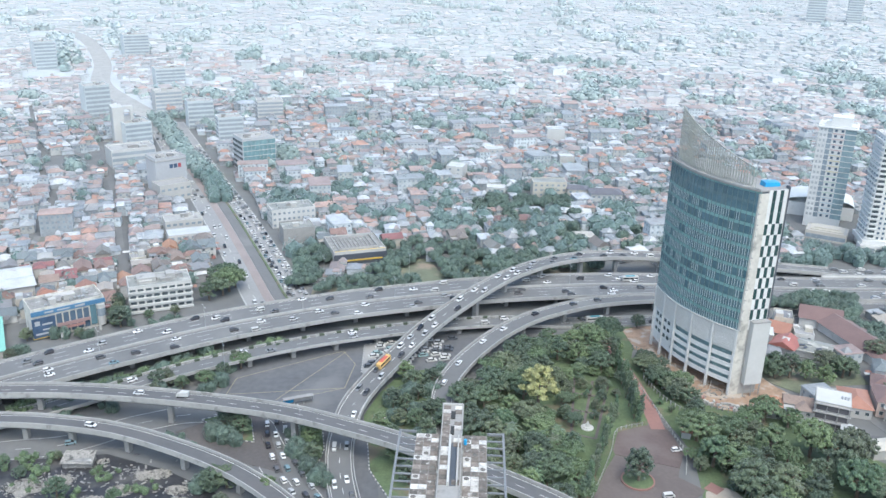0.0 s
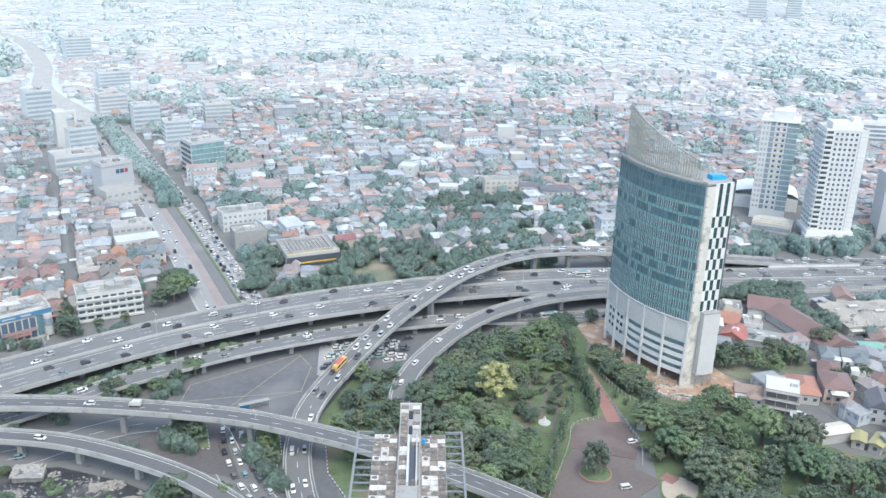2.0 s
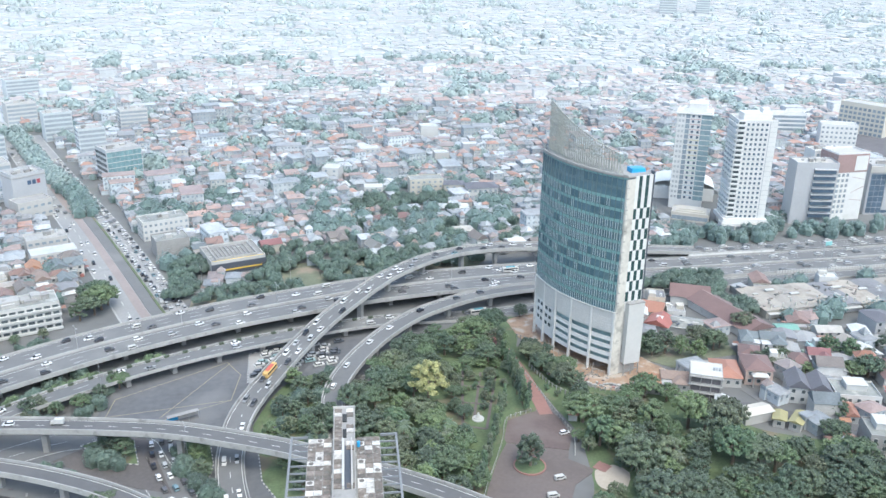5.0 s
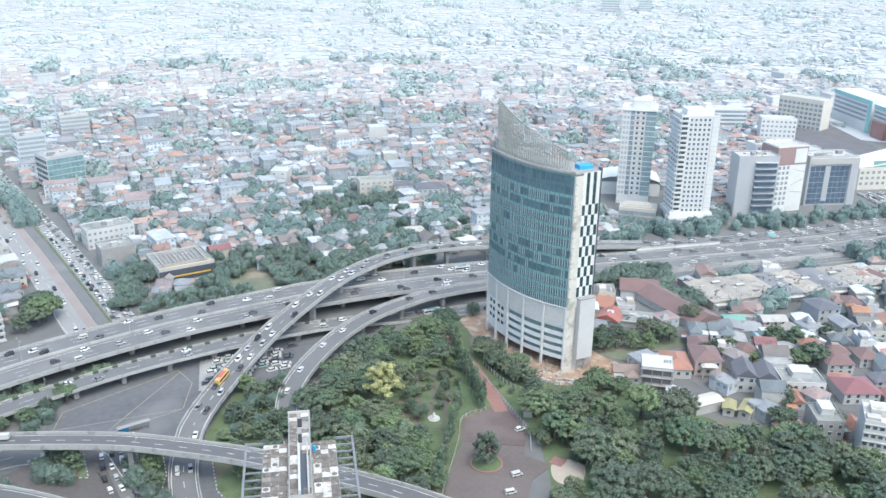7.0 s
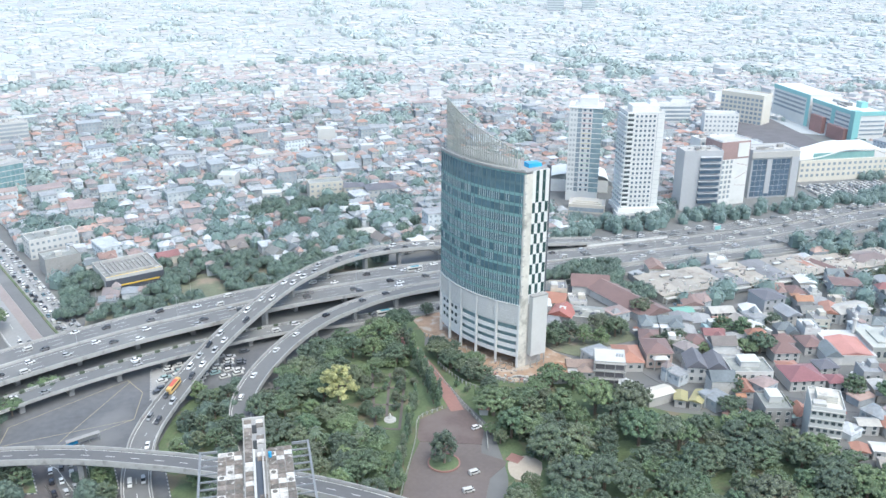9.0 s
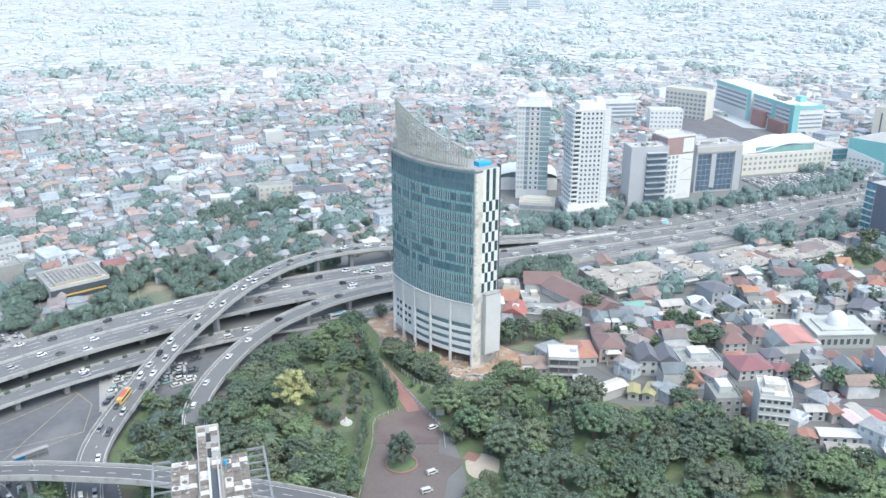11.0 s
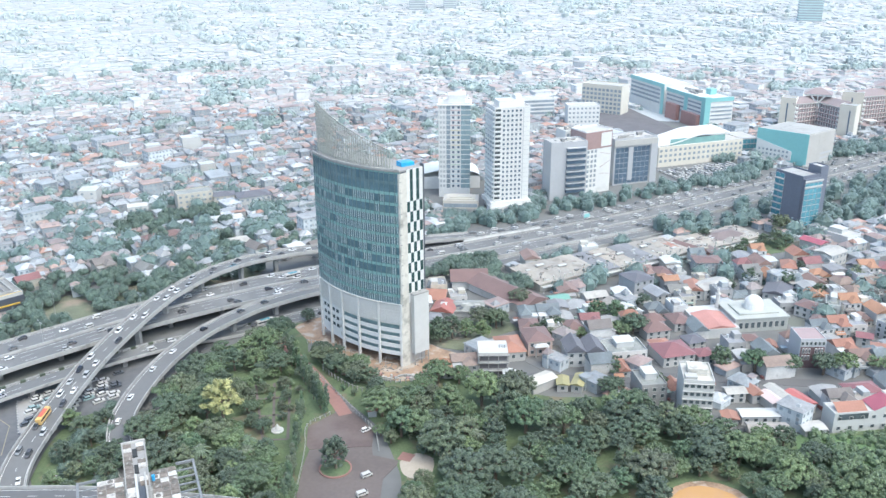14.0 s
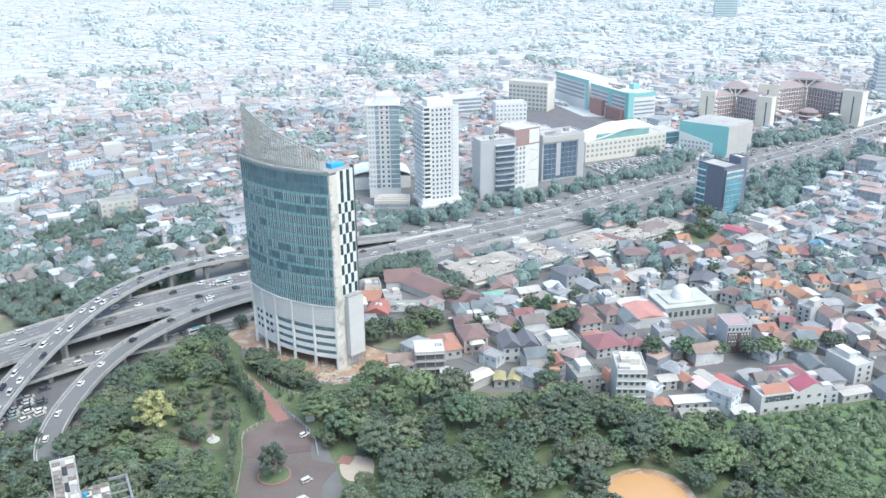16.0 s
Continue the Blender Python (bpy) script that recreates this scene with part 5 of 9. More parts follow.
def front_slab(outline, out, thick):
    n = len(outline)
    v = [on_front(x, z, out) for x, z in outline] + [on_front(x, z, out - thick) for x, z in outline]
    return Geo().add(v, [tuple(range(n)), tuple(range(2 * n - 1, n - 1, -1))] + [(i, i + n, (i + 1) % n + n, (i + 1) % n) for i in range(n)])


part("teal_front", front_slab([(0, 1), (38.3, 0.5), (38.3, 24.2), (0, 24.2)], 0.4, 0.38), TEAL, b, "teal wedge-shaped front")
part("white_panel", front_slab([(0.4, 3), (27, 3), (27, 10), (0.4, 16.5)], 0.8, 0.36), WHITE_FAR, b, "white slanting panel")
for k in range(8):
    for z in (5.2, 8.4):
        part("slit_window", front_slab([(2.2 + k * 3, z), (3.7 + k * 3, z), (3.7 + k * 3, z + 1.4), (2.2 + k * 3, z + 1.4)], 0.86, 0.04), GLASS_PALE, b)
part("louvre_strip", Geo().add([(32, -31.2, 7), (48.6, -27.25, 7), (48.6, -27.25, 8.4), (32, -31.2, 8.4)], [(0, 1, 2, 3)]).add([(32, -31.2, 3.5), (48.6, -27.25, 3.5), (48.6, -27.25, 4.9), (32, -31.2, 4.9)], [(0, 1, 2, 3)]), GREYWALL, b)


# V-shaped brown and white ministry blocks
def wing(L, R, depth, h, name, label, roof_h=4.5, far_end=True):
    a, c = Vector((*L, 0)), Vector((*R, 0))
    w = (c - a).length
    top = thing(name, Matrix.Translation(a) @ pose(0, 0, 0, 0, 0, math.degrees(math.atan2(c.y - a.y, c.x - a.x))), label, "government building")
    RECTS.append((*L, math.atan2(c.y - a.y, c.x - a.x), w, depth))
    part("wall", Geo().box(0, 0, 0, w, depth, h), MINISTRY, top)
    part("roof", Geo().hip(0, 0, w, depth, h, roof_h, 0, 1.2, True), MINISTRY, top, "brown sheet roof")
    fl = max(5, round(h / 4.2))
    n = max(6, round(w / 3.0))
    step = (h - 2) / fl
    for k in range(fl):
        z = 1 + k * step
        part("balcony_band", Geo().box(0, -0.9, z, w, 0, z + 0.55), HAZEBROWN, top)
        gg = Geo()
        for j in range(n):
            x = w * (j + 0.5) / n
            gg.box(x - 0.55, -0.35, z + 0.9, x + 0.55, 0, z + step * 0.8, 0)
            gg.box(x - 0.3, -0.4, z + 1.3, x + 0.3, -0.34, z + step * 0.62, 1)
        part("window_row", gg, [WHITE_FAR, GLASS_PALE], top)
        x = w - 2.6 if far_end else 0.4
        part("white_balcony", Geo().box(x, -1.9, z + 0.5, x + 2.2, 0, z + 2.2), WHITE_FAR, top, "white end balcony")
    gg = Geo()
    for x in np.linspace(0.8, w - 0.8, n * 2):
        gg.box(x - 0.4, -1.3, h - 1.0, x + 0.4, 0, h - 0.1)
    part("eave_blocks", gg, WHITE_FAR, top, "row of white blocks under the eave")
    return top


def end_tower(x, y, ang, w, d, h, at=0.42):
    top = shell("end_tower", "blank cream stair tower with a dark slot", "government building", (x, y), ang, w, d, h, CREAM_PALE, CONCRETE_PALE, 0.6, "ministry stair towers")
    part("slot", Geo().box(w * at, -0.06, 3, w * at + 1.1, 0, h - 4), GLASS_SLATE, top)


def pavilion(x, y, h, w):
    """The hipped cap over a block's inner corner, on white slanting struts."""
    top = thing("corner_pavilion", pose(x, y, h, 0, 0, -48), "brown hipped roof cap on white struts over the ministry corner", "roof pavilion")
    part("core", Geo().box(-w * 0.3, 1, 0, w * 0.3, w * 0.6, 6), MINISTRY, top)
    part("white_fascia", Geo().box(-w / 2, -2, 5.2, w / 2, w * 0.7, 6.6), WHITE_FAR, top, "white fascia")
    part("cap_roof", Geo().hip(-w / 2, -2, w / 2, w * 0.7, 6.6, 4.5, 0, 0.6), MINISTRY, top, "brown hipped roof")
    for k in (-1, 1):
        part("strut", Geo().bar((k * w * 0.24, -1.4, 5.3), (k * 0.5, -1.4, -1), 0.55), WHITE_FAR, top)
    part("strut", Geo().bar((0, -1.4, 5.3), (0, -1.4, -1.5), 0.45), WHITE_FAR, top)


wing((564, 546), (590, 545.5), 14, 24, "ministry_wing", "brown office wing with white windows and brown roof", far_end=False)
wing((590, 544.5), (588, 518), 14, 24, "ministry_wing", "brown office wing with white windows and brown roof")
pavilion(589, 546, 24, 22)
end_tower(557, 555, -55, 12.2, 10, 28.5)
end_tower(584, 517, -67, 13, 10, 27, 0.6)
wing((624, 531), (660, 529), 14, 28, "ministry_wing", "tall brown office wing with white windows", far_end=False)
wing((660, 528), (659, 492), 14, 28, "ministry_wing", "tall brown office wing with white windows")
pavilion(659, 530, 28, 30)
end_tower(612.7, 542, -50, 17, 11, 31, 0.45)
end_tower(656, 489, -76, 17, 11, 30, 0.55)
b = thing("ministry_hall", pose(641, 509, 0), "low stepped round brown entrance hall", "government building")
RECTS.append((629, 497, 0.0, 24, 24))
for k, (z0, z1, r) in enumerate(((0, 3.6, 12), (3.9, 7.0, 10.5), (7.3, 10, 8))):
    part("tier", Geo().cyl(0, 0, z0, z1, r, r, 10).cyl(0, 0, z1, z1 + 0.6, r + 1, r - 0.8, 10), MINISTRY, b)
part("cone_roof", Geo().cyl(0, 0, 10.6, 13.5, 8.6, 0.6, 10), MINISTRY, b, "brown conical roof")
for x, y in ((621, 517), (647, 487)):
    b = thing("canopy", pose(x, y, 0, 0, 0, -48), "white inverted pyramid canopy on a mast", "canopy")
    part("mast", Geo().cyl(0, 0, 0, 8, 0.8, 0.8, 8), OFFWHITE, b)
    part("shade", Geo().cyl(0, 0, 6.5, 10.5, 0.7, 5.5, 4).cyl(0, 0, 10.5, 11, 5.5, 5.5, 4), WHITE_FAR, b, "white inverted pyramid")
# blue glass tower by the toll road
b = shell("blue_tower", "dark slab office tower with bright blue glass bays", "office building", (375.8, 371), -86, 19.4, 13.5, 31, SLATEWALL, CONCRETE_PALE, 1)
bands(b, 19.4, 13.5, 31, 8, "front", 0.3, 1, 0.2, 6.6, pane_mat=GLASS_BLUE)
for k in range(8):
    part("floor_slab", Geo().box(-0.4, -1.3, 1 + k * 3.75, 6.8, 0, 1.35 + k * 3.75), WHITE, b, "white balcony slab")
b = shell("blue_tower_wing", "blue glass office bay with white floor lines", "office building", (377.6, 350.0), 1, 13.6, 1.4, 29.5, SLATEWALL, OFFWHITE, 0.8)
bands(b, 13.6, 1.4, 28, 8, "front", 0.1, 1, 0.2, 13.4, pane_mat=GLASS_BLUE)
part("white_line", Geo().box(-0.1, -0.4, 25.2, 13.7, 0, 26.0).box(-0.1, -0.4, 28.4, 13.7, 0, 29.4).box(-0.1, -0.4, 0.6, 13.7, 0, 1.6), WHITE, b, "white floor line")
b = shell("blue_tower_stair", "dark stair tower with white cap", "office building", (391.4, 353), 1, 6, 9, 35, SLATEWALL, WHITE, 0.8)
# ---- the near high-rise top below the camera ----
def near_tower():
    top = thing("high_rise_top", pose(3.5, 194.6, 0, 0, 0, -1.8), "weathered high-rise with mossy concrete roof and open steel frames", "high-rise")
    zr = 48.0
    part("wall", Geo().box(-8.6, -70, 0, 8.6, -12.6, zr), CONCRETE_DARK, top)
    part("core", Geo().box(-2.5, -70, zr, 2.5, 0, zr + 0.8).box(-2.5, -2, 0, 2.5, 0, zr), CONCRETE, top, "grey concrete core")
    cell = Geo().box(-0.88, -0.88, 0, 0.88, 0.88, 0.2).box(-0.6, -0.6, 0.2, 0.6, 0.6, 0.24).mesh("roof_slab", CONCRETE_MOSS)
    ringed = Geo().box(-0.88, -0.88, 0, 0.88, 0.88, 0.2).cyl(0, 0, 0.2, 0.26, 0.62, 0.6, 12, 1).mesh("roof_slab", [CONCRETE_MOSS, MOSS_DISC])
    for i in range(21):
        for x in (-7.6, -5.75, -3.9, 3.9, 5.75, 7.6):
            again("roof_slab", ringed if (i * 5 + int(x * 7)) % 4 == 0 else cell, top, pose(x, -13.4 - i * 1.86, zr + 0.02, 0, 0, (i * 7 + int(x * 3)) % 4 * 90))
    for i in range(18):
        for x in (-1.5, 1.5):
            if (i in (2, 3, 6, 7) or 9 < i < 17) and x > 0:
                continue
            again("roof_slab", cell, top, pose(x * 0.95, -1.2 - i * 1.86, zr + 0.85))
    # raised spine walls; their openings are only black blocks
    part("spine_wall", Geo().box(-2.6, -60, zr + 0.8, -2.4, 0, zr + 1.3), CONCRETE_PALE, top)
    part("spine_wall", Geo().box(2.4, -60, zr + 0.8, 2.6, 0, zr + 1.3), CONCRETE_PALE, top)
    part("spine_end", Geo().box(-2.75, 0, zr - 6, 2.75, 0.4, zr + 1.4), OFFWHITE, top)
    part("spine_beam", Geo().box(-0.5, -34, zr + 0.9, 0.0, -15, zr + 1.9), WHITE, top, "white painted upstand")
    part("spine_beam", Geo().box(1.6, -34, zr + 0.9, 1.9, -15, zr + 1.9), OFFWHITE, top)
    # Solid black blocks imitate the shade down open shafts.
    part("light_shaft", Geo().box(-0.4, -6.5, zr + 0.86, 0.7, -3, zr + 1.1), TYRE, top, "black block standing for a shaded shaft")
    part("light_shaft", Geo().box(-0.3, -13.5, zr + 0.86, 0.6, -10, zr + 1.1), TYRE, top)
    part("light_shaft", Geo().box(0.1, -34, zr + 0.86, 1.5, -17, zr + 0.95), DARKWALL, top)
    part("blue_tank", Geo().cyl(3.4, -16.5, zr + 0.2, zr + 1.6, 0.4, 0.4, 10), BLUETARP, top, "small blue water tank")
    for sgn in (-1, 1):
        part("frame_rail", Geo().box(sgn * 12.6 - 0.25, -70, zr - 0.2, sgn * 12.6 + 0.25, -11.4, zr + 0.5), STEELGREY, top, "grey steel edge beam")
        part("frame_end", Geo().box(min(sgn * 8.7, sgn * 12.4), -11.8, zr - 0.2, max(sgn * 8.7, sgn * 12.4), -11.4, zr + 0.4), STEELGREY, top)
        for i in range(15):
            y = -14.6 - i * 2.9
            part("frame_arm", Geo().box(min(sgn * 8.6, sgn * 12.4), y - 0.15, zr - 0.1, max(sgn * 8.6, sgn * 12.4), y + 0.15, zr + 0.25), STEELGREY, top)
    return top


CONCRETE_MOSS = mat("mossy_roof_slab", (0.2, 0.19, 0.175), 0.95, 0.35, 0.8, 2.0, 0.2, by="object", ramp=((0.19, 0.165, 0.145), (0.22, 0.19, 0.165), (0.15, 0.135, 0.12), (0.58, 0.57, 0.54), (0.2, 0.17, 0.145), (0.13, 0.118, 0.105), (0.52, 0.5, 0.47), (0.17, 0.15, 0.13), (0.24, 0.21, 0.185), (0.16, 0.14, 0.125), (0.5, 0.48, 0.45)), stain=((0.5, 0.49, 0.46), 0.8, 0.6), haze_sheen=0.05)
MOSS_DISC = mat("round_moss_stain", (0.13, 0.118, 0.105), 0.95, 0.4, 0.8, 3.0, 0.2)
STEELGREY = mat("painted_steel", (0.2, 0.21, 0.22), 0.6, 0.1, 0.3, 1.5)
near_tower()

# ---- houses and halls south of the toll road ----
DARKTILE = mat("dark_red_tile", (0.18, 0.115, 0.108), 0.85, 0.12, 0.15, 1.6, 0.3)
STRIPERED = mat("dull_red_sheet", (0.33, 0.12, 0.1), 0.7, 0.15, 0.15, 1.6, 0.2)
ORANGETILE = mat("orange_tile", (0.33, 0.165, 0.12), 0.85, 0.12, 0.15, 1.6, 0.3)
PALEROOF = mat("pale_sheet_roof", (0.4, 0.385, 0.355), 0.75, 0.15, 0.1, 1.0, 0.15, stain=((0.3, 0.285, 0.265), 0.12, 0.56))
SAGE = mat("pale_sage_render", (0.42, 0.43, 0.4), 0.8, 0.1, 0.15, 0.8, stain=((0.34, 0.35, 0.32), 0.2, 0.6))
b = thing("mosque", pose(240, 263, 0, 0, 0, -16), "white mosque with a ribbed dome and small minaret", "mosque")
RECTS.append((238, 256, radians(-16), 40, 26))
part("hall", Geo().box(12, 0, 0, 36, 18, 6).box(11.5, -0.5, 6, 36.5, 18.5, 6.5).box(15, 3, 6.5, 33, 15, 7.2), SAGE, b)
part("porch", Geo().box(-4, -4, 0, 12, 20, 4.4), WHITE, b)
part("porch_roof", Geo().hip(-3, -3.5, 10.5, 13, 4.45, 1.2, 0, 0.3, True), mat("salmon_tile", (0.44, 0.21, 0.18), 0.85, 0.12, 0.15, 1.6, 0.3), b, "pinkish red porch roof")
gg = Geo()
for i in range(6):
    r0, r1 = 4.1 * math.cos(i * 0.26), 4.1 * math.cos((i + 1) * 0.26)
    gg.cyl(24, 9, 9 + 4.1 * math.sin(i * 0.26), 9 + 4.1 * math.sin((i + 1) * 0.26), r0, r1, 18)
part("dome", gg.cyl(24, 9, 7.2, 9, 4.3, 4.2, 18).cyl(24, 9, 13, 14.6, 0.25, 0.05, 6), WHITE_FAR, b, "white ribbed dome")
part("minaret", Geo().cyl(11, 17, 0, 11, 1.0, 0.9, 8).cyl(11, 17, 11, 11.4, 1.4, 1.4, 8).cyl(11, 17, 11.4, 13, 0.7, 0.7, 8).cyl(11, 17, 13, 14.2, 0.7, 0.05, 8), WHITE, b, "white minaret")
windows(b, 36, 18, 5.5, 1, 8, "front", 1.6, 2.6, 0.5, 13, 35)
b = shell("row_house_block", "plain white six-storey building with dark windows", "apartment building", (184.6, 211.6), -31, 10.6, 14, 15.6, WHITE, BEIGE, 0.9)
windows(b, 10.6, 14, 15.6, 5, 5, "front", 1.3, 1.2)
for k in range(5):
    part("ledge", Geo().box(-0.1, -0.45, k * 3.12 + 2.5, 10.7, 0, k * 3.12 + 2.7), OFFWHITE, b)
part("stair_box", Geo().box(2, 5, 15.6, 8.6, 11, 18.2), BEIGE, b)
part("roof_house", Geo().box(0.5, 0.5, 15.7, 4.6, 3.6, 17.4), OFFWHITE, b)
part("washing_line", Geo().bar((1, 4.4, 17), (9.6, 4.4, 17), 0.05).bar((1, 4.4, 15.7), (1, 4.4, 17), 0.06).bar((9.6, 4.4, 15.7), (9.6, 4.4, 17), 0.06), STEEL, b)
b = shell("shophouse", "grey four-storey shophouse with white trimmed windows and brown base", "shophouse", (252.1, 224.5), -24, 10, 11, 12.2, GREYWALL, BROWN, 0.5)
part("dark_base", Geo().box(0.3, -0.2, 0, 9.7, 0, 9.2), MAROONWALL, b, "dark maroon lower storeys")
for z in (3.4, 6.4):
    for x in (1.3, 2.5, 3.7, 6.3, 7.5, 8.7):
        part("window", Geo().box(x - 0.42, -0.3, z, x + 0.42, -0.2, z + 2.1).cyl(x, -0.25, z + 2.1, z + 2.3, 0.42, 0.2, 8), WHITE, b, "white arched window")
        part("pane", Geo().box(x - 0.24, -0.34, z + 0.15, x + 0.24, -0.3, z + 1.9), WINDOW, b)
windows(b, 10, 11, 12, 1, 6, "front", 0.9, 1.4, 9.4, frame_mat=WHITE)
b = shell("townhouse_row", "white three-storey townhouses with red roof at the scrub edge", "townhouses", (227.2, 183.4), -17, 25, 7.5, 7.4, WHITE, OFFWHITE, 0.4)
part("tile_roof", Geo().add([(1.5, 0.6, 7.6), (12.5, 0.6, 7.6), (12.5, 4.6, 9.6), (1.5, 4.6, 9.6), (1.5, 0.6, 7.45), (12.5, 0.6, 7.45)], [(0, 1, 2, 3), (4, 5, 1, 0)]), ORANGETILE, b, "orange tile roof slope")
# Dark sheet on the flat front paints the balcony's shade.
part("balcony_shade", Geo().box(1.5, -0.06, 5.0, 12.5, 0, 7.2), WINDOW, b, "flat dark sheet standing for a shaded balcony")
part("gable_wall", Geo().add([(14.5, 0.02, 7.4), (24.9, 0.02, 7.4), (24.9, 0.02, 8.2), (21, 0.02, 10.6), (14.5, 0.02, 7.8)], [(0, 1, 2, 3, 4)]), WHITE, b)
part("red_roof", Geo().add([(14.3, -0.2, 7.85), (21, -0.2, 10.75), (25.1, -0.2, 8.3), (14.3, 7.6, 7.85), (21, 7.6, 10.75), (25.1, 7.6, 8.3)], [(0, 1, 4, 3), (1, 2, 5, 4)]), CRIMSON, b, "crimson sheet roof")
windows(b, 25, 7.5, 7.4, 2, 6, "front", 1.3, 1.2)
b = shell("unfinished_house", "open concrete frame house with a white roof sheet", "house", (132.8, 269.3), -23, 11.7, 11, 10.4, OFFWHITE, WHITE, 0.3)
# Dark panels on the solid wall paint the shade of open storeys.
for k in range(3):
    part("open_floor", Geo().box(0.6, -0.1, 0.8 + k * 3.3, 11.1, 0, 3.0 + k * 3.3), LOTROOF, b, "dark panel standing for a shaded open floor")
    part("slab_edge", Geo().box(-0.4, -0.8, 3.1 + k * 3.3, 12.1, 0, 3.4 + k * 3.3), CONCRETE, b)
for x in (0.2, 3.9, 7.7, 11.3):
    part("post", Geo().box(x, -0.6, 0, x + 0.3, -0.3, 10.4), CONCRETE, b)
for k in range(3):
    part("water_tank", Geo().cyl(8.6 + k * 1.0, 5.2, 10.5, 11.8, 0.42, 0.42, 8), GREYWALL, b)


def long_house(L, ang, w, d, h, rh, m, label, gable=True):
    top = thing("long_house", Matrix.Translation((*L, 0)) @ pose(0, 0, 0, 0, 0, ang), label, "house")
    RECTS.append((*L, radians(ang), w, d))
    part("wall", Geo().box(0, 0, 0, w, d, h), HOUSEWALL, top)
    part("roof", Geo().hip(0, 0, w, d, h, rh, 0, 0.8, gable), m, top)
    return top


long_house((167, 350), -74, 38, 15, 3.8, 3.4, DARKTILE, "long house with a steep dark red tile roof")
long_house((160, 354), -22, 17, 15, 4.2, 3.5, DARKTILE, "house with a dark red tile roof")
long_house((130, 345), -30, 20, 11, 4.4, 3, ORANGETILE, "hall with an orange tile roof")
h1 = long_house((137.5, 327), -38, 9.5, 10, 4, 2.6, STRIPERED, "house with a red roof and one white sheet strip")
part("white_strip", Geo().add([(3.4, -0.9, 4.05), (6.4, -0.9, 4.05), (6.4, 4.9, 6.72), (3.4, 4.9, 6.72)], [(0, 1, 2, 3)]), WHITE, h1, "white roof sheets")
h1 = long_house((147.5, 324.5), -28, 13, 11, 3.4, 1.8, ROOFDECK, "half-demolished house with a torn grey roof")
part("white_fascia", Geo().box(-0.9, -1.0, 3.0, 13.9, -0.75, 3.5), WHITE, h1)
for k, (x, y, a) in enumerate(((2, 2, 20), (5, 3.4, -15), (8.5, 1.6, 40), (10.6, 3.2, 5), (3.4, 0.8, 60))):
    o = part("loose_sheet", Geo().box(-1.2, -0.5, 0, 1.2, 0.5, 0.12), OFFWHITE if k % 2 else DARKWALL, h1, "loose roof sheet")
    o.matrix_basis = pose(x, y, 4.0 + 0.33 * y, 17, 0, a)
SHEETS = [mat("terrace_sheet_%d" % (k + 1), c, 0.75, 0.2, 0.1, 0.9, 0.15, stain=((c[0] * 0.7, c[1] * 0.7, c[2] * 0.7), 0.15, 0.56)) for k, c in enumerate(((0.35, 0.315, 0.27), (0.31, 0.285, 0.25), (0.2, 0.2, 0.21), (0.37, 0.33, 0.28)))]
for i in range(12):
    x = 197 + i * 12.2
    y, d = 333 + 0.062 * (x - 197), (25 if i < 8 else 20)
    t = long_house((x, y), 6 if i < 8 else 3, 11.8, d, 4.2 + 0.15 * (i % 3), 0.55, SHEETS[(0, 1, 0, 2, 3, 2, 1, 0, 0, 3, 1, 0)[i]], "terrace under a long shallow sheet roof")
    for k in range(2):
        part("chimney", Geo().box(2.5 + k * 6, 1, 4.2, 3.1 + k * 6, 1.6, 6.6), BEIGE, t)
    if i == 7:
        for y0, y1, z0, z1 in ((-0.8, d / 2, 0, 0.55), (d / 2, d + 0.8, 0.55, 0)):
            part("orange_strip", Geo().add([(4, y0, 4.42 + z0), (8, y0, 4.42 + z0), (8, y1, 4.42 + z1), (4, y1, 4.42 + z1)], [(0, 1, 2, 3)]), ORANGETILE, t, "orange strip of newer roof sheets")
    part("porch", Geo().box(0.4, -2.2, 2.7, 11.4, 0, 2.95).box(0.5, -2.1, 0, 0.8, -1.8, 2.7).box(11, -2.1, 0, 11.3, -1.8, 2.7), WHITE, t, "white porch canopy")
for i, (x, y) in enumerate(((206, 352), (216, 347), (240, 352), (252, 349), (270, 353), (300, 352))):
    b = thing("roof_light", pose(x, y, 5.2, 0, 0, 6), "pale sheet lying on the terrace roof", "roof sheet", "roof sheets")
    part("sheet", Geo().box(0, 0, 0, 4.5, 1.6, 0.4), WHITE, b)
    part("curb", Geo().box(-0.1, -0.1, -0.4, 4.6, 1.7, 0), CONCRETE, b)
b = shell("market_hall", "broad low market hall with white sheet roofs", "market hall", (-208, 352), 30, 24, 26, 5, OFFWHITE, ZINC, 0)
part("roof_sheet", Geo().hip(0, 0, 24, 12.5, 5.1, 1.5, 0, 0.8, True).hip(0, 13, 24, 26, 5.1, 1.8, 0, 0.8, True), ZINC, b)
b = shell("long_shed", "narrow shed with a pale teal roof", "shed", (-171, 302), 118, 34, 3.6, 3.6, OFFWHITE, TEAL, 0)
part("roof_sheet", Geo().box(-0.4, -0.4, 3.75, 34.4, 4.0, 3.9), mat("pale_teal_sheet", (0.22, 0.5, 0.42), 0.6, 0.1), b)
b = shell("ruined_hut", "ruined concrete hut beside the waste ground", "hut", (-119, 231.5), 5, 9, 5, 2.2, CONCRETE_DARK, CONCRETE_DARK, 0)
part("sagging_roof", Geo().add([(-0.6, -0.8, 2.3), (9.5, -0.8, 1.9), (9.2, 5.6, 2.9), (-0.4, 5.4, 3.2), (4.5, 2.4, 2.35)], [(0, 1, 4), (1, 2, 4), (2, 3, 4), (3, 0, 4)]), RUBBLE, b, "sagging broken roof slab")
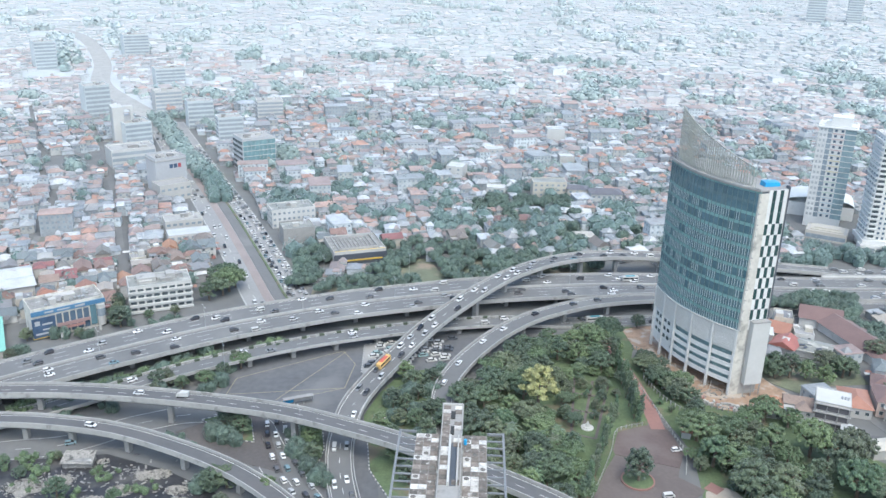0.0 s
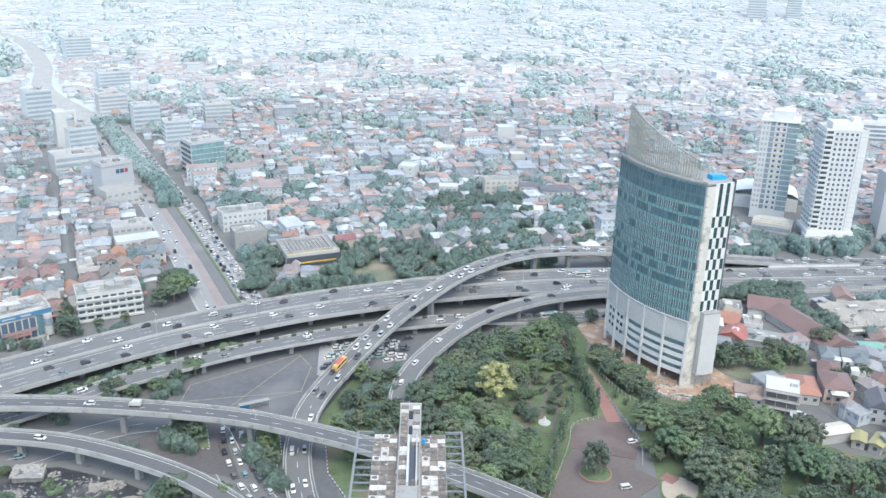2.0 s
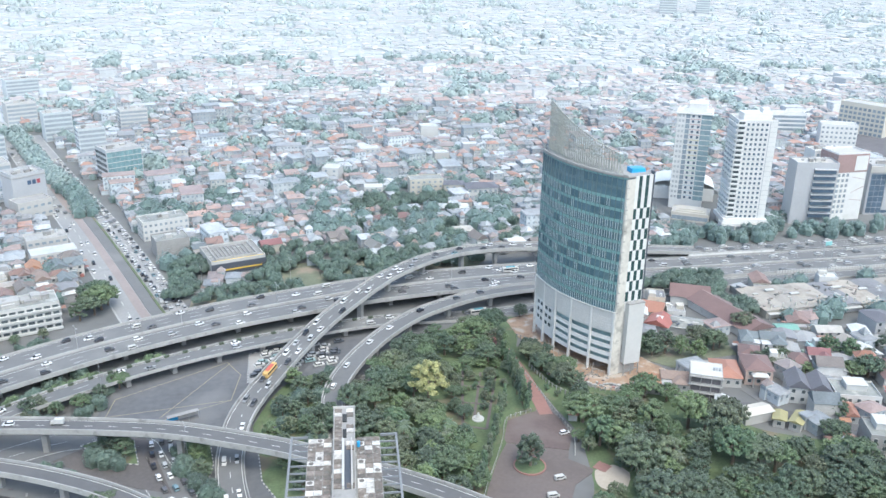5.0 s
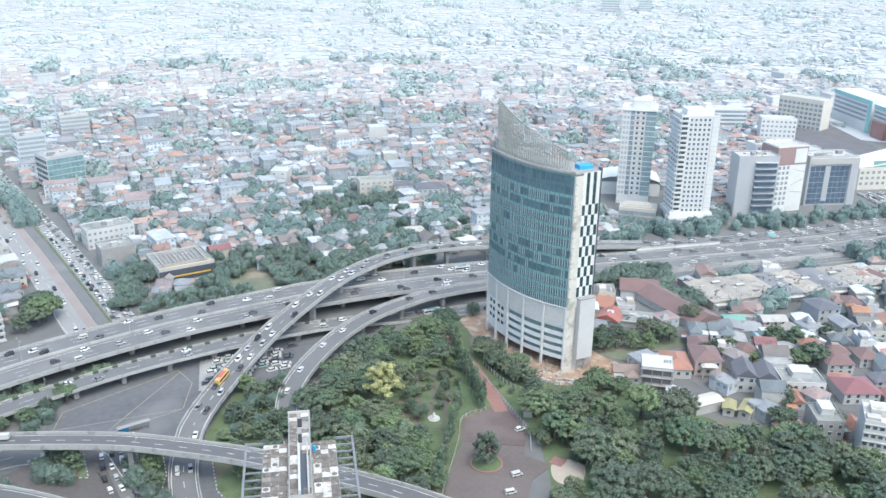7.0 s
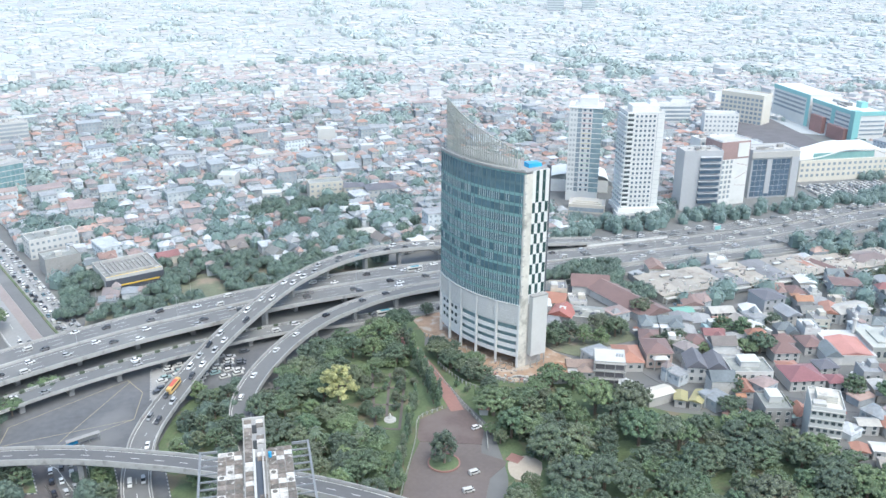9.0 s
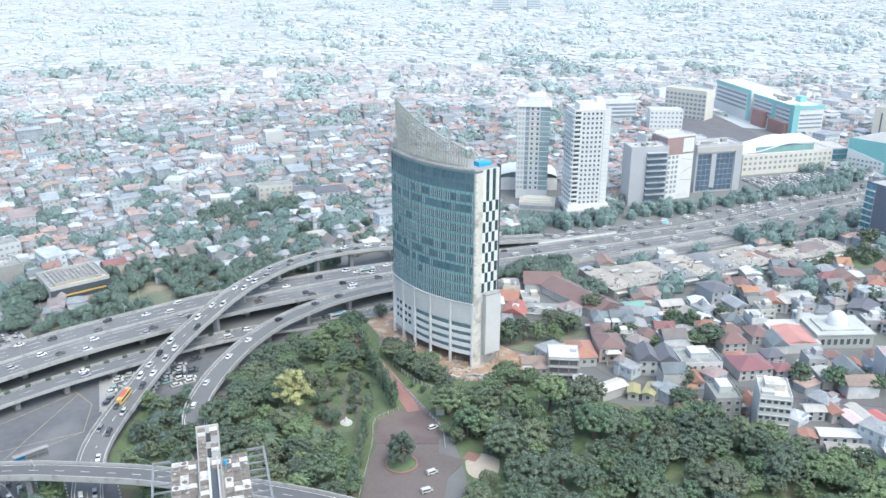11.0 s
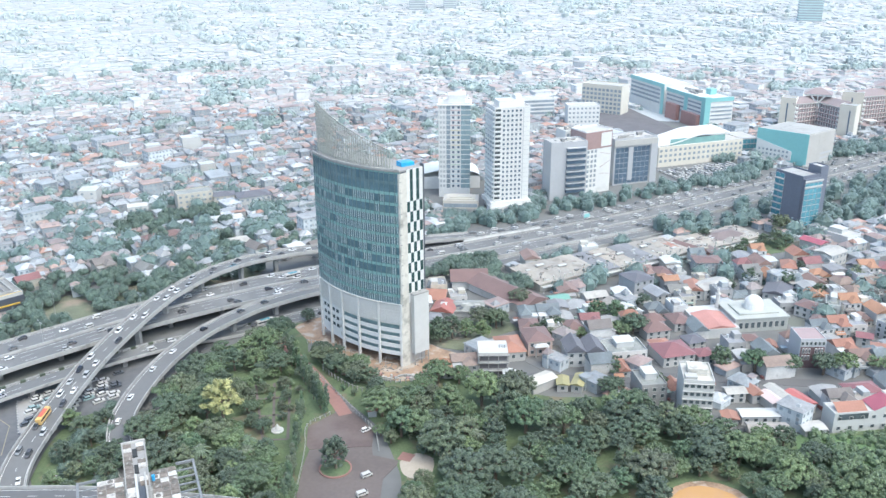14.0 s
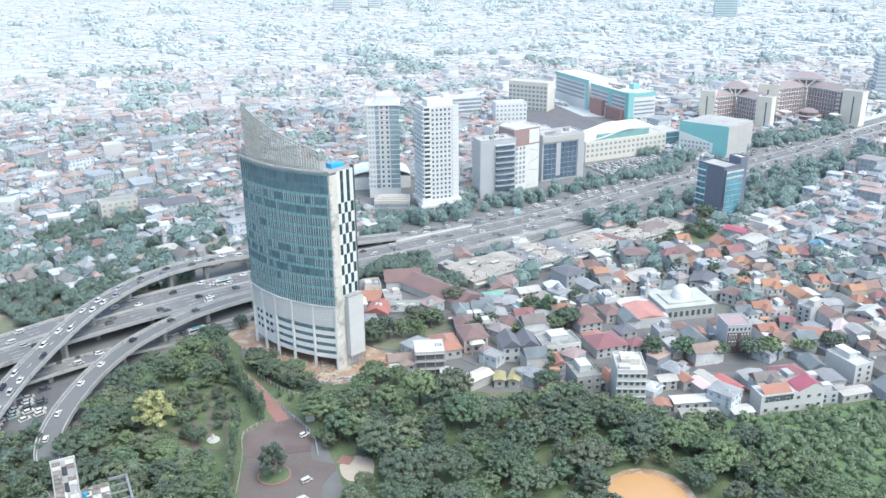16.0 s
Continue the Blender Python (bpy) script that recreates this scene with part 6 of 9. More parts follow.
for k in range(9):
    o = part("fallen_slab", Geo().box(-0.9, -0.4, 0, 0.9, 0.4, 0.14), RUBBLE, b)
    o.matrix_basis = pose(10.5 + (k % 3) * 1.3, 0.5 + (k // 3) * 1.5, 0.2 + 0.25 * (k % 2), 12 * (k % 3 - 1), 10, 37 * k)

def hero(label, L, ang, w, d, h, wall, roof, kind="hip", rh=2.4, cols=3, floors=2):
    top = thing("house", Matrix.Translation((*L, 0)) @ pose(0, 0, 0, 0, 0, ang), label, "house")
    RECTS.append((L[0] + 1, L[1] + 1, radians(ang), w - 2, d - 2))
    part("wall", Geo().box(0, 0, 0, w, d, h), wall, top)
    if kind == "flat":
        part("roof", Geo().box(0.2, 0.2, h, w - 0.2, d - 0.2, h + 0.1), roof, top)
        part("parapet", Geo().box(0, 0, h, w, 0.25, h + 0.8).box(0, d - 0.25, h, w, d, h + 0.8).box(0, 0.25, h, 0.25, d - 0.25, h + 0.8).box(w - 0.25, 0.25, h, w, d - 0.25, h + 0.8), wall, top)
        part("roof_room", Geo().box(w * 0.3, d * 0.4, h + 0.1, w * 0.75, d * 0.9, h + 2.4).box(w * 0.28, d * 0.38, h + 2.4, w * 0.77, d * 0.92, h + 2.6), WHITE, top)
    else:
        part("roof", Geo().hip(0, 0, w, d, h, rh, 0, 0.6, kind == "gable"), roof, top)
    windows(top, w, d, h, floors, cols, "front", 1.3, 1.4, 0.3, frame_mat=WHITE)
    return top


GREENSHEET = mat("green_sheet_roof", (0.17, 0.34, 0.28), 0.6, 0.15, 0.15, 1.2, 0.1)
REDSHEET = mat("red_sheet_roof", (0.4, 0.12, 0.11), 0.6, 0.15, 0.15, 1.2, 0.1)
BLUETILE = mat("blue_roof_tile", (0.12, 0.3, 0.42), 0.7, 0.15, 0.15, 1.6, 0.2)
MUSTARD = mat("mustard_sheet", (0.32, 0.29, 0.14), 0.7, 0.15)
DULLBROWN = mat("dull_brown_tile", (0.19, 0.15, 0.145), 0.85, 0.15, 0.15, 1.6, 0.3)
SLATE = mat("dark_slate_tile", (0.12, 0.12, 0.14), 0.8, 0.12, 0.15, 1.6, 0.3)
MAROON = mat("maroon_tile", (0.23, 0.1, 0.11), 0.8, 0.12, 0.15, 1.6, 0.3)
hero("single-storey house with an orange tile roof", (147, 277), -15, 10, 15, 4.2, OFFWHITE, ORANGETILE, "hip", 2.6, 3, 1)
h1 = hero("pink two-storey house with a red-brown roof and portico", (159.3, 277), -14, 10.2, 13, 6.6, mat("pink_render", (0.55, 0.43, 0.37), 0.85, 0.1), DARKTILE)
part("portico", Geo().box(2.6, -2.2, 0, 3.0, -1.8, 5).box(7.2, -2.2, 0, 7.6, -1.8, 5).hip(2.2, -2.6, 8, 0, 5, 1.2, 0, 0.3), OFFWHITE, h1)
h1 = hero("white gabled double house with dark slate roofs", (169, 262.5), -19, 7, 11, 6.6, WHITE, SLATE, "gable", 3.2, 2)
hero("white gabled double house with dark slate roofs", (176.4, 260), -19, 7, 11, 6.2, WHITE, SLATE, "gable", 3.0, 2)
hero("white flat-roofed house with a roof room", (184, 255.5), -14, 16, 12, 5.6, WHITE, ROOFDECK, "flat", 0, 5)
hero("grey concrete house with cluttered flat roof", (177, 224.5), -16, 9.5, 12, 8.6, CONCRETE, ROOFDECK, "flat", 0, 3, 3)
hero("small house with a red-brown roof by the ruin", (164.9, 293.7), -24, 7.7, 10.4, 4, OFFWHITE, DARKTILE, "hip", 2, 2, 2)
hero("low shed under a green sheet roof", (193.9, 315.7), -4, 8.7, 5.9, 3, OFFWHITE, GREENSHEET, "gable", 0.8, 2, 1)
hero("house with a grey-brown sheet gable", (208.4, 309.7), -8, 10.5, 7.0, 4, OFFWHITE, PALEROOF, "gable", 1.6, 3, 2)
hero("two-storey house with a grey sheet roof", (212.4, 295.8), -5, 6.2, 7.7, 4.6, OFFWHITE, ROOFGREY, "gable", 1.8, 1, 2)
hero("low house with an orange tile lean-to", (206.4, 303.5), -12, 5.8, 5.0, 3, OFFWHITE, ORANGETILE, "gable", 1.0, 1, 1)
hero("low flat house painted pale green", (197.9, 296.6), -10, 7.3, 6.9, 3, TEAL_PALE, TEAL_PALE, "flat", 0, 2, 1)
hero("house with a brown-red hipped tile roof", (181.3, 283.7), -14, 9.3, 10.6, 3.8, OFFWHITE, DARKTILE, "hip", 2.8, 2, 1)
hero("long house under a dull grey sheet roof", (217.5, 287.2), 5, 6.1, 10.0, 4, OFFWHITE, ROOFGREY, "gable", 1.2, 1, 2)
hero("cream house under a pale sheet roof", (228.4, 293.2), 2, 4.9, 8.9, 4, CREAM, PALEROOF, "gable", 1.4, 1, 2)
hero("tall grey house with a black tile roof", (237.1, 312.6), 3, 11.3, 12.3, 6.1, GREYWALL, SLATE, "hip", 1.6, 3, 2)
hero("two-storey house with a slate grey roof", (238.4, 297.2), 0, 7.1, 10.2, 4.6, OFFWHITE, ROOFGREY, "gable", 1.8, 2, 2)
hero("villa with a dark red hipped roof", (216.6, 275.9), -8, 9.2, 6.8, 4.6, OFFWHITE, DARKTILE, "hip", 2.6, 2, 2)
hero("villa with a brown-red hipped roof", (211.5, 267.8), -11, 10.4, 7.7, 4.6, OFFWHITE, DARKTILE, "hip", 2.8, 3, 2)
hero("house with a low orange roof", (206.0, 255.4), -12, 7.4, 6.6, 4.6, OFFWHITE, ORANGETILE, "hip", 1.4, 2, 2)
hero("house with a broad maroon tile roof", (203.5, 246.1), -10, 13.8, 12.9, 4.6, OFFWHITE, MAROON, "hip", 3.0, 4, 2)
hero("low house with a brown tile roof", (228.1, 270.8), -11, 8.1, 10.2, 4, OFFWHITE, DARKTILE, "hip", 2.4, 2, 2)
hero("low house with a dark brown roof", (221.7, 252.9), -6, 7.8, 7.3, 4, OFFWHITE, SLATE, "hip", 1.8, 2, 2)
hero("low house with a maroon roof", (217.8, 242.2), -12, 6.9, 6.4, 4, OFFWHITE, MAROON, "hip", 1.8, 2, 2)
hero("tall pale grey house with brown roof patches", (279.1, 319.3), -23, 13.1, 10.1, 6.8, GREYWALL, DARKTILE, "hip", 1.2, 4, 3)
hero("white two-storey house with an orange roof", (255.6, 297.6), -33, 7.5, 11.2, 4.6, WHITE, ORANGETILE, "gable", 1.8, 2, 2)
hero("long white two-storey house with balconies", (262.0, 292.3), 6, 17.3, 9.6, 5.3, WHITE, PALEROOF, "gable", 1.4, 4, 2)
hero("house with a brown hipped roof", (256.8, 320.0), -12, 7.1, 9.9, 4, OFFWHITE, DARKTILE, "hip", 2, 2, 2)
hero("small white flat-roofed house", (263.7, 315.8), -12, 5.5, 6.3, 4.6, WHITE, ROOFDECK, "flat", 0, 1, 2)
hero("white house with a dark slate sheet roof", (287.8, 282.5), -53, 11.2, 13.3, 3.8, WHITE, SLATE, "gable", 1.8, 3, 1)
hero("white two-storey villa with brown roof", (288.4, 263.2), -72, 9.7, 8.8, 5.3, WHITE, DARKTILE, "hip", 1.6, 3, 2)
hero("white garage house with a red-brown roof", (283.2, 249.6), -61, 5.3, 7.5, 4, WHITE, DARKTILE, "hip", 1.8, 1, 2)
hero("tall white flat-roofed house", (296.9, 253.9), -46, 5.9, 11.8, 6.8, WHITE, ROOFDECK, "flat", 0, 1, 3)
hero("house with a bright orange hipped roof", (319.0, 302.6), -40, 6.9, 11.0, 3.8, OFFWHITE, ORANGETILE, "hip", 2.4, 2, 1)
hero("house with a red-brown hipped roof", (328.2, 277.6), -42, 7.4, 8.8, 3.8, OFFWHITE, DARKTILE, "hip", 2.0, 2, 1)
hero("white three-storey house with balconies", (346.9, 288.8), -68, 5.4, 10.0, 6.1, WHITE, SLATE, "gable", 1.4, 1, 2)
hero("house with a wide brown hipped roof", (349.5, 272.0), -58, 10.2, 11.2, 3.8, OFFWHITE, DARKTILE, "hip", 1.8, 3, 1)
hero("house with a maroon hipped roof", (362.8, 282.2), -53, 6.9, 10.6, 3.8, OFFWHITE, MAROON, "hip", 1.8, 2, 1)
hero("house with a bright blue tile roof", (376.7, 283.1), -35, 6.7, 11.1, 3.8, OFFWHITE, BLUETILE, "hip", 2.6, 2, 1)
hero("cream house with a black hipped roof", (390.2, 265.2), -52, 6.7, 13.3, 4.6, CREAM, SLATE, "hip", 2.2, 2, 2)
hero("cream house with a dark hipped roof", (371.8, 256.7), -58, 7.6, 13.0, 4.6, CREAM, SLATE, "hip", 2.2, 2, 2)
hero("grey flat-roofed block with blank walls", (303.8, 232.7), -86, 6.4, 10.5, 6.8, GREYWALL, ROOFDECK, "flat", 0, 2, 3)
hero("low house under a white sheet roof", (323.9, 249.9), -104, 8.2, 6.2, 3.8, OFFWHITE, WHITE, "gable", 0.6, 2, 1)
hero("long low house with an orange tile roof", (284.4, 217.4), -46, 13.7, 8.6, 4, OFFWHITE, ORANGETILE, "hip", 2.0, 4, 2)
hero("low house with a faded maroon roof", (289.2, 229.3), -47, 5.7, 5.5, 4, OFFWHITE, MAROON, "gable", 1.4, 1, 2)
hero("pale grey house with a grey gabled roof", (322.8, 218.4), -79, 8.8, 10.2, 5.3, GREYWALL, ROOFGREY, "gable", 2.0, 2, 2)
hero("house with a dull red gabled roof", (313.5, 214.1), -60, 7.9, 7.1, 3.8, OFFWHITE, DARKTILE, "gable", 1.6, 2, 1)
hero("white two-storey villa with brown roof", (241.7, 247.0), -19, 9.4, 5.5, 3.8, WHITE, DARKTILE, "hip", 1.6, 2, 1)
hero("small low house with an orange roof", (250.0, 239.1), -31, 4.0, 5.5, 3, OFFWHITE, ORANGETILE, "gable", 1.2, 1, 1)
hero("house with a grey-brown gabled roof", (300.1, 211.2), -55, 5.1, 11.5, 3.8, OFFWHITE, HAZEBROWN, "gable", 2.0, 1, 1)
hero("white house with a maroon hipped roof", (248.2, 194.7), -15, 12.3, 7.5, 4.6, WHITE, MAROON, "hip", 1.8, 3, 2)
hero("tall white flat-roofed house with blank walls", (274.5, 181.3), -6, 9.0, 14.5, 7.6, WHITE, OFFWHITE, "flat", 0, 2, 3)
hero("low workshop under a worn grey sheet roof", (259.5, 174.1), -14, 11.4, 5.0, 3.5, OFFWHITE, PALEROOF, "gable", 0.8, 3, 1)
hero("low grey house beside the scrub field", (252.0, 178.2), -21, 7.0, 5.0, 4, GREYWALL, ROOFGREY, "flat", 0, 2, 2)
hero("white low annex with sheet roof", (216.4, 185.0), -16, 7.5, 5.0, 3, OFFWHITE, OFFWHITE, "gable", 0.5, 2, 1)
hero("narrow workshop with a long dull roof", (223.5, 198.2), -4, 4.0, 15.0, 4, OFFWHITE, PALEROOF, "gable", 0.8, 1, 2)
hero("narrow house with a long red sheet roof", (228.4, 196.0), 0, 4.0, 10.8, 4, OFFWHITE, REDSHEET, "gable", 0.8, 1, 2)
hero("long low hall with a white sheet roof", (202.4, 200.2), -23, 12.9, 5.0, 3.6, WHITE, WHITE, "gable", 0.6, 4, 1)
hero("house with an orange gabled roof", (215.9, 209.8), -9, 4.6, 5.9, 3.8, OFFWHITE, ORANGETILE, "gable", 1.6, 1, 1)
hero("house with a faded purple-brown roof", (218.3, 202.5), -5, 4.9, 7.7, 3.8, OFFWHITE, HAZEBROWN, "gable", 1.2, 1, 1)
hero("low house with a dull tin roof", (207.9, 214.0), -18, 6.9, 5.0, 4, OFFWHITE, PALEROOF, "gable", 1.2, 2, 2)
hero("low shed with an orange tile roof", (196.2, 202.3), -27, 4.9, 5.0, 3, OFFWHITE, ORANGETILE, "gable", 0.8, 1, 1)
hero("low houses under worn grey sheet roofs", (198.9, 192.3), -26, 13.2, 5.7, 3, OFFWHITE, ROOFGREY, "gable", 1.0, 4, 1)
hero("long hall with a dull brown hipped roof", (313.1, 344.8), 1, 25.4, 16.2, 4, CREAM, DULLBROWN, "hip", 2.2, 4, 1)
hero("narrow house with a dark red tile roof", (294.9, 337.6), 16, 6.8, 17.1, 4, OFFWHITE, DARKTILE, "gable", 1.6, 2, 1)
hero("small brick house with a brown roof", (299.5, 330.2), -11, 6.4, 11.0, 4, BRICKRED, DULLBROWN, "gable", 1.4, 2, 1)
hero("shop house with a bright crimson sheet roof", (359.6, 317.1), 13, 7.5, 12.1, 5, OFFWHITE, CRIMSON, "gable", 1.2, 2, 2)
hero("white flat-roofed shop block", (375.8, 314.3), 12, 13.1, 14.9, 7, WHITE, OFFWHITE, "flat", 0, 4, 2)
hero("white house with a pale brown sheet roof", (347.4, 298.2), 11, 13.7, 10.2, 7, WHITE, PALEROOF, "gable", 1.2, 4, 2)
hero("low house under pale zinc sheets", (313.9, 311.7), -6, 9.6, 8.1, 4, OFFWHITE, ZINC, "gable", 0.8, 2, 1)
hero("shop house under a pale zinc roof", (376.2, 310.6), -4, 9.4, 7.9, 5, OFFWHITE, ZINC, "gable", 0.8, 2, 2)
hero("open shed under a cream sheet roof", (144.5, 254.4), -78, 6.0, 11.5, 4, OFFWHITE, CREAM, "gable", 0.9, 1, 1)
hero("shed under a mustard green sheet roof", (160.0, 244.8), -45, 4.0, 8.8, 3.4, OFFWHITE, MUSTARD, "gable", 0.9, 1, 1)
hero("small shed under a mustard green sheet roof", (155.3, 247.2), -30, 4.0, 6.5, 3.2, OFFWHITE, MUSTARD, "gable", 0.7, 1, 1)
hero("shed under a grey zinc sheet roof", (138.1, 257.3), -26, 4.1, 8.3, 3.6, OFFWHITE, ZINC, "gable", 0.8, 1, 1)

# taller white blocks standing out of the low city beyond the toll road
for lab, L, ang, w, d, h, wall, roof, rh, fl, cols in (
        ("narrow white three-storey house with a flat roof", (-0.1, 574.5), -18, 11.5, 12, 9.5, WHITE, ZINC, 0, 3, 2), ("long beige three-storey apartment block with balconies", (56.5, 539.6), 4, 22, 11, 9.5, CREAM, ROOFDECK, 0, 3, 6),
        ("white two-storey villa with a grey hipped roof", (92.1, 525.9), 2, 20, 13, 7, WHITE, SLATE, 2.4, 2, 6), ("pale beige villa with grey roof", (78.4, 537.5), -6, 13, 10, 6.5, CREAM, SLATE, 1.8, 2, 3),
        ("low hall under a broad white sheet roof", (70.7, 497.8), -4, 17, 9, 3.6, OFFWHITE, WHITE, 0.8, 1, 3), ("white flat-roofed house beside the grove", (26.4, 536.5), -2, 12, 9, 6, WHITE, WHITE, 0, 2, 3),
        ("plain pale grey box house", (82.3, 614.3), 3, 11, 10, 8, OFFWHITE, ZINC, 0, 0, 0), ("white box house with red band", (53.8, 691.3), 7, 11.5, 10, 7.5, WHITE, ZINC, 0, 0, 0),
        ("white windowless box house", (81.4, 694.8), 3, 14.5, 12, 10, WHITE, ZINC, 0, 0, 0), ("long low house with a brown tile roof", (29.5, 478.1), 14, 23, 8, 3.4, OFFWHITE, DARKTILE, 2.2, 0, 0),
        ("low house with a pale tile roof", (67.3, 453), 8, 17, 9, 3.4, OFFWHITE, PALEROOF, 2, 0, 0), ("grey slab house with white stair", (106.9, 635.7), 3, 12, 9, 9, GREYWALL, WHITE, 0, 0, 0), ("white terrace of upper rooms", (29, 637.1), 9, 15, 9, 6.5, WHITE, ZINC, 0, 2, 4)):
    b = shell("city_house", lab, "house", L, ang, w, d, h, wall, ROOFDECK if rh else roof, 0 if rh else 0.6)
    if rh:
        part("pitched_roof", Geo().hip(0, 0, w, d, h + 0.13, rh, 0, 0.7), roof, b)
    if fl:
        windows(b, w, d, h, fl, cols, "front", 1.5, 1.3)

# ---- ordinary houses, built once and repeated ----
HOUSES = []


def house_proto(kind, w, d, h, m):
    labels = {"hip": "small house with a hipped tile roof", "gable": "house with a gabled roof", "two": "two-storey house with a tile roof and balcony",
              "flat": "flat-roofed rendered house with a water tank", "zinc": "low house under a sheet-metal roof"}
    top = thing("house", m, labels[kind], "house", "neighbourhood houses")
    wall = Geo().box(0, 0, 0, w, d, h) if kind not in ("hip", "two") else Geo().box(0, d * 0.38, 0, w, d, h).box(w * 0.42, 0, 0, w, d * 0.38, h).box(0, 0, 0, w * 0.42, d * 0.38, h - 0.9)
    if kind in ("gable", "zinc"):
        rh = 1.0 if kind == "zinc" else 2.6
        if w >= d:
            wall.add([(0, 0, h), (0, d, h), (0, d / 2, h + rh * 0.85), (w, 0, h), (w, d, h), (w, d / 2, h + rh * 0.85)], [(0, 2, 1), (3, 4, 5)])
        else:
            wall.add([(0, 0, h), (w, 0, h), (w / 2, 0, h + rh * 0.85), (0, d, h), (w, d, h), (w / 2, d, h + rh * 0.85)], [(0, 1, 2), (3, 5, 4)])
        part("roof", Geo().hip(0, 0, w, d, h, rh, 0, 0.5, True), ROOFGREY if kind == "zinc" else ROOFTILE, top)
        wall.box(w * 0.1, -2.0, 0, w * 0.7, 0, h * 0.72)
        part("annex_roof", Geo().add([(0, -2.5, h * 0.72), (w * 0.8, -2.5, h * 0.72), (w * 0.8, 0, h * 0.72 + 0.7), (0, 0, h * 0.72 + 0.7), (0, -2.5, h * 0.72 - 0.15), (w * 0.8, -2.5, h * 0.72 - 0.15)], [(0, 1, 2, 3), (4, 5, 1, 0)]), ROOFGREY, top)
    elif kind == "flat":
        for x0, y0, x1, y1 in ((0, 0, w, 0.2), (0, d - 0.2, w, d), (0, 0.2, 0.2, d - 0.2), (w - 0.2, 0.2, w, d - 0.2)):
            wall.box(x0, y0, h, x1, y1, h + 0.8)
        part("roof", Geo().box(0.2, 0.2, h, w - 0.2, d - 0.2, h + 0.1), ROOFGREY, top)
        part("stair_room", Geo().box(w * 0.55, d * 0.5, h, w - 0.4, d - 0.4, h + 2.3), HOUSEWALL, top)
        part("water_tank", Geo().cyl(w * 0.25, d * 0.7, h + 0.1, h + 1.6, 0.6, 0.6, 8), ZINC, top)
    else:
        part("roof", Geo().hip(0, d * 0.38, w, d, h, 2.2, 0, 0.5, kind == "two").hip(w * 0.42, 0, w, d * 0.72, h - 0.25, 1.9, 0, 0.5, kind == "hip"), ROOFTILE, top)
        part("flat_roof", Geo().box(-0.2, -0.2, h - 0.9, w * 0.42, d * 0.38, h - 0.7), ROOFGREY, top)
        part("porch_roof", Geo().add([(0.5, -2.2, h * 0.55), (w * 0.6, -2.2, h * 0.55), (w * 0.6, 0, h * 0.55 + 0.8), (0.5, 0, h * 0.55 + 0.8), (0.5, -2.2, h * 0.55 - 0.15), (w * 0.6, -2.2, h * 0.55 - 0.15)], [(0, 1, 2, 3), (4, 5, 1, 0)]), ROOFTILE, top)
    part("wall", wall, HOUSEWALL, top)
    floors = 2 if h > 5 else 1
    windows(top, w, d, h, floors, 2 if w < 9 else 3, "front", 1.2, 1.2, 0.3)
    if kind == "two":
        part("balcony", Geo().box(0.6, -1.3, h * 0.5, w * 0.55, 0, h * 0.5 + 0.15).box(0.6, -1.3, h * 0.5 + 0.15, w * 0.55, -1.2, h * 0.5 + 1.0), WHITE, top)
    HOUSES.append((top, w, d))
    return top


def inside(poly, x, y):
    """Whether points lie in a polygon (arrays)."""
    res = np.zeros(np.shape(x), bool)
    n = len(poly)
    for i in range(n):
        (x0, y0), (x1, y1) = poly[i], poly[(i + 1) % n]
        c = ((y0 > y) != (y1 > y)) & (x < (x1 - x0) * (y - y0) / ((y1 - y0) or 1e-9) + x0)
        res ^= c
    return res


ROADS = [(TOLL, 17), ([p for p in TOLL if p.x < 110], 27), (FRONTAGE, 7), (FAR_FRONTAGE, 8), (RAMP_C, 7), (RAMP_D, 7), (AVENUE, 19), (FAR_AVENUE, 13), (FLY_A, 6), (FLY_B, 6)]
STREETS = [spline(p, 12) for p in ([(-150, 380, 0.05), (-172, 430, 0.05), (-200, 500, 0.05), (-240, 590, 0.05), (-300, 720, 0.05), (-380, 900, 0.05)],
                                   [(-215, 420, 0.05), (-240, 500, 0.05), (-290, 600, 0.05), (-380, 780, 0.05)],
                                   [(155, 292, 0.05), (158, 272, 0.05), (164, 255, 0.05)], [(132, 262, 0.05), (154, 261, 0.05), (177, 246, 0.05), (200, 240, 0.05), (218, 230, 0.05), (231, 222.5, 0.05), (257, 207.5, 0.05), (290, 193, 0.05), (350, 170, 0.05)],
                                   [(222, 290, 0.05), (214, 262, 0.05), (207, 237, 0.05)], [(180, 322, 0.05), (230, 322, 0.05), (290, 318, 0.05), (350, 322, 0.05)],
                                   [(288, 318, 0.05), (280, 270, 0.05), (268, 215, 0.05)], [(-40, 430, 0.05), (20, 455, 0.05), (90, 470, 0.05), (180, 462, 0.05)])]
for k, st in enumerate(STREETS):
    solid("street_%d" % (k + 1), sweep(Geo(), st, *((-2.9, 2.9) if k == 3 else (-1.7, 1.7)), -0.04, 0.06), ASPHALT_DARK if k == 3 else ASPHALT_PALE, "narrow asphalt street between houses", "road", "structure")
PARK_A = [(-78, 404), (-74, 432), (-57, 430), (-60, 406), (-62, 384), (-72, 380)]
PARK_B = [(-29, 412), (-36, 437), (-14, 446), (14, 440), (30, 432), (-20, 420)]
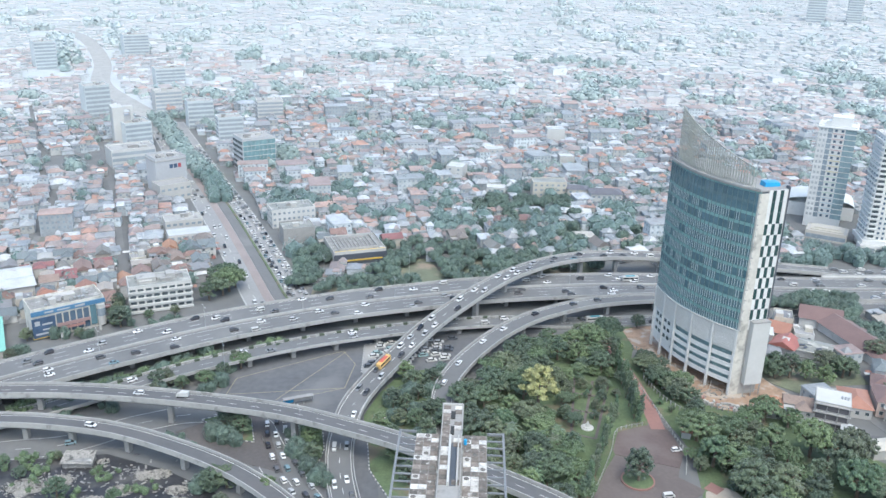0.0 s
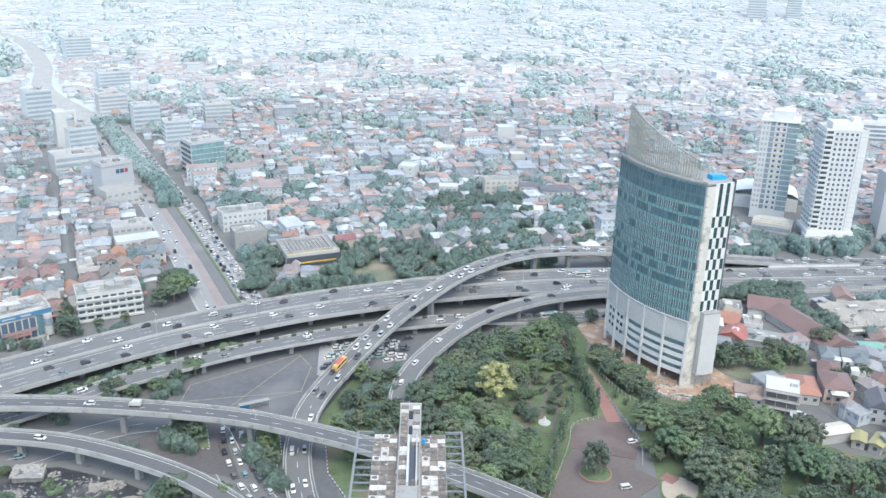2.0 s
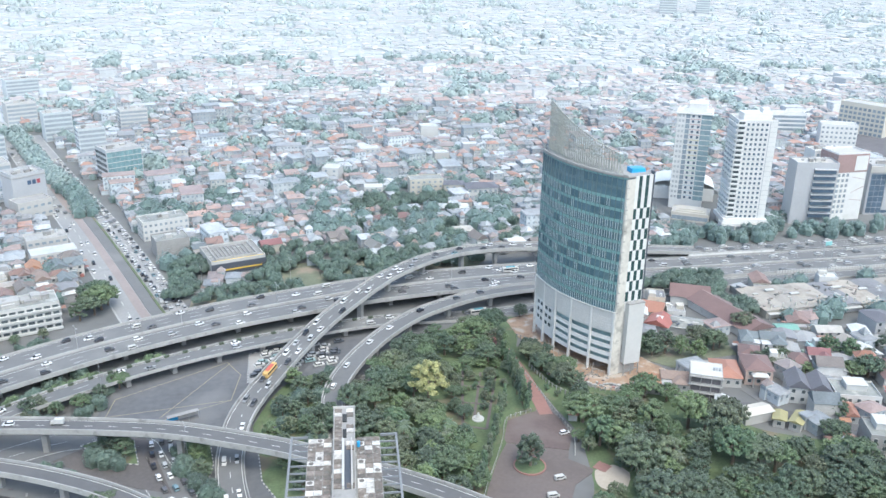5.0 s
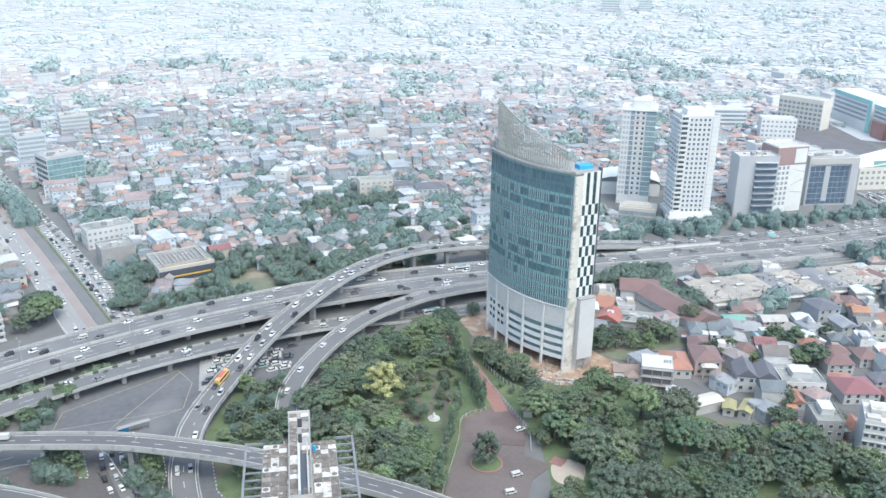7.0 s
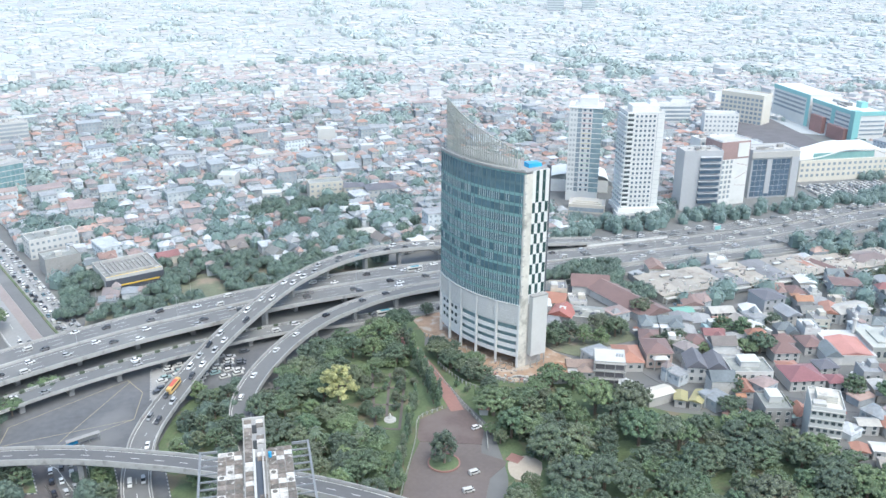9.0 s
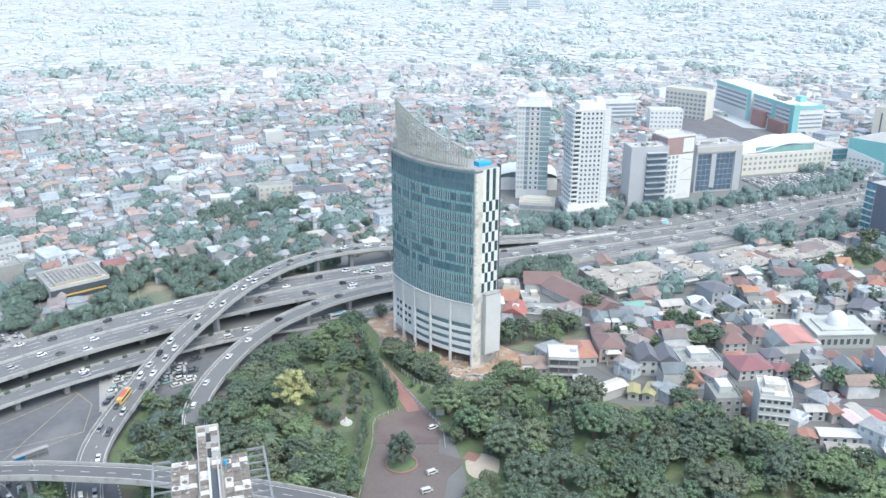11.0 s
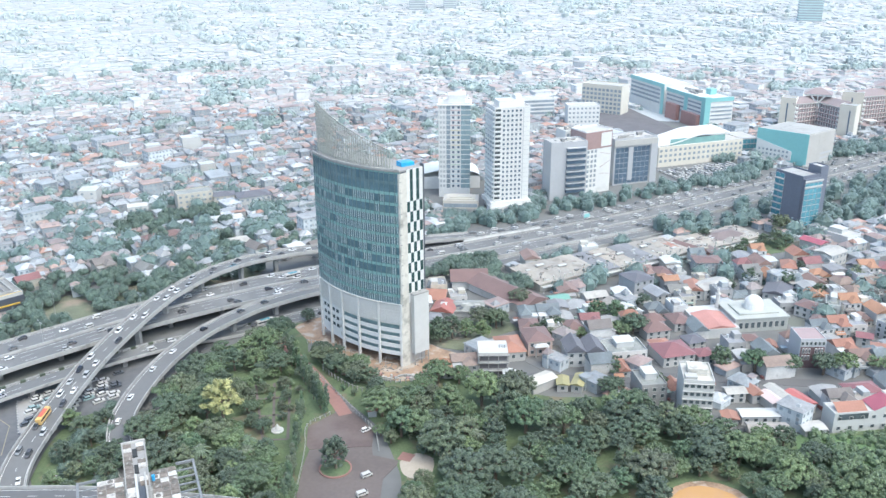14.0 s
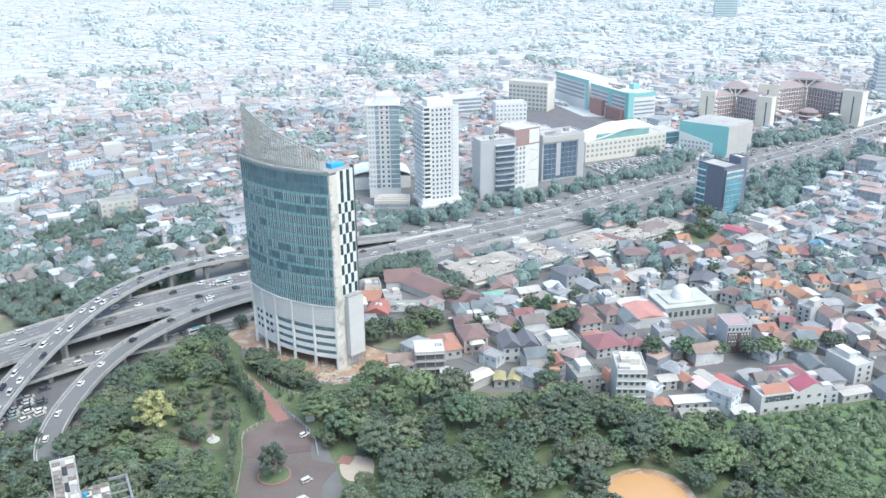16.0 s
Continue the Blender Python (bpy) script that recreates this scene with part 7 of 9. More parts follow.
PARKS = [[(-62, 384), (-40, 396), (-28, 408), (-20, 420), (45, 430), (80, 424), (78, 412), (40, 398), (0, 384), (-40, 372), (-60, 368)],
         [(15, 500), (80, 515), (84, 535), (20, 528)],
         [(-118, 352), (-96, 362), (-92, 388), (-112, 400), (-122, 372)],
         [(4, 268), (18, 300), (42, 332), (72, 346), (90, 344), (100, 290), (126, 275), (150, 244), (180, 230), (184, 210), (216, 186), (282, 166), (330, 150), (300, 60), (0, 60), (0, 230)],
         [(152, 368), (158, 379), (176, 385), (194, 380), (190, 364), (195, 345), (192, 330), (182, 330), (178, 348), (166, 366)],
         [(-300, 60), (-300, 170), (-180, 262), (-120, 304), (-80, 330), (0, 352), (100, 372), (130, 350), (130, 290), (100, 280), (60, 60)],
         [(200, 425), (470, 440), (470, 464), (392, 500), (330, 472), (270, 458), (205, 452)], [(204, 440), (262, 440), (262, 520), (200, 530)],
         [(128, 262), (172, 248), (166, 236), (128, 250)],
         [(296, 384), (330, 390), (400, 398), (470, 405), (600, 420), (600, 395), (500, 375), (430, 345), (400, 340), (398, 360), (365, 372), (356, 352), (330, 355), (312, 366)],
         [(505, 485), (560, 480), (650, 470), (660, 455), (500, 460)],
         [(380, 445), (446, 448), (450, 500), (380, 500)], [(424, 606), (443, 560), (505, 572), (505, 712), (432, 706)],
         [(-190, 300), (-168, 306), (-139, 318), (-104, 340), (-98, 352), (-110, 372), (-136, 344), (-146, 352), (-160, 346), (-180, 330)],
         [(116, 326), (130, 314), (150, 318), (170, 320), (168, 299), (146, 296), (140, 286), (128, 280), (116, 296)], [(198, 283), (215, 281), (215, 271), (198, 273)], [(322, 328), (356, 326), (358, 345), (324, 344)], PARK_A, PARK_B]


def blocked(x, y, pad=0.0, streets=True):
    """Which of the points stand on roads, buildings or green."""
    bad = np.zeros(len(x), bool)
    for line, r in ROADS + ([(s, 3.0 if k == 3 else 1.6) for k, s in enumerate(STREETS)] if streets else []):
        q = np.array([(p.x, p.y) for p in line])
        for a, c in zip(q, q[1:]):
            d = c - a
            t = np.clip(((x - a[0]) * d[0] + (y - a[1]) * d[1]) / (d @ d), 0, 1)
            bad |= (x - a[0] - t * d[0]) ** 2 + (y - a[1] - t * d[1]) ** 2 < (r + pad) ** 2
    for X, Y, ang, w, d in RECTS:
        c, s = math.cos(ang), math.sin(ang)
        u, v = (x - X) * c + (y - Y) * s, -(x - X) * s + (y - Y) * c
        bad |= (u > -pad - 2) & (u < w + pad + 2) & (v > -pad - 2) & (v < d + pad + 2)
    for poly in PARKS:
        bad |= inside(poly, x, y)
    return bad


rng = np.random.default_rng(4)
NEAR = [[(118, 262), (150, 240), (184, 226), (190, 212), (216, 188), (284, 168), (360, 150), (420, 260), (400, 350), (300, 372), (190, 372), (132, 345), (118, 320)],
        [(-215, 330), (-100, 330), (-100, 480), (-170, 490), (-240, 430)], [(-70, 420), (60, 440), (120, 425), (160, 440), (150, 490), (-60, 490)]]
spots = []
for poly, ang in zip(NEAR, (-16, 24, 20)):
    c, s = math.cos(radians(ang)), math.sin(radians(ang))
    P = np.array(poly)
    cx, cy = P.mean(0)
    R0 = 190
    for v in np.arange(-R0, R0, 10.0):
        for u in np.arange(-R0, R0, 8.6):
            spots.append((cx + u * c - v * s + rng.uniform(-0.8, 0.8), cy + u * s + v * c + rng.uniform(-1.2, 1.2), ang + rng.choice((0, 0, 0, 90, 180)) + rng.uniform(-3, 3), NEAR.index(poly)))
S = np.array(spots)
ok = ~blocked(S[:, 0], S[:, 1], 2.4)
for i, poly in enumerate(NEAR):
    ok &= (S[:, 3] != i) | inside(poly, S[:, 0], S[:, 1])
S = S[ok]
S = S[np.argsort(np.hypot(S[:, 0] * 0.9, S[:, 1]))][:256]
kinds = [("hip", 8.4, 10, 3.6), ("two", 8.2, 9.6, 6.4), ("gable", 8.4, 10.4, 3.8), ("flat", 8, 9.8, 6.4), ("zinc", 9, 10.6, 3.8), ("hip", 9.2, 8.6, 6.2), ("flat", 8.4, 8.4, 3.8), ("gable", 7.8, 10.4, 6.2), ("two", 9.2, 10, 6.6), ("zinc", 8, 9, 6.0)]
NEARXY = []
for i, (x, y, ang, _) in enumerate(S):
    k = i if i < len(kinds) else int(rng.integers(len(kinds)))
    if i < len(kinds):
        house_proto(*kinds[k], Matrix())
    top, w, d = HOUSES[k]
    m = Matrix.Translation((x, y, 0.02)) @ pose(0, 0, 0, 0, 0, ang) @ Matrix.Translation((-w / 2, -d / 2, 0)) @ Matrix.Diagonal((rng.uniform(0.8, 1.06), rng.uniform(0.78, 1.04), rng.uniform(0.8, 1.1), 1))
    NEARXY.append((x, y))
    if i < len(kinds):
        top.matrix_basis = m
        continue
    o = copy_thing(top, Matrix())
    o.matrix_basis = m


# ---- the city beyond, too many houses to count ----
def city(x, y, ang, w, d, h, rh, flat_roof, wall_mat, roof_mat, name, label, panes=None):
    """Many houses in a few meshes: walls and roofs, each house an island of its own."""
    n = len(x)
    c, s = np.cos(ang), np.sin(ang)
    q = np.array([(-.5, -.5), (.5, -.5), (.5, .5), (-.5, .5)])

    def corners(gw, gd, z):
        px = q[None, :, 0] * gw[:, None]
        py = q[None, :, 1] * gd[:, None]
        return np.stack([x[:, None] + px * c[:, None] - py * s[:, None], y[:, None] + px * s[:, None] + py * c[:, None], np.broadcast_to(z[:, None], (n, 4))], 2)

    wv = np.concatenate([corners(w, d, np.zeros(n)), corners(w, d, h)], 1).reshape(-1, 3)
    k = np.arange(n)[:, None, None] * 8
    wf = (np.array([(0, 1, 5, 4), (1, 2, 6, 5), (2, 3, 7, 6), (3, 0, 4, 7)])[None] + k).reshape(-1, 4)
    top = thing(name, Matrix(), label, "city houses", "", "stuff")

    def quads(nm, v, f, m):
        me = bpy.data.meshes.new(nm)
        me.vertices.add(len(v))
        me.vertices.foreach_set("co", v.ravel())
        me.loops.add(f.size)
        me.loops.foreach_set("vertex_index", f.ravel().astype(np.int32))
        me.polygons.add(len(f))
        me.polygons.foreach_set("loop_start", np.arange(0, f.size, 4, dtype=np.int32))
        me.polygons.foreach_set("use_smooth", np.zeros(len(f), bool))
        me.update(calc_edges=True)
        me.materials.append(m)
        o = new(nm, me)
        o.parent = top
        tagged(o, "", "", "", "stuff")

    quads("city_walls", wv, wf, wall_mat)
    if panes:  # dark windows on the upper storeys of the taller houses
        pv = []
        for i in np.nonzero(h > 4.2)[0]:
            for side, (sx, sy, span) in enumerate(((0, -1, w[i]), (1, 0, d[i]), (0, 1, w[i]), (-1, 0, d[i]))):
                nx, ny = sx * c[i] - sy * s[i], sx * s[i] + sy * c[i]
                if nx * x[i] + ny * y[i] > 0:
                    continue
                off = (d[i] if side % 2 == 0 else w[i]) / 2 + 0.05
                cols = max(2, int(span / 2.6))
                for z in np.arange(h[i] - 2.2, 1.5, -3.0):
                    for j in range(cols):
                        a0 = (j + 0.5) / cols * span - span / 2
                        for da, dz in ((-0.6, 0), (0.6, 0), (0.6, 1.2), (-0.6, 1.2)):
                            pv.append((x[i] + nx * off - ny * (a0 + da), y[i] + ny * off + nx * (a0 + da), z + dz))
        quads("city_windows", np.array(pv), np.arange(len(pv)).reshape(-1, 4), panes)
    ridge_w = np.where(flat_roof, w + 0.2, np.maximum(w - d * 0.8, w * 0.12))
    ridge_d = np.where(flat_roof, d + 0.2, 0.3)
    rise = np.where(flat_roof, 0.3, rh)
    rv = np.concatenate([corners(w + 0.9, d + 0.9, h + 0.01), corners(ridge_w, ridge_d, h + rise)], 1).reshape(-1, 3)
    rf = (np.array([(0, 1, 5, 4), (1, 2, 6, 5), (2, 3, 7, 6), (3, 0, 4, 7), (4, 5, 6, 7)])[None] + k).reshape(-1, 4)
    quads("city_roofs", rv, rf, roof_mat)


def grid(r0, r1, pitch, az0=-37.0, az1=64.0):
    """Jittered house places in a ring sector, streets turning from quarter to quarter."""
    xs, ys, an, wander = [], [], [], []
    cellsize = 170.0
    for i in range(-13, 17):
        for j in range(1, 17):
            cx, cy = i * cellsize + 12 * math.sin(j * 2.1), j * cellsize + 10 * math.sin(i * 1.7)
            if not (r0 - 200 < math.hypot(cx, cy) < r1 + 200):
                continue
            a = radians(24 if cx < -60 else 8) + 0.16 * math.sin(i * 3.3 + j * 5.1)
            n = int((cellsize + 16) / pitch) + 2
            u, v = np.meshgrid((np.arange(n) - n / 2) * pitch, (np.arange(n) - n / 2) * pitch * 1.12)
            v = v + np.where((np.arange(n) % 4 == 0)[:, None], 1.5, -0.5)
            u, v = u.ravel() + rng.uniform(-1.2, 1.2, n * n), v.ravel() + rng.uniform(-1, 1, n * n)
            keep = (np.abs(u) < cellsize / 2 + 5) & (np.abs(v) < cellsize / 2 + 5)
            xs.append((cx + u * math.cos(a) - v * math.sin(a))[keep])
            ys.append((cy + u * math.sin(a) + v * math.cos(a))[keep])
            an.append(np.full(keep.sum(), a))
            wander.append(np.full(keep.sum(), 80 * math.sin(i * 12.9 + j * 7.3)))
    x, y, a = np.concatenate(xs), np.concatenate(ys), np.concatenate(an)
    r, az = np.hypot(x, y) + np.concatenate(wander), np.degrees(np.arctan2(x, y))
    k = (r > r0) & (r <= r1) & (az > az0) & (az < az1) & (rng.random(len(x)) > 0.06)
    return x[k], y[k], a[k]


def fill(r0, r1, pitch, wall_mat, roof_mat, name, label, annex=0.8, tall=1.0, panes=None):
    x, y, a = grid(r0, r1, pitch)
    k = ~blocked(x, y, 2.2)
    near = np.zeros(len(x), bool)
    for px, py in NEARXY:
        near |= (x - px) ** 2 + (y - py) ** 2 < 7.6 ** 2
    k &= ~near
    x, y, a = x[k], y[k], a[k]
    n = len(x)
    a = a + rng.choice((0, math.pi / 2), n) + rng.normal(0, 0.05, n)
    w, d = rng.uniform(0.8, 1.2, n) * pitch, rng.uniform(0.65, 1.0, n) * pitch
    big = rng.random(n) < 0.05
    w, d = np.where(big, w * 1.6, w), np.where(big, d * 1.35, d)
    high = (rng.random(n) < 0.025) & ~blocked(x, y, 8.0)
    w, d = np.where(high, rng.uniform(10, 20, n), w), np.where(high, rng.uniform(9, 14, n), d)
    h = rng.choice((2.7, 3.3, 4.6, 6.0, 8.0), n, p=(0.36, 0.3, 0.2, 0.1, 0.04)) * tall + rng.uniform(-0.3, 0.3, n)
    h = np.where(high, rng.uniform(7, 13, n) * min(1.0, tall * 1.1), h)
    k = (rng.random(n) < annex) & ~high
    m = int(k.sum())
    off = rng.uniform(0.2, 0.5, m) * pitch
    th = a[k] + rng.choice((0.8, 2.4, 3.9, 5.5), m)
    x, y, a = np.concatenate([x, x[k] + off * np.cos(th)]), np.concatenate([y, y[k] + off * np.sin(th)]), np.concatenate([a, a[k]])
    w, d = np.concatenate([w, rng.uniform(0.25, 0.55, m) * pitch]), np.concatenate([d, rng.uniform(0.25, 0.5, m) * pitch])
    h = np.concatenate([h, h[k] + rng.uniform(-1.2, 2.4, m)])
    n = len(x)
    level = rng.random(n) < 0.36
    level[: len(high)] |= high
    city(x, y, a, w, d, h, rng.uniform(1.0, 2.3, n) * tall, level, wall_mat, roof_mat, name, label, panes)


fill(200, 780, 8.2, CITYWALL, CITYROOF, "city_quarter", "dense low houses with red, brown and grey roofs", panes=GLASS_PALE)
# Paler colours and flattened houses in the outer rings stand in for haze.
fill(780, 1150, 9.6, FARWALL, FARROOF, "far_city_quarter", "dense low houses in haze-pale colours farther out", 0.7, 0.8)
fill(1150, 1550, 11.5, PALEWALL, PALEROOFS, "outer_city", "low outer city houses in haze-pale colours", 0.4, 0.52)
fill(1550, 2600, 16.5, PALEWALL, PALEROOFS, "distant_city", "endless city roofs in haze-pale colours towards the horizon", 0.2, 0.42)


# ---- trees ----
def leaf_cloud(r, clumps, per, size, spread, height, base, flatten=0.75, seed=0):
    """A crown of uneven leafy clumps: many small leaves set round dark cores, most clumps along the crown's outer skin."""
    q = np.random.default_rng(seed)
    v, f = [], []
    for k in range(clumps):
        th, e = q.uniform(0, 2 * math.pi), math.asin(q.uniform(-0.25, 1.0))
        u = q.uniform(0.72, 1.0) if k % 4 else q.uniform(0.3, 0.7)
        c = np.array([spread * u * math.cos(e) * math.cos(th), spread * u * math.cos(e) * math.sin(th), base + height * (0.3 + 0.62 * u * math.sin(e))])
        rc = r * q.uniform(0.6, 1.2)
        n0 = len(v)
        for z, w in ((-0.3, 0.8), (0.35, 0.72)):
            for s in range(5):
                a = 2 * math.pi * (s + q.uniform(-0.25, 0.25)) / 5
                d = rc * w * q.uniform(0.8, 1.1)
                v.append((c[0] + d * math.cos(a), c[1] + d * math.sin(a), c[2] + rc * z * flatten))
        v.append((c[0], c[1], c[2] + rc * flatten * 0.78))
        for s in range(5):
            f.append((n0 + s, n0 + (s + 1) % 5, n0 + 5 + (s + 1) % 5, n0 + 5 + s))
            f.append((n0 + 5 + s, n0 + 5 + (s + 1) % 5, n0 + 10))
        nrm = q.normal(size=(per, 3))
        nrm[:, 2] = np.where(nrm[:, 2] < -0.2, -nrm[:, 2], nrm[:, 2]) + 0.15
        nrm /= np.linalg.norm(nrm, axis=1)[:, None]
        pos = c + nrm * rc * np.array([1, 1, flatten]) * q.uniform(0.8, 1.14, (per, 1))
        out = pos - np.array([0, 0, base])
        nn = nrm * 0.5 + out / np.linalg.norm(out, axis=1)[:, None] * 0.5 + q.normal(size=(per, 3)) * 0.42
        nn /= np.linalg.norm(nn, axis=1)[:, None]
        t = np.cross(nn, q.normal(size=(per, 3)))
        t /= np.linalg.norm(t, axis=1)[:, None]
        b2 = np.cross(nn, t)
        s = size * q.uniform(0.6, 1.4, (per, 1))
        quad = np.stack([pos - t * s, pos - b2 * s * 0.75, pos + t * s, pos + b2 * s * 0.75], 1)
        n0 = len(v)
        v.extend(map(tuple, quad.reshape(-1, 3)))
        f.extend([(n0 + 4 * i, n0 + 4 * i + 1, n0 + 4 * i + 2, n0 + 4 * i + 3) for i in range(per)])
    return Geo().add(v, f)


def trunk_geo(h, r, limbs, spread, seed):
    q = random.Random(seed)
    gg = Geo().cyl(0, 0, 0, h * 0.55, r, r * 0.7, 7).cyl(0, 0, h * 0.55, h * 0.8, r * 0.7, r * 0.35, 7)
    for k in range(limbs):
        a = 6.283 * k / limbs + q.uniform(-0.4, 0.4)
        z0 = h * q.uniform(0.4, 0.6)
        gg.bar((0, 0, z0), (spread * 0.6 * math.cos(a), spread * 0.6 * math.sin(a), z0 + h * 0.3), r * 0.3)
    return gg


TREES = {}


def tree_proto(kind, seed):
    names = {"broad": ("tree", "broad dark green shade tree"), "round": ("tree", "rounded green park tree"), "small": ("tree", "small bushy street tree"),
             "yellow": ("tree", "tree covered in yellow blossom"), "column": ("cypress", "slim columnar evergreen beside the path"), "palm": ("palm", "feathery palm tree in the park"), "light": ("tree", "light green spreading tree")}
    nm, lab = names[kind]
    top = thing(nm, Matrix(), lab, "tree", "park trees")
    if kind == "palm":
        gg = Geo().cyl(0, 0, 0, 7, 0.28, 0.2, 7)
        part("trunk", gg, TRUNK, top)
        gg = Geo()
        q = random.Random(seed)
        for k in range(18):
            a, lift = 6.283 * k / 18 + q.uniform(-0.1, 0.1), q.uniform(0.2, 1.0)
            pts = [Vector((math.cos(a) * 3.6 * t, math.sin(a) * 3.6 * t, 7 + 2.2 * lift * t * 2 - 4.4 * t * t)) for t in (0, 0.35, 0.7, 1.0)]
            sd = Vector((-math.sin(a), math.cos(a), 0))
            for i in range(3):
                w0, w1 = (0.15, 0.4, 0.34, 0.05)[i], (0.15, 0.4, 0.34, 0.05)[i + 1]
                p, r = pts[i], pts[i + 1]
                gg.add([tuple(p - sd * w0 - Vector((0, 0, 0.2))), tuple(p), tuple(r), tuple(r - sd * w1 - Vector((0, 0, 0.2)))], [(0, 1, 2, 3)])
                gg.add([tuple(p + sd * w0 - Vector((0, 0, 0.2))), tuple(p), tuple(r), tuple(r + sd * w1 - Vector((0, 0, 0.2)))], [(3, 2, 1, 0)])
        part("crown", gg, LEAF, top)
    elif kind == "column":
        part("trunk", Geo().cyl(0, 0, 0, 2, 0.15, 0.12, 6), TRUNK, top)
        part("crown", leaf_cloud(0.6, 20, 30, 0.2, 0.45, 7.0, 0.5, 1.5, seed), LEAF_LIGHT if seed % 2 else LEAF, top)
    else:
        r, cl, per, size, spread, height, base = {"broad": (0.82, 118, 15, 0.24, 5.2, 4.0, 4.0), "round": (0.66, 104, 15, 0.22, 3.6, 6.6, 1.3), "small": (0.7, 16, 40, 0.19, 1.6, 3.2, 0.8),
                                                   "yellow": (1.0, 50, 50, 0.22, 3.9, 8.6, 2.8), "light": (0.72, 112, 15, 0.22, 5.2, 2.8, 4.2)}[kind]
        part("trunk", trunk_geo(base + height * 0.7, 0.12 * spread ** 0.7 + 0.1, 6, spread, seed), TRUNK, top)
        part("crown", leaf_cloud(r, cl, per, size, spread, height, base, 0.75, seed), {"yellow": LEAF_YELLOW, "light": LEAF_LIGHT}.get(kind, LEAF), top)
    top.matrix_basis = Matrix.Translation((0, -50, -200))
    return top


trng = random.Random(9)


def tree(kind, x, y, scale=1.0, z=0.0, label="", group=""):
    """One tree: the first of its kind and shape is built, the rest are copies."""
    seed = trng.randrange(4 if kind in ("broad", "round") else 2)
    if kind == "yellow":
        seed = 0
    m = Matrix.Translation((x, y, z)) @ pose(0, 0, 0, 0, 0, trng.uniform(0, 360)) @ Matrix.Diagonal((scale * trng.uniform(0.9, 1.1), scale * trng.uniform(0.9, 1.1), scale * trng.uniform(0.9, 1.15), 1))
    if (kind, seed) not in TREES:
        TREES[kind, seed] = tree_proto(kind, seed * 7 + len(TREES))
        o = TREES[kind, seed]
    else:
        o = copy_thing(TREES[kind, seed], Matrix())
    o.matrix_basis = m
    return tagged(o, label, "", group)


def scatter(poly, pitch, kinds, smin, smax, avoid=(), group="", n=999):
    P = np.array(poly)
    (x0, y0), (x1, y1) = P.min(0), P.max(0)
    done = 0
    y = y0
    row = 0
    while y < y1:
        x = x0 + (row % 2) * pitch / 2
        while x < x1:
            a, c = x + trng.uniform(-0.35, 0.35) * pitch, y + trng.uniform(-0.35, 0.35) * pitch
            x += pitch
            if not inside(poly, np.array([a]), np.array([c]))[0] or any((a - p) ** 2 + (c - q) ** 2 < r * r for p, q, r in avoid) or done >= n:
                continue
            tree(trng.choice(kinds), a, c, trng.uniform(smin, smax), 0.0, "", group)
            done += 1
        y += pitch * 0.87
        row += 1


GROVE = []


def grove(poly, pitch, rmin, rmax, avoid=()):
    """Crowns of a closed belt of trees, gathered for one mesh."""
    P = np.array(poly)
    (x0, y0), (x1, y1) = P.min(0), P.max(0)
    for y in np.arange(y0, y1, pitch):
        for x in np.arange(x0, x1, pitch):
            a, c = x + trng.uniform(-0.4, 0.4) * pitch, y + trng.uniform(-0.4, 0.4) * pitch
            if not inside(poly, np.array([a]), np.array([c]))[0] or any((a - p) ** 2 + (c - q) ** 2 < r * r for p, q, r in avoid):
                continue
            r = trng.uniform(rmin, rmax)
            for k in range(9):
                th, u = trng.uniform(0, 6.283), trng.uniform(0.2, 0.75)
                GROVE.append((a + r * u * math.cos(th), c + r * u * math.sin(th), r * trng.uniform(0.38, 0.5), r * (0.9 - 0.5 * u) + trng.uniform(0.2, 1.2)))


# park on the ramp side, open round the monument garden
scatter([(7, 270), (11, 285), (22, 304), (42, 330), (70, 343), (72, 322), (68, 303), (50, 303), (44, 285), (43, 262), (53, 249), (44, 215), (36, 198), (18, 195), (8, 232)], 8.9, ["broad", "round", "round", "light", "broad", "round"], 0.9, 1.3, [(35.4, 275, 8), (20, 212, 5), (49, 256, 7.5)], "park trees")
for p in ((24, 250), (32, 240), (30, 226), (38, 246), (40, 252), (22, 262)):
    tree("palm", *p, trng.uniform(0.9, 1.2), 0, "", "park palms")
tree("yellow", 35.4, 273, 1.6)
for x, y in ((47, 287), (48.5, 295), (54, 301), (60, 302), (66, 301), (69, 309), (45.5, 279), (45, 270), (70, 296), (47, 264), (56, 306)):
    tree(trng.choice(("round", "broad")), x, y, trng.uniform(0.6, 0.85), 0, "", "park trees")
for p, sc in (((61.4, 291.7), 0.75), ((60, 283), 0.55), ((54, 292), 0.6), ((57, 277), 0.5), ((49, 281), 0.55), ((44, 270), 0.6)):
    tree("round", *p, sc, 0, "", "park trees")
for i in range(26):
    tree("column", 70.6 + 1.1 * math.sin(i * 1.9), 267 + i * 2.05, trng.uniform(1.1, 1.6), 0, "", "columnar evergreens along the path")
for i in range(18):
    a = i / 17
    tree("column", 63.5 - 19 * a + trng.uniform(-0.6, 0.6), 272 - 52 * a, trng.uniform(1.0, 1.4), 0, "", "columnar evergreens along the path")
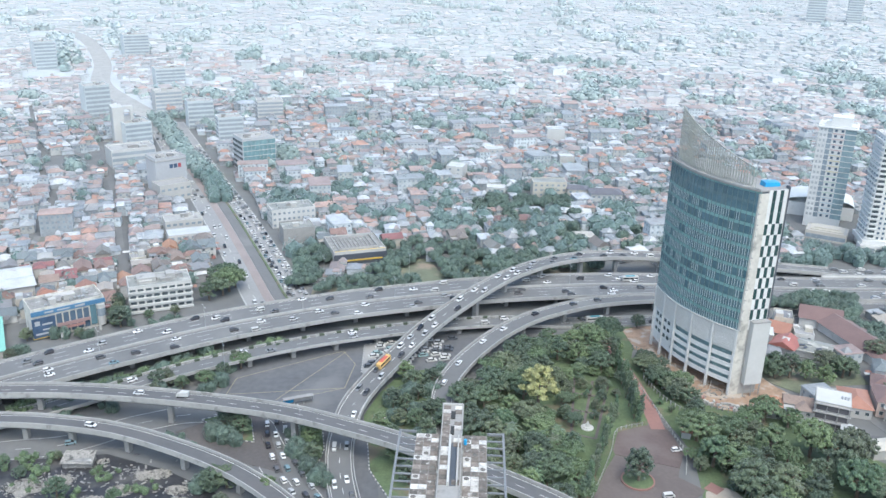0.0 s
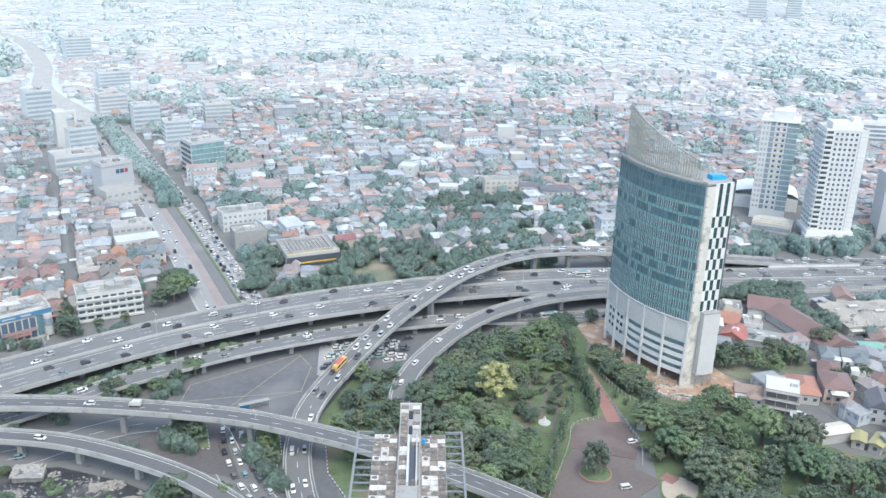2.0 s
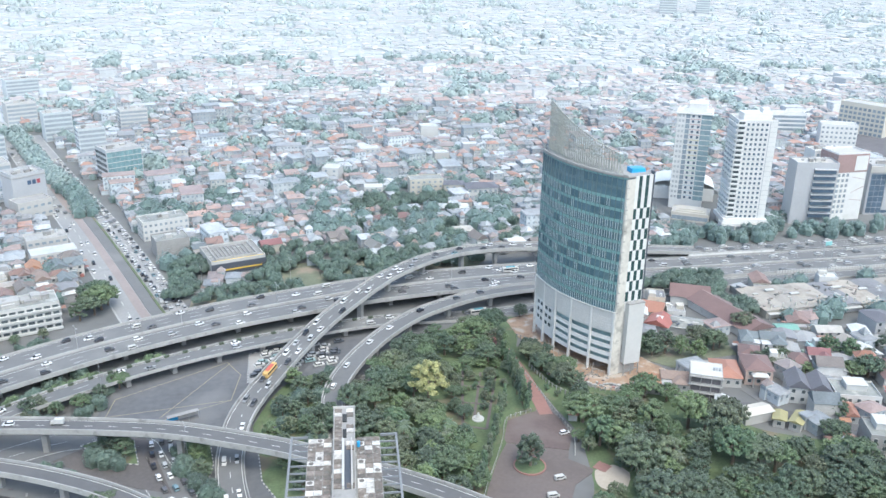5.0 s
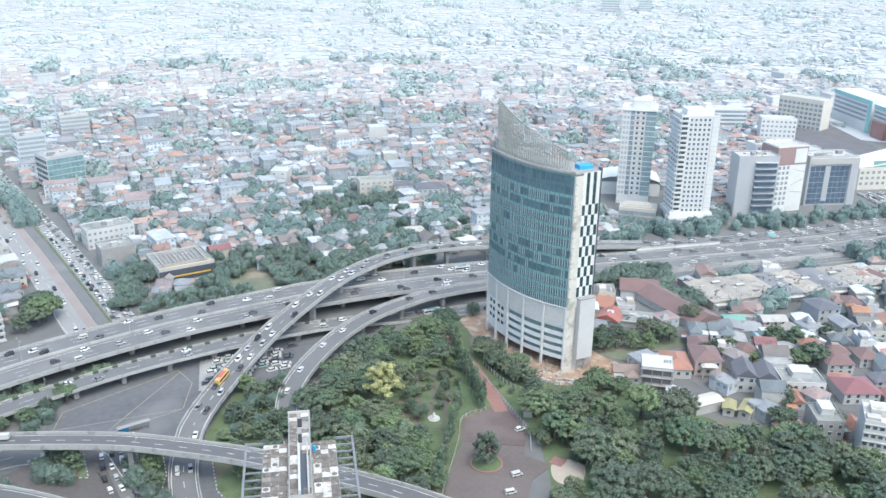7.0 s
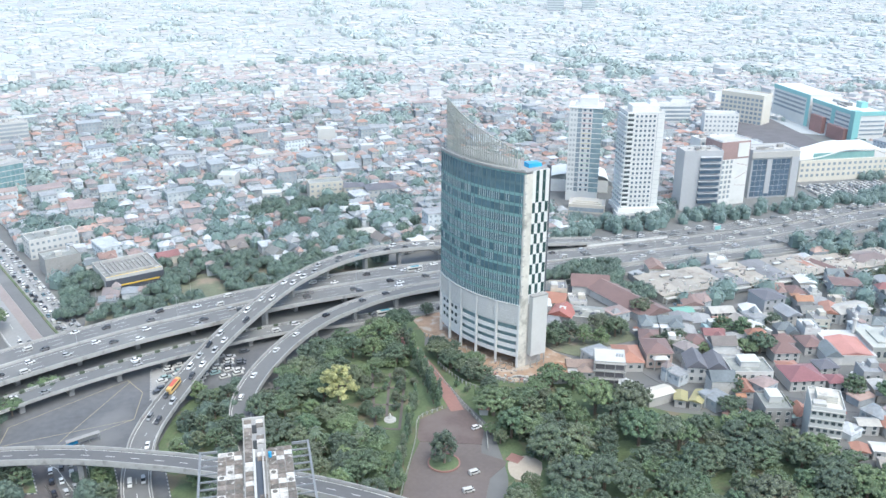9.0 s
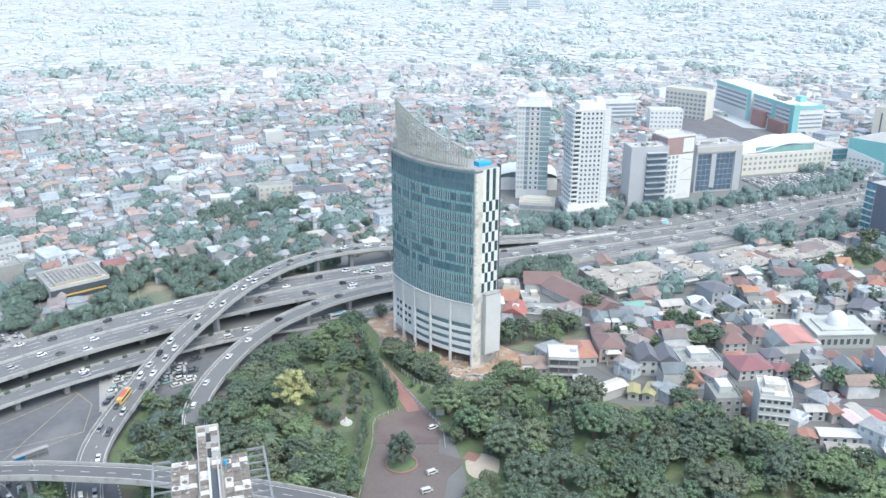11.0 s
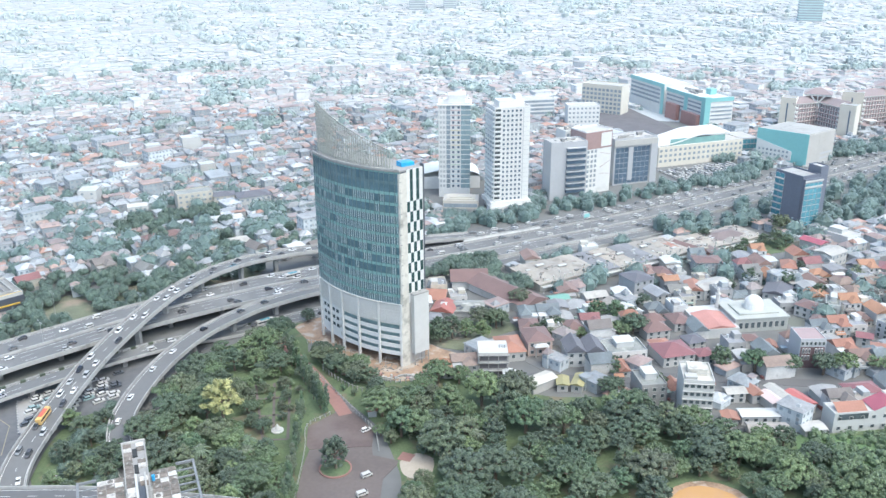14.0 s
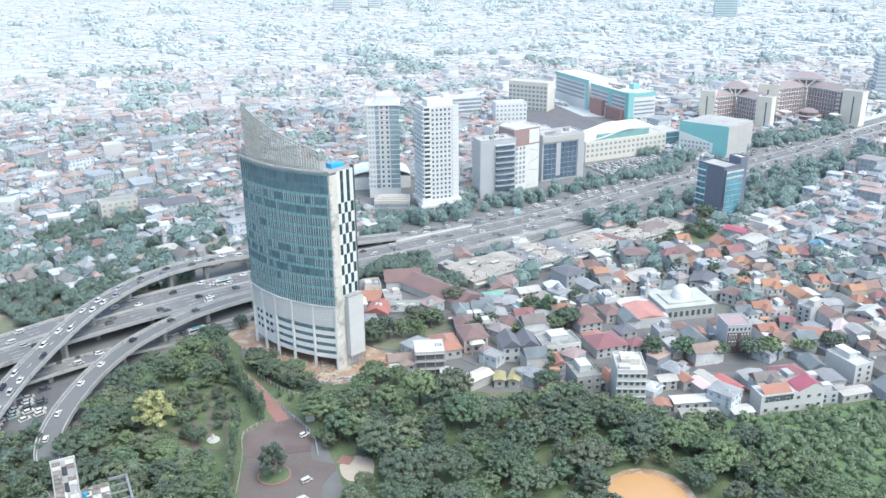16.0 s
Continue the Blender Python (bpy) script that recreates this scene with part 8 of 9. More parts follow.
# trees by the tower's site wall
scatter([(80, 316), (88, 316), (92, 296), (93, 284), (89, 280), (83, 290), (79.5, 304)], 6.0, ["round", "broad"], 0.75, 0.95, (), "site trees")
scatter([(84, 276), (92, 276), (104, 272), (100, 262), (86, 262)], 7.0, ["round", "light"], 0.75, 0.95, (), "park trees")
tree("round", 86, 347, 0.9), tree("round", 97, 352, 0.7)
for x, y, sc in ((87, 292, 1.15), (84, 296, 1.0), (90, 286, 1.2), (82, 304, 1.0), (93, 282, 1.0)):
    tree("round", x, y, sc, 0, "", "site trees")
for x, y, sc in ((127, 309, 1.2), (132, 304, 1.25), (138, 305, 1.3), (144, 304, 1.1), (134, 311, 1.1), (158, 309, 0.9), (163, 307.5, 1.0), (130, 316, 0.9)):
    tree("round", x, y, sc, 0, "", "trees behind the site")
tree("light", 117, 272, 1.15), tree("light", 110, 268, 1.0), tree("light", 124, 268, 0.9)
tree("round", 64.0, 233.4, 1.35, 0.2, "lone round tree on a paved circle", "plaza tree")
# the deep park
scatter([(88, 258), (106, 264), (124, 258), (144, 237), (172, 223), (182, 206), (200, 190), (205, 150), (182, 176), (173, 183), (147, 184), (146, 165), (128, 150), (100, 170), (94, 212), (98, 232), (86, 246), (84, 258)], 9.8, ["broad", "round", "round", "broad", "light", "round"], 0.8, 1.5, [(160, 165, 14.5), (90, 226, 7), (103, 228, 3)], "park trees")
for p in ((98, 232), (101, 226), (97, 222), (100, 218), (106, 230), (110, 224), (104, 236), (96, 227), (112, 232), (103, 222)):
    tree("palm", *p, trng.uniform(0.75, 1.0), 0, "", "park palms")
scatter([(74, 208), (88, 214), (100, 212), (100, 190), (78, 190)], 8, ["broad", "round"], 0.95, 1.15, (), "park trees")
scatter([(180, 182), (204, 187), (214, 164), (210, 134), (190, 128), (181, 150)], 8.5, ["round", "light", "broad", "light"], 0.9, 1.2, (), "park trees")
scatter([(120, 150), (146, 152), (150, 140), (170, 136), (172, 126), (118, 130)], 8.5, ["broad", "round"], 0.9, 1.2, (), "park trees", 14)
for x, y in ((97, 240), (101, 244), (107, 236), (94, 230), (106, 222), (100, 236)):
    tree("round", x, y, trng.uniform(0.7, 0.95), 0, "", "park trees")
for x, y in ((85.5, 240), (88.5, 247), (90.5, 254), (91.5, 261), (88, 268), (91.5, 273), (94, 248), (92.5, 240), (84, 246), (96, 236), (81.5, 281), (84.5, 276)):
    tree(trng.choice(("round", "small", "light")), x, y, trng.uniform(0.5, 0.75), 0, "", "park trees")
for x, y in ((50, 292), (53, 296), (57, 290), (62, 288), (58, 281), (52, 284), (64, 293), (66, 286), (56, 270), (49, 271), (60, 275), (55, 285)):
    tree("small", x + trng.uniform(-1, 1), y, trng.uniform(0.6, 1.0), 0, "low clipped shrub in the monument garden", "garden shrubs")
# trees close round the pond
for x, y in ((149, 182), (155, 185), (162, 184.5), (169, 182), (176, 176.5), (178.5, 168), (144, 177), (142, 169), (177, 160), (152, 187)):
    tree(trng.choice(("round", "broad")), x, y, trng.uniform(0.75, 1.0), 0, "", "park trees")
# beside the toll road and avenue
grove(PARKS[0], 7.6, 3.9, 5.8, [(-35, 418, 9), (-14, 405, 9), (-6, 392, 8), (-18, 391, 5), (-43, 396, 6)])
grove(PARKS[-2], 6.5, 3.2, 5.0)
grove(PARKS[-1], 7.5, 3.2, 5.4, [(-16, 414, 6)])
for k in range(46):
    x, y, r = trng.uniform(-5, 112), trng.uniform(428, 500), trng.uniform(2.6, 4.6)
    GROVE.append((x, y, r))
    GROVE.extend((x + trng.uniform(-0.7, 0.7) * r, y + trng.uniform(-0.7, 0.7) * r, r * 0.6, r * trng.uniform(0.8, 1.4)) for _ in range(4))
grove(PARKS[1], 7.0, 3.6, 5.0)
scatter([(-108, 362), (-97, 365), (-95, 386), (-106, 390)], 7, ["round", "round", "broad"], 1.2, 1.5, (), "roadside trees")
grove(PARKS[4], 5.6, 3.8, 5.2)
for x, y, sc in ((341.6, 339.5, 1.0), (348.6, 338.5, 1.1), (351.6, 333.3, 1.0), (332, 334, 0.8), (312.7, 333.2, 0.8), (318.3, 332.6, 0.9), (315.2, 357, 1.0), (364.3, 350, 1.5), (366, 356, 1.3), (357.6, 305, 0.8), (328, 340, 0.8), (345, 332, 0.8)):
    tree("round", x, y, sc, 0, "", "garden trees")
scatter([(170, 296), (186, 300), (188, 280), (176, 276)], 6, ["round"], 0.8, 1.0, (), "garden trees")
for p, s in (((-78, 300), 1.5), ((-88, 286), 1.5), ((-96, 283), 1.4), ((-66, 312), 1.2), ((-104, 276), 1.3)):
    tree("light" if s > 1.4 else "round", *p, s * 0.55, 0, "", "junction trees")
for x, y in ((-74, 262), (-70, 258), (-67, 254), (-44, 258), (-43, 250), (-41, 240), (-16, 250), (-20, 258), (-14, 240), (-9, 228), (-17, 274), (-12, 272), (-8, 262), (-4, 268), (-10, 288), (-3, 290), (2, 261), (4, 256), (0, 268), (-4, 256), (7, 250), (-14, 262), (-8, 280), (-14, 296)):
    tree("round", x, y, trng.uniform(0.85, 1.15), 0, "", "junction trees")
for x, y, s in ((-105, 282, 1.0), (-102, 285, 0.9), (-95, 312, 0.85), (-104, 304, 0.8), (-83, 292, 0.8), (-69, 223, 1.15), (-65, 224, 1.1), (-114, 216, 1.0), (-51.6, 219, 1.0), (-137, 333, 1.2), (-140, 338, 1.1), (-64, 213, 0.8), (-96, 214, 0.7), (-130, 226, 0.6), (-138, 232, 0.6), (-122, 236, 0.4), (-170, 318, 0.8), (-174, 336, 0.9), (-168, 300, 0.7), (-150, 322, 0.6), (-140, 334, 0.6), (-128, 343, 0.6), (-118, 347, 0.6), (-146, 352, 0.9), (-143, 346, 0.8)):
    tree("round", x, y, s, 0, "", "street trees")
for x, y in ((181.5, 250), (224, 237), (150, 300), (205, 296), (212, 292), (218, 288), (230, 296), (280, 296), (296, 300), (310, 270), (330, 300), (345, 280), (300, 240)):
    tree("round", x, y, trng.uniform(0.9, 1.25), 0, "", "street trees")

for x, y in ((154, 311), (159.5, 306), (204, 277), (211, 277), (307, 289), (180, 322), (234, 228.5), (245, 222.5), (257, 216), (264.5, 213), (278, 209), (291, 204), (172, 236), (186, 230)):
    tree("broad", x, y, trng.uniform(0.95, 1.15), 0, "", "street trees")


def far_trees(spots, name, label, seed, per=70, size=0.9, m=LEAF_FAR, lift=0.4):
    """Distant crowns, too many to count, in one mesh."""
    v = []
    q = np.random.default_rng(seed)
    for x, y, r, *zz in spots:
        nrm = q.normal(size=(per, 3))
        nrm[:, 2] = np.abs(nrm[:, 2]) * 0.9
        nrm /= np.linalg.norm(nrm, axis=1)[:, None]
        lump = 1 + 0.25 * np.sin(nrm[:, :1] * 7 + x) * np.cos(nrm[:, 1:2] * 6 + y)
        pos = np.array([x, y, zz[0] if zz else r * 0.55]) + nrm * np.array([r, r, r * 1.05]) * lump * q.uniform(0.8, 1.05, (per, 1))
        nn = nrm + q.normal(size=(per, 3)) * 0.4 + np.array([0, 0, lift])
        nn /= np.linalg.norm(nn, axis=1)[:, None]
        t = np.cross(nn, q.normal(size=(per, 3)))
        t /= np.linalg.norm(t, axis=1)[:, None]
        b2 = np.cross(nn, t)
        s = size * r / 4 * q.uniform(0.7, 1.4, (per, 1))
        v.append(np.stack([pos - t * s, pos - b2 * s, pos + t * s, pos + b2 * s], 1).reshape(-1, 3))
        z0 = zz[0] if zz else r * 0.55  # a solid heart behind the leaves
        for (f0, h0), (f1, h1) in (((0.8, -0.45), (0.78, 0.35)), ((0.78, 0.35), (0.15, 0.86))):
            for k in range(6):
                a0, a1 = k * 1.0472 + x, k * 1.0472 + 1.0472 + x
                v.append(np.array([(x + r * f * math.cos(a), y + r * f * math.sin(a), z0 + r * h) for f, h, a in ((f0, h0, a0), (f0, h0, a1), (f1, h1, a1), (f1, h1, a0))]))
    v = np.concatenate(v)
    me = bpy.data.meshes.new(name)
    me.vertices.add(len(v))
    me.vertices.foreach_set("co", v.ravel())
    me.loops.add(len(v))
    me.loops.foreach_set("vertex_index", np.arange(len(v), dtype=np.int32))
    me.polygons.add(len(v) // 4)
    me.polygons.foreach_set("loop_start", np.arange(0, len(v), 4, dtype=np.int32))
    me.update(calc_edges=True)
    me.materials.append(m)
    return tagged(new(name, me), label, "trees", "", "stuff")


far_trees(GROVE, "roadside_trees", "thick dark green belt of roadside trees", 8, 80, 0.46, LEAF_BELT)
spots = []
line = spline([(-139, 512, 0), (-152, 545, 0), (-181, 598, 0), (-212, 660, 0), (-250, 738, 0)], 6)
for p in line:
    for o in (-3.5, 3.5):
        spots.append((p.x + o + trng.uniform(-1, 1), p.y + trng.uniform(-2, 2), trng.uniform(4, 5.5)))
for i in range(620):
    az, r = radians(trng.uniform(-36, 62)), 400 + 1700 * trng.random() ** 1.25
    x, y = r * math.sin(az), r * math.cos(az)
    k = 1 + int((15 if az > -0.3 or r > 900 else 4) * trng.random() ** 2.6)
    dx, dy = trng.choice(((14, 4), (8, 8), (4, 16), (20, 3)))
    for j in range(k):
        spots.append((x + trng.gauss(0, dx) * k ** 0.5 / 2.5, y + trng.gauss(0, dy) * k ** 0.5 / 2.5, trng.uniform(3.4, 6.4) * (1 + r / 5000)))
for i in range(900):
    az, r = radians(trng.uniform(-36, 62)), 390 + 500 * trng.random()
    spots.append((r * math.sin(az), r * math.cos(az), trng.uniform(1.8, 3.4)))
for i in range(150):
    az, r = radians(trng.uniform(-20, 40)), trng.uniform(400, 660)
    x, y = r * math.sin(az), r * math.cos(az)
    for j in range(1 + int(8 * trng.random() ** 2)):
        spots.append((x + trng.gauss(0, 9), y + trng.gauss(0, 4), trng.uniform(3, 5)))
for poly, n in (([(-574, 1240), (-520, 1215), (-480, 1140), (-425, 1000), (-385, 910), (-445, 950)], 90), ([(-509, 1275), (-470, 1299), (-400, 1180), (-395, 1090), (-425, 1085), (-470, 1180)], 60)):
    P = np.array(poly)
    for k in range(n):
        x, y = trng.uniform(P[:, 0].min(), P[:, 0].max()), trng.uniform(P[:, 1].min(), P[:, 1].max())
        if inside(poly, np.array([x]), np.array([y]))[0]:
            spots.append((x, y, trng.uniform(6, 9)))
A = np.array(spots)
bad = blocked(A[:, 0], A[:, 1], 0.5, False)
bad[: len(line) * 2] = False
# Each ring takes a paler leaf colour, standing in for haze.
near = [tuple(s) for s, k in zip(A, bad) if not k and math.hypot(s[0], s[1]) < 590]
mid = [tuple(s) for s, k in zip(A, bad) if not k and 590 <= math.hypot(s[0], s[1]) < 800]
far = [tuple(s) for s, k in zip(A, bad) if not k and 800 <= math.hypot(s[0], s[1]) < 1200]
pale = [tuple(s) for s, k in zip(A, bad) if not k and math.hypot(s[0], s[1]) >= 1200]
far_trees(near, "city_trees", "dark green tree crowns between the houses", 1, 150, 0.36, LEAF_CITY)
far_trees(mid, "dusty_trees", "tree clumps in haze-paled green in the middle distance", 6, 80, 0.55, LEAF_MID)
far_trees(far, "distant_trees", "tree clumps in haze-greyed green far off in the city", 2, 60, 0.8)
far_trees(pale, "outer_trees", "tree clumps in haze-pale green in the outer city", 4, 36, 1.0, LEAF_PALE)
verge = []
for p, n in zip(FAR_FRONTAGE, sides(FAR_FRONTAGE)):
    for q in (-2, 2, 6):
        if trng.random() < 0.5 + 0.4 * math.sin(p.x * 0.06):
            r, o = trng.uniform(1.8, 5.2), 14 + q + trng.uniform(-2.5, 3)
            x, y = p.x + n.x * o + trng.uniform(-5, 5), p.y + n.y * o
            verge.append((x, y, r))
            verge += [(x + trng.uniform(-0.7, 0.7) * r, y + trng.uniform(-0.7, 0.7) * r, r * trng.uniform(0.45, 0.65), r * trng.uniform(0.7, 1.5)) for _ in range(3)]
verge += [(540 + trng.uniform(-30, 110), 474 + trng.uniform(-12, 12), trng.uniform(3.5, 5)) for _ in range(60)]
for x, y, s, k in ((276, 466, 5, 7), (262, 458, 5, 8), (186, 438, 6, 9), (206, 452, 5, 6), (400, 447, 12, 18), (366, 446, 8, 10), (430, 450, 9, 10), (448, 492, 8, 8)):
    verge += [(x + trng.uniform(-s, s) * 1.3, y + trng.uniform(-s, s) * 0.6, trng.uniform(3, 4.6)) for _ in range(k)]
belt = [(trng.uniform(296, 600), trng.uniform(340, 420), trng.uniform(2.6, 6.6)) for _ in range(330)]
B = np.array(belt)
free = inside(PARKS[9], B[:, 0], B[:, 1])
for X, Y, ang, w, d in RECTS:
    u, v = (B[:, 0] - X) * math.cos(ang) + (B[:, 1] - Y) * math.sin(ang), -(B[:, 0] - X) * math.sin(ang) + (B[:, 1] - Y) * math.cos(ang)
    free &= ~((u > -4) & (u < w + 4) & (v > -4) & (v < d + 4))
verge += [q for p, k in zip(belt, free) if k and not any(math.hypot(p[0] - q.x, p[1] - q.y) < 18 for q in TOLL) for q in (p, (p[0] + trng.uniform(-3, 3), p[1] + trng.uniform(-3, 3), p[2] * 0.6, p[2] * trng.uniform(0.8, 1.4)))]
scrub = []
while len(scrub) < 1300:
    x, y = trng.uniform(200, 320), trng.uniform(105, 188)
    if inside([(206, 160), (216, 185), (250, 173), (284, 164), (322, 150), (300, 108), (215, 112)], np.array([x]), np.array([y]))[0]:
        scrub.append((x, y, trng.uniform(0.8, 1.5) if trng.random() < 0.75 else trng.uniform(1.6, 2.6)))
scrub += [(p.x + 8 + trng.uniform(-3, 3), p.y - 14 + trng.uniform(-2.5, 2.5), trng.uniform(1.2, 2.6)) for p in (along(TOLL, 190 + i * 1.3)[0] for i in range(80))]
for k in range(120):
    a = trng.random()
    scrub.append((-152 + 46 * a + trng.uniform(-3, 3), 262 + 22 * a + trng.uniform(-4, 6), trng.uniform(1.0, 2.4)))
for k in range(50):
    scrub.append((trng.uniform(-155, -118), trng.uniform(228, 238), trng.uniform(0.7, 1.6)))
for cx, cy, n in ((-104, 229, 16), (-92, 222, 14), (-78, 213, 16), (-112, 214, 10), (-98, 208, 12), (-70, 207, 10), (-124, 222, 10)):
    for k in range(n):
        scrub.append((cx + trng.gauss(0, 3.2), cy + trng.gauss(0, 2), trng.uniform(0.5, 1.3)))
far_trees([(x, y, r) for x, y, r in scrub], "scrub_bushes", "tangled green bushes and scrub", 5, 40, 0.75, LEAF_LIGHT)
far_trees(verge, "roadside_grove", "green roadside trees beyond the toll road", 3, 130, 0.36, LEAF_CITY)

# dense planting before the hotels
hotel_green = []
for k in range(75):
    x, r = trng.uniform(128, 306), trng.uniform(2.4, 4.4)
    y = trng.uniform(431, 446) + 0.05 * (x - 200)
    if 222 < x < 262 and y > 444:
        continue
    hotel_green.append((x, y, r))
    hotel_green += [(x + trng.uniform(-0.7, 0.7) * r, y + trng.uniform(-0.7, 0.7) * r, r * trng.uniform(0.45, 0.65), r * trng.uniform(0.7, 1.5)) for _ in range(3)]
far_trees(hotel_green, "hotel_trees", "dense green trees before the hotels", 14, 110, 0.36, LEAF_CITY)

# greenery between the roads of the interchange
green = []
for x, y, s, k, lo, hi in ((-140, 343, 3, 4, 2.2, 3.6), (-126, 333, 8, 9, 1.4, 2.6), (-114, 338, 4, 5, 1.4, 2.4), (-158, 322, 3, 3, 2, 3), (-146, 323, 4, 4, 1.4, 2.4), (-166, 307, 3, 3, 2, 3), (-178, 341, 3, 3, 2, 3), (-145, 356, 3, 3, 2, 3.2),
                           (-94.5, 310, 2, 3, 2.2, 3.2), (-108, 294, 3, 4, 2.2, 3.2), (-101, 279, 4, 6, 2, 3), (-84, 287, 3, 5, 1.8, 2.8), (-88, 282, 3, 4, 1.6, 2.4), (-82, 297, 2, 3, 1.6, 2.6),
                           (-130, 265, 9, 14, 1.4, 2.6), (-118, 267, 4, 5, 1.2, 2.2), (-75, 252, 3, 5, 2.4, 3.2), (-70, 249, 3, 6, 2.4, 3.2), (-88, 248, 3, 4, 1.2, 2), (-82, 244, 2, 3, 1, 1.6),
                           (-46, 243, 3, 5, 2.2, 3.2), (-40, 234, 3, 5, 2.2, 3.2), (-36, 227, 3, 5, 2, 3), (-51, 254, 1.5, 3, 1.6, 2.2), (-71, 223, 3, 6, 2.2, 3.2),
                           (-16, 277, 3, 4, 2.2, 3.2), (-11, 281, 3, 4, 2.2, 3.2), (-14, 265, 3, 4, 2.2, 3.2), (-6, 268, 3, 4, 2.2, 3.2), (-6, 254, 3, 4, 2.2, 3.2), (-3, 283, 3, 4, 2.2, 3.2), (0, 300, 2, 3, 2, 3), (-10, 246, 3, 4, 2, 3)):
    for j in range(k):
        rr = trng.uniform(lo, hi)
        green.append((x + trng.uniform(-s, s), y + trng.uniform(-s, s) * 0.7, rr))
        green += [(green[-1][0] + trng.uniform(-0.5, 0.5) * rr, green[-1][1] + trng.uniform(-0.5, 0.5) * rr, rr * 0.6, rr * trng.uniform(0.9, 1.4)) for _ in range(3)]
far_trees(green, "interchange_greenery", "dark green trees and bushes between the interchange roads", 12, 85, 0.45, LEAF_BELT)
slope_bushes = [(-140 + 32 * trng.random(), 0, trng.uniform(1.2, 2.2)) for _ in range(46)]
slope_bushes = [(x, 279.5 + (x + 140) * 0.25 + trng.uniform(-2, 2), s) for x, _, s in slope_bushes] + [(-102 + trng.uniform(-2, 2), 303 + trng.uniform(-2, 2), trng.uniform(2, 3)) for _ in range(5)]
far_trees(slope_bushes, "slope_bushes", "light green bushes on the slope beside the toll road", 13, 80, 0.6, LEAF_BELT)

# ---- vehicles ----
VEH = {}
CAR_SIZE = 0.86  # scaled down to fit the camera's view


def wheels(top, xs, y, r):
    me = Geo()
    n = 10
    f = [tuple(range(n)), tuple(range(2 * n - 1, n - 1, -1))] + [(i, n + i, n + (i + 1) % n, (i + 1) % n) for i in range(n)]
    for o in (-y, y):
        me.add([(r * math.cos(6.283 * i / n), o + s, r * math.sin(6.283 * i / n)) for s in (-0.11, 0.11) for i in range(n)], f)
    me.box(-0.05, -y, -0.05, 0.05, y, 0.05)
    m = me.mesh("axle", TYRE)
    for x in xs:
        again("axle", m, top, pose(x, 0, r))


def hull(sections, gg=None):
    """A body lofted through (x, half width, bottom, top) sections with rounded shoulders."""
    gg = gg or Geo()
    ring = []
    for x, w, z0, z1 in sections:
        ring.append([(x, -w, z0), (x, -w, z0 + (z1 - z0) * 0.75), (x, -w * 0.86, z1), (x, w * 0.86, z1), (x, w, z0 + (z1 - z0) * 0.75), (x, w, z0)])
    v = [p for r in ring for p in r]
    f = [tuple(range(5, -1, -1)), tuple(range(len(v) - 6, len(v)))]
    for i in range(len(ring) - 1):
        for k in range(6):
            j = (k + 1) % 6
            f.append((i * 6 + k, i * 6 + j, i * 6 + 6 + j, i * 6 + 6 + k))
    return gg.add(v, f)


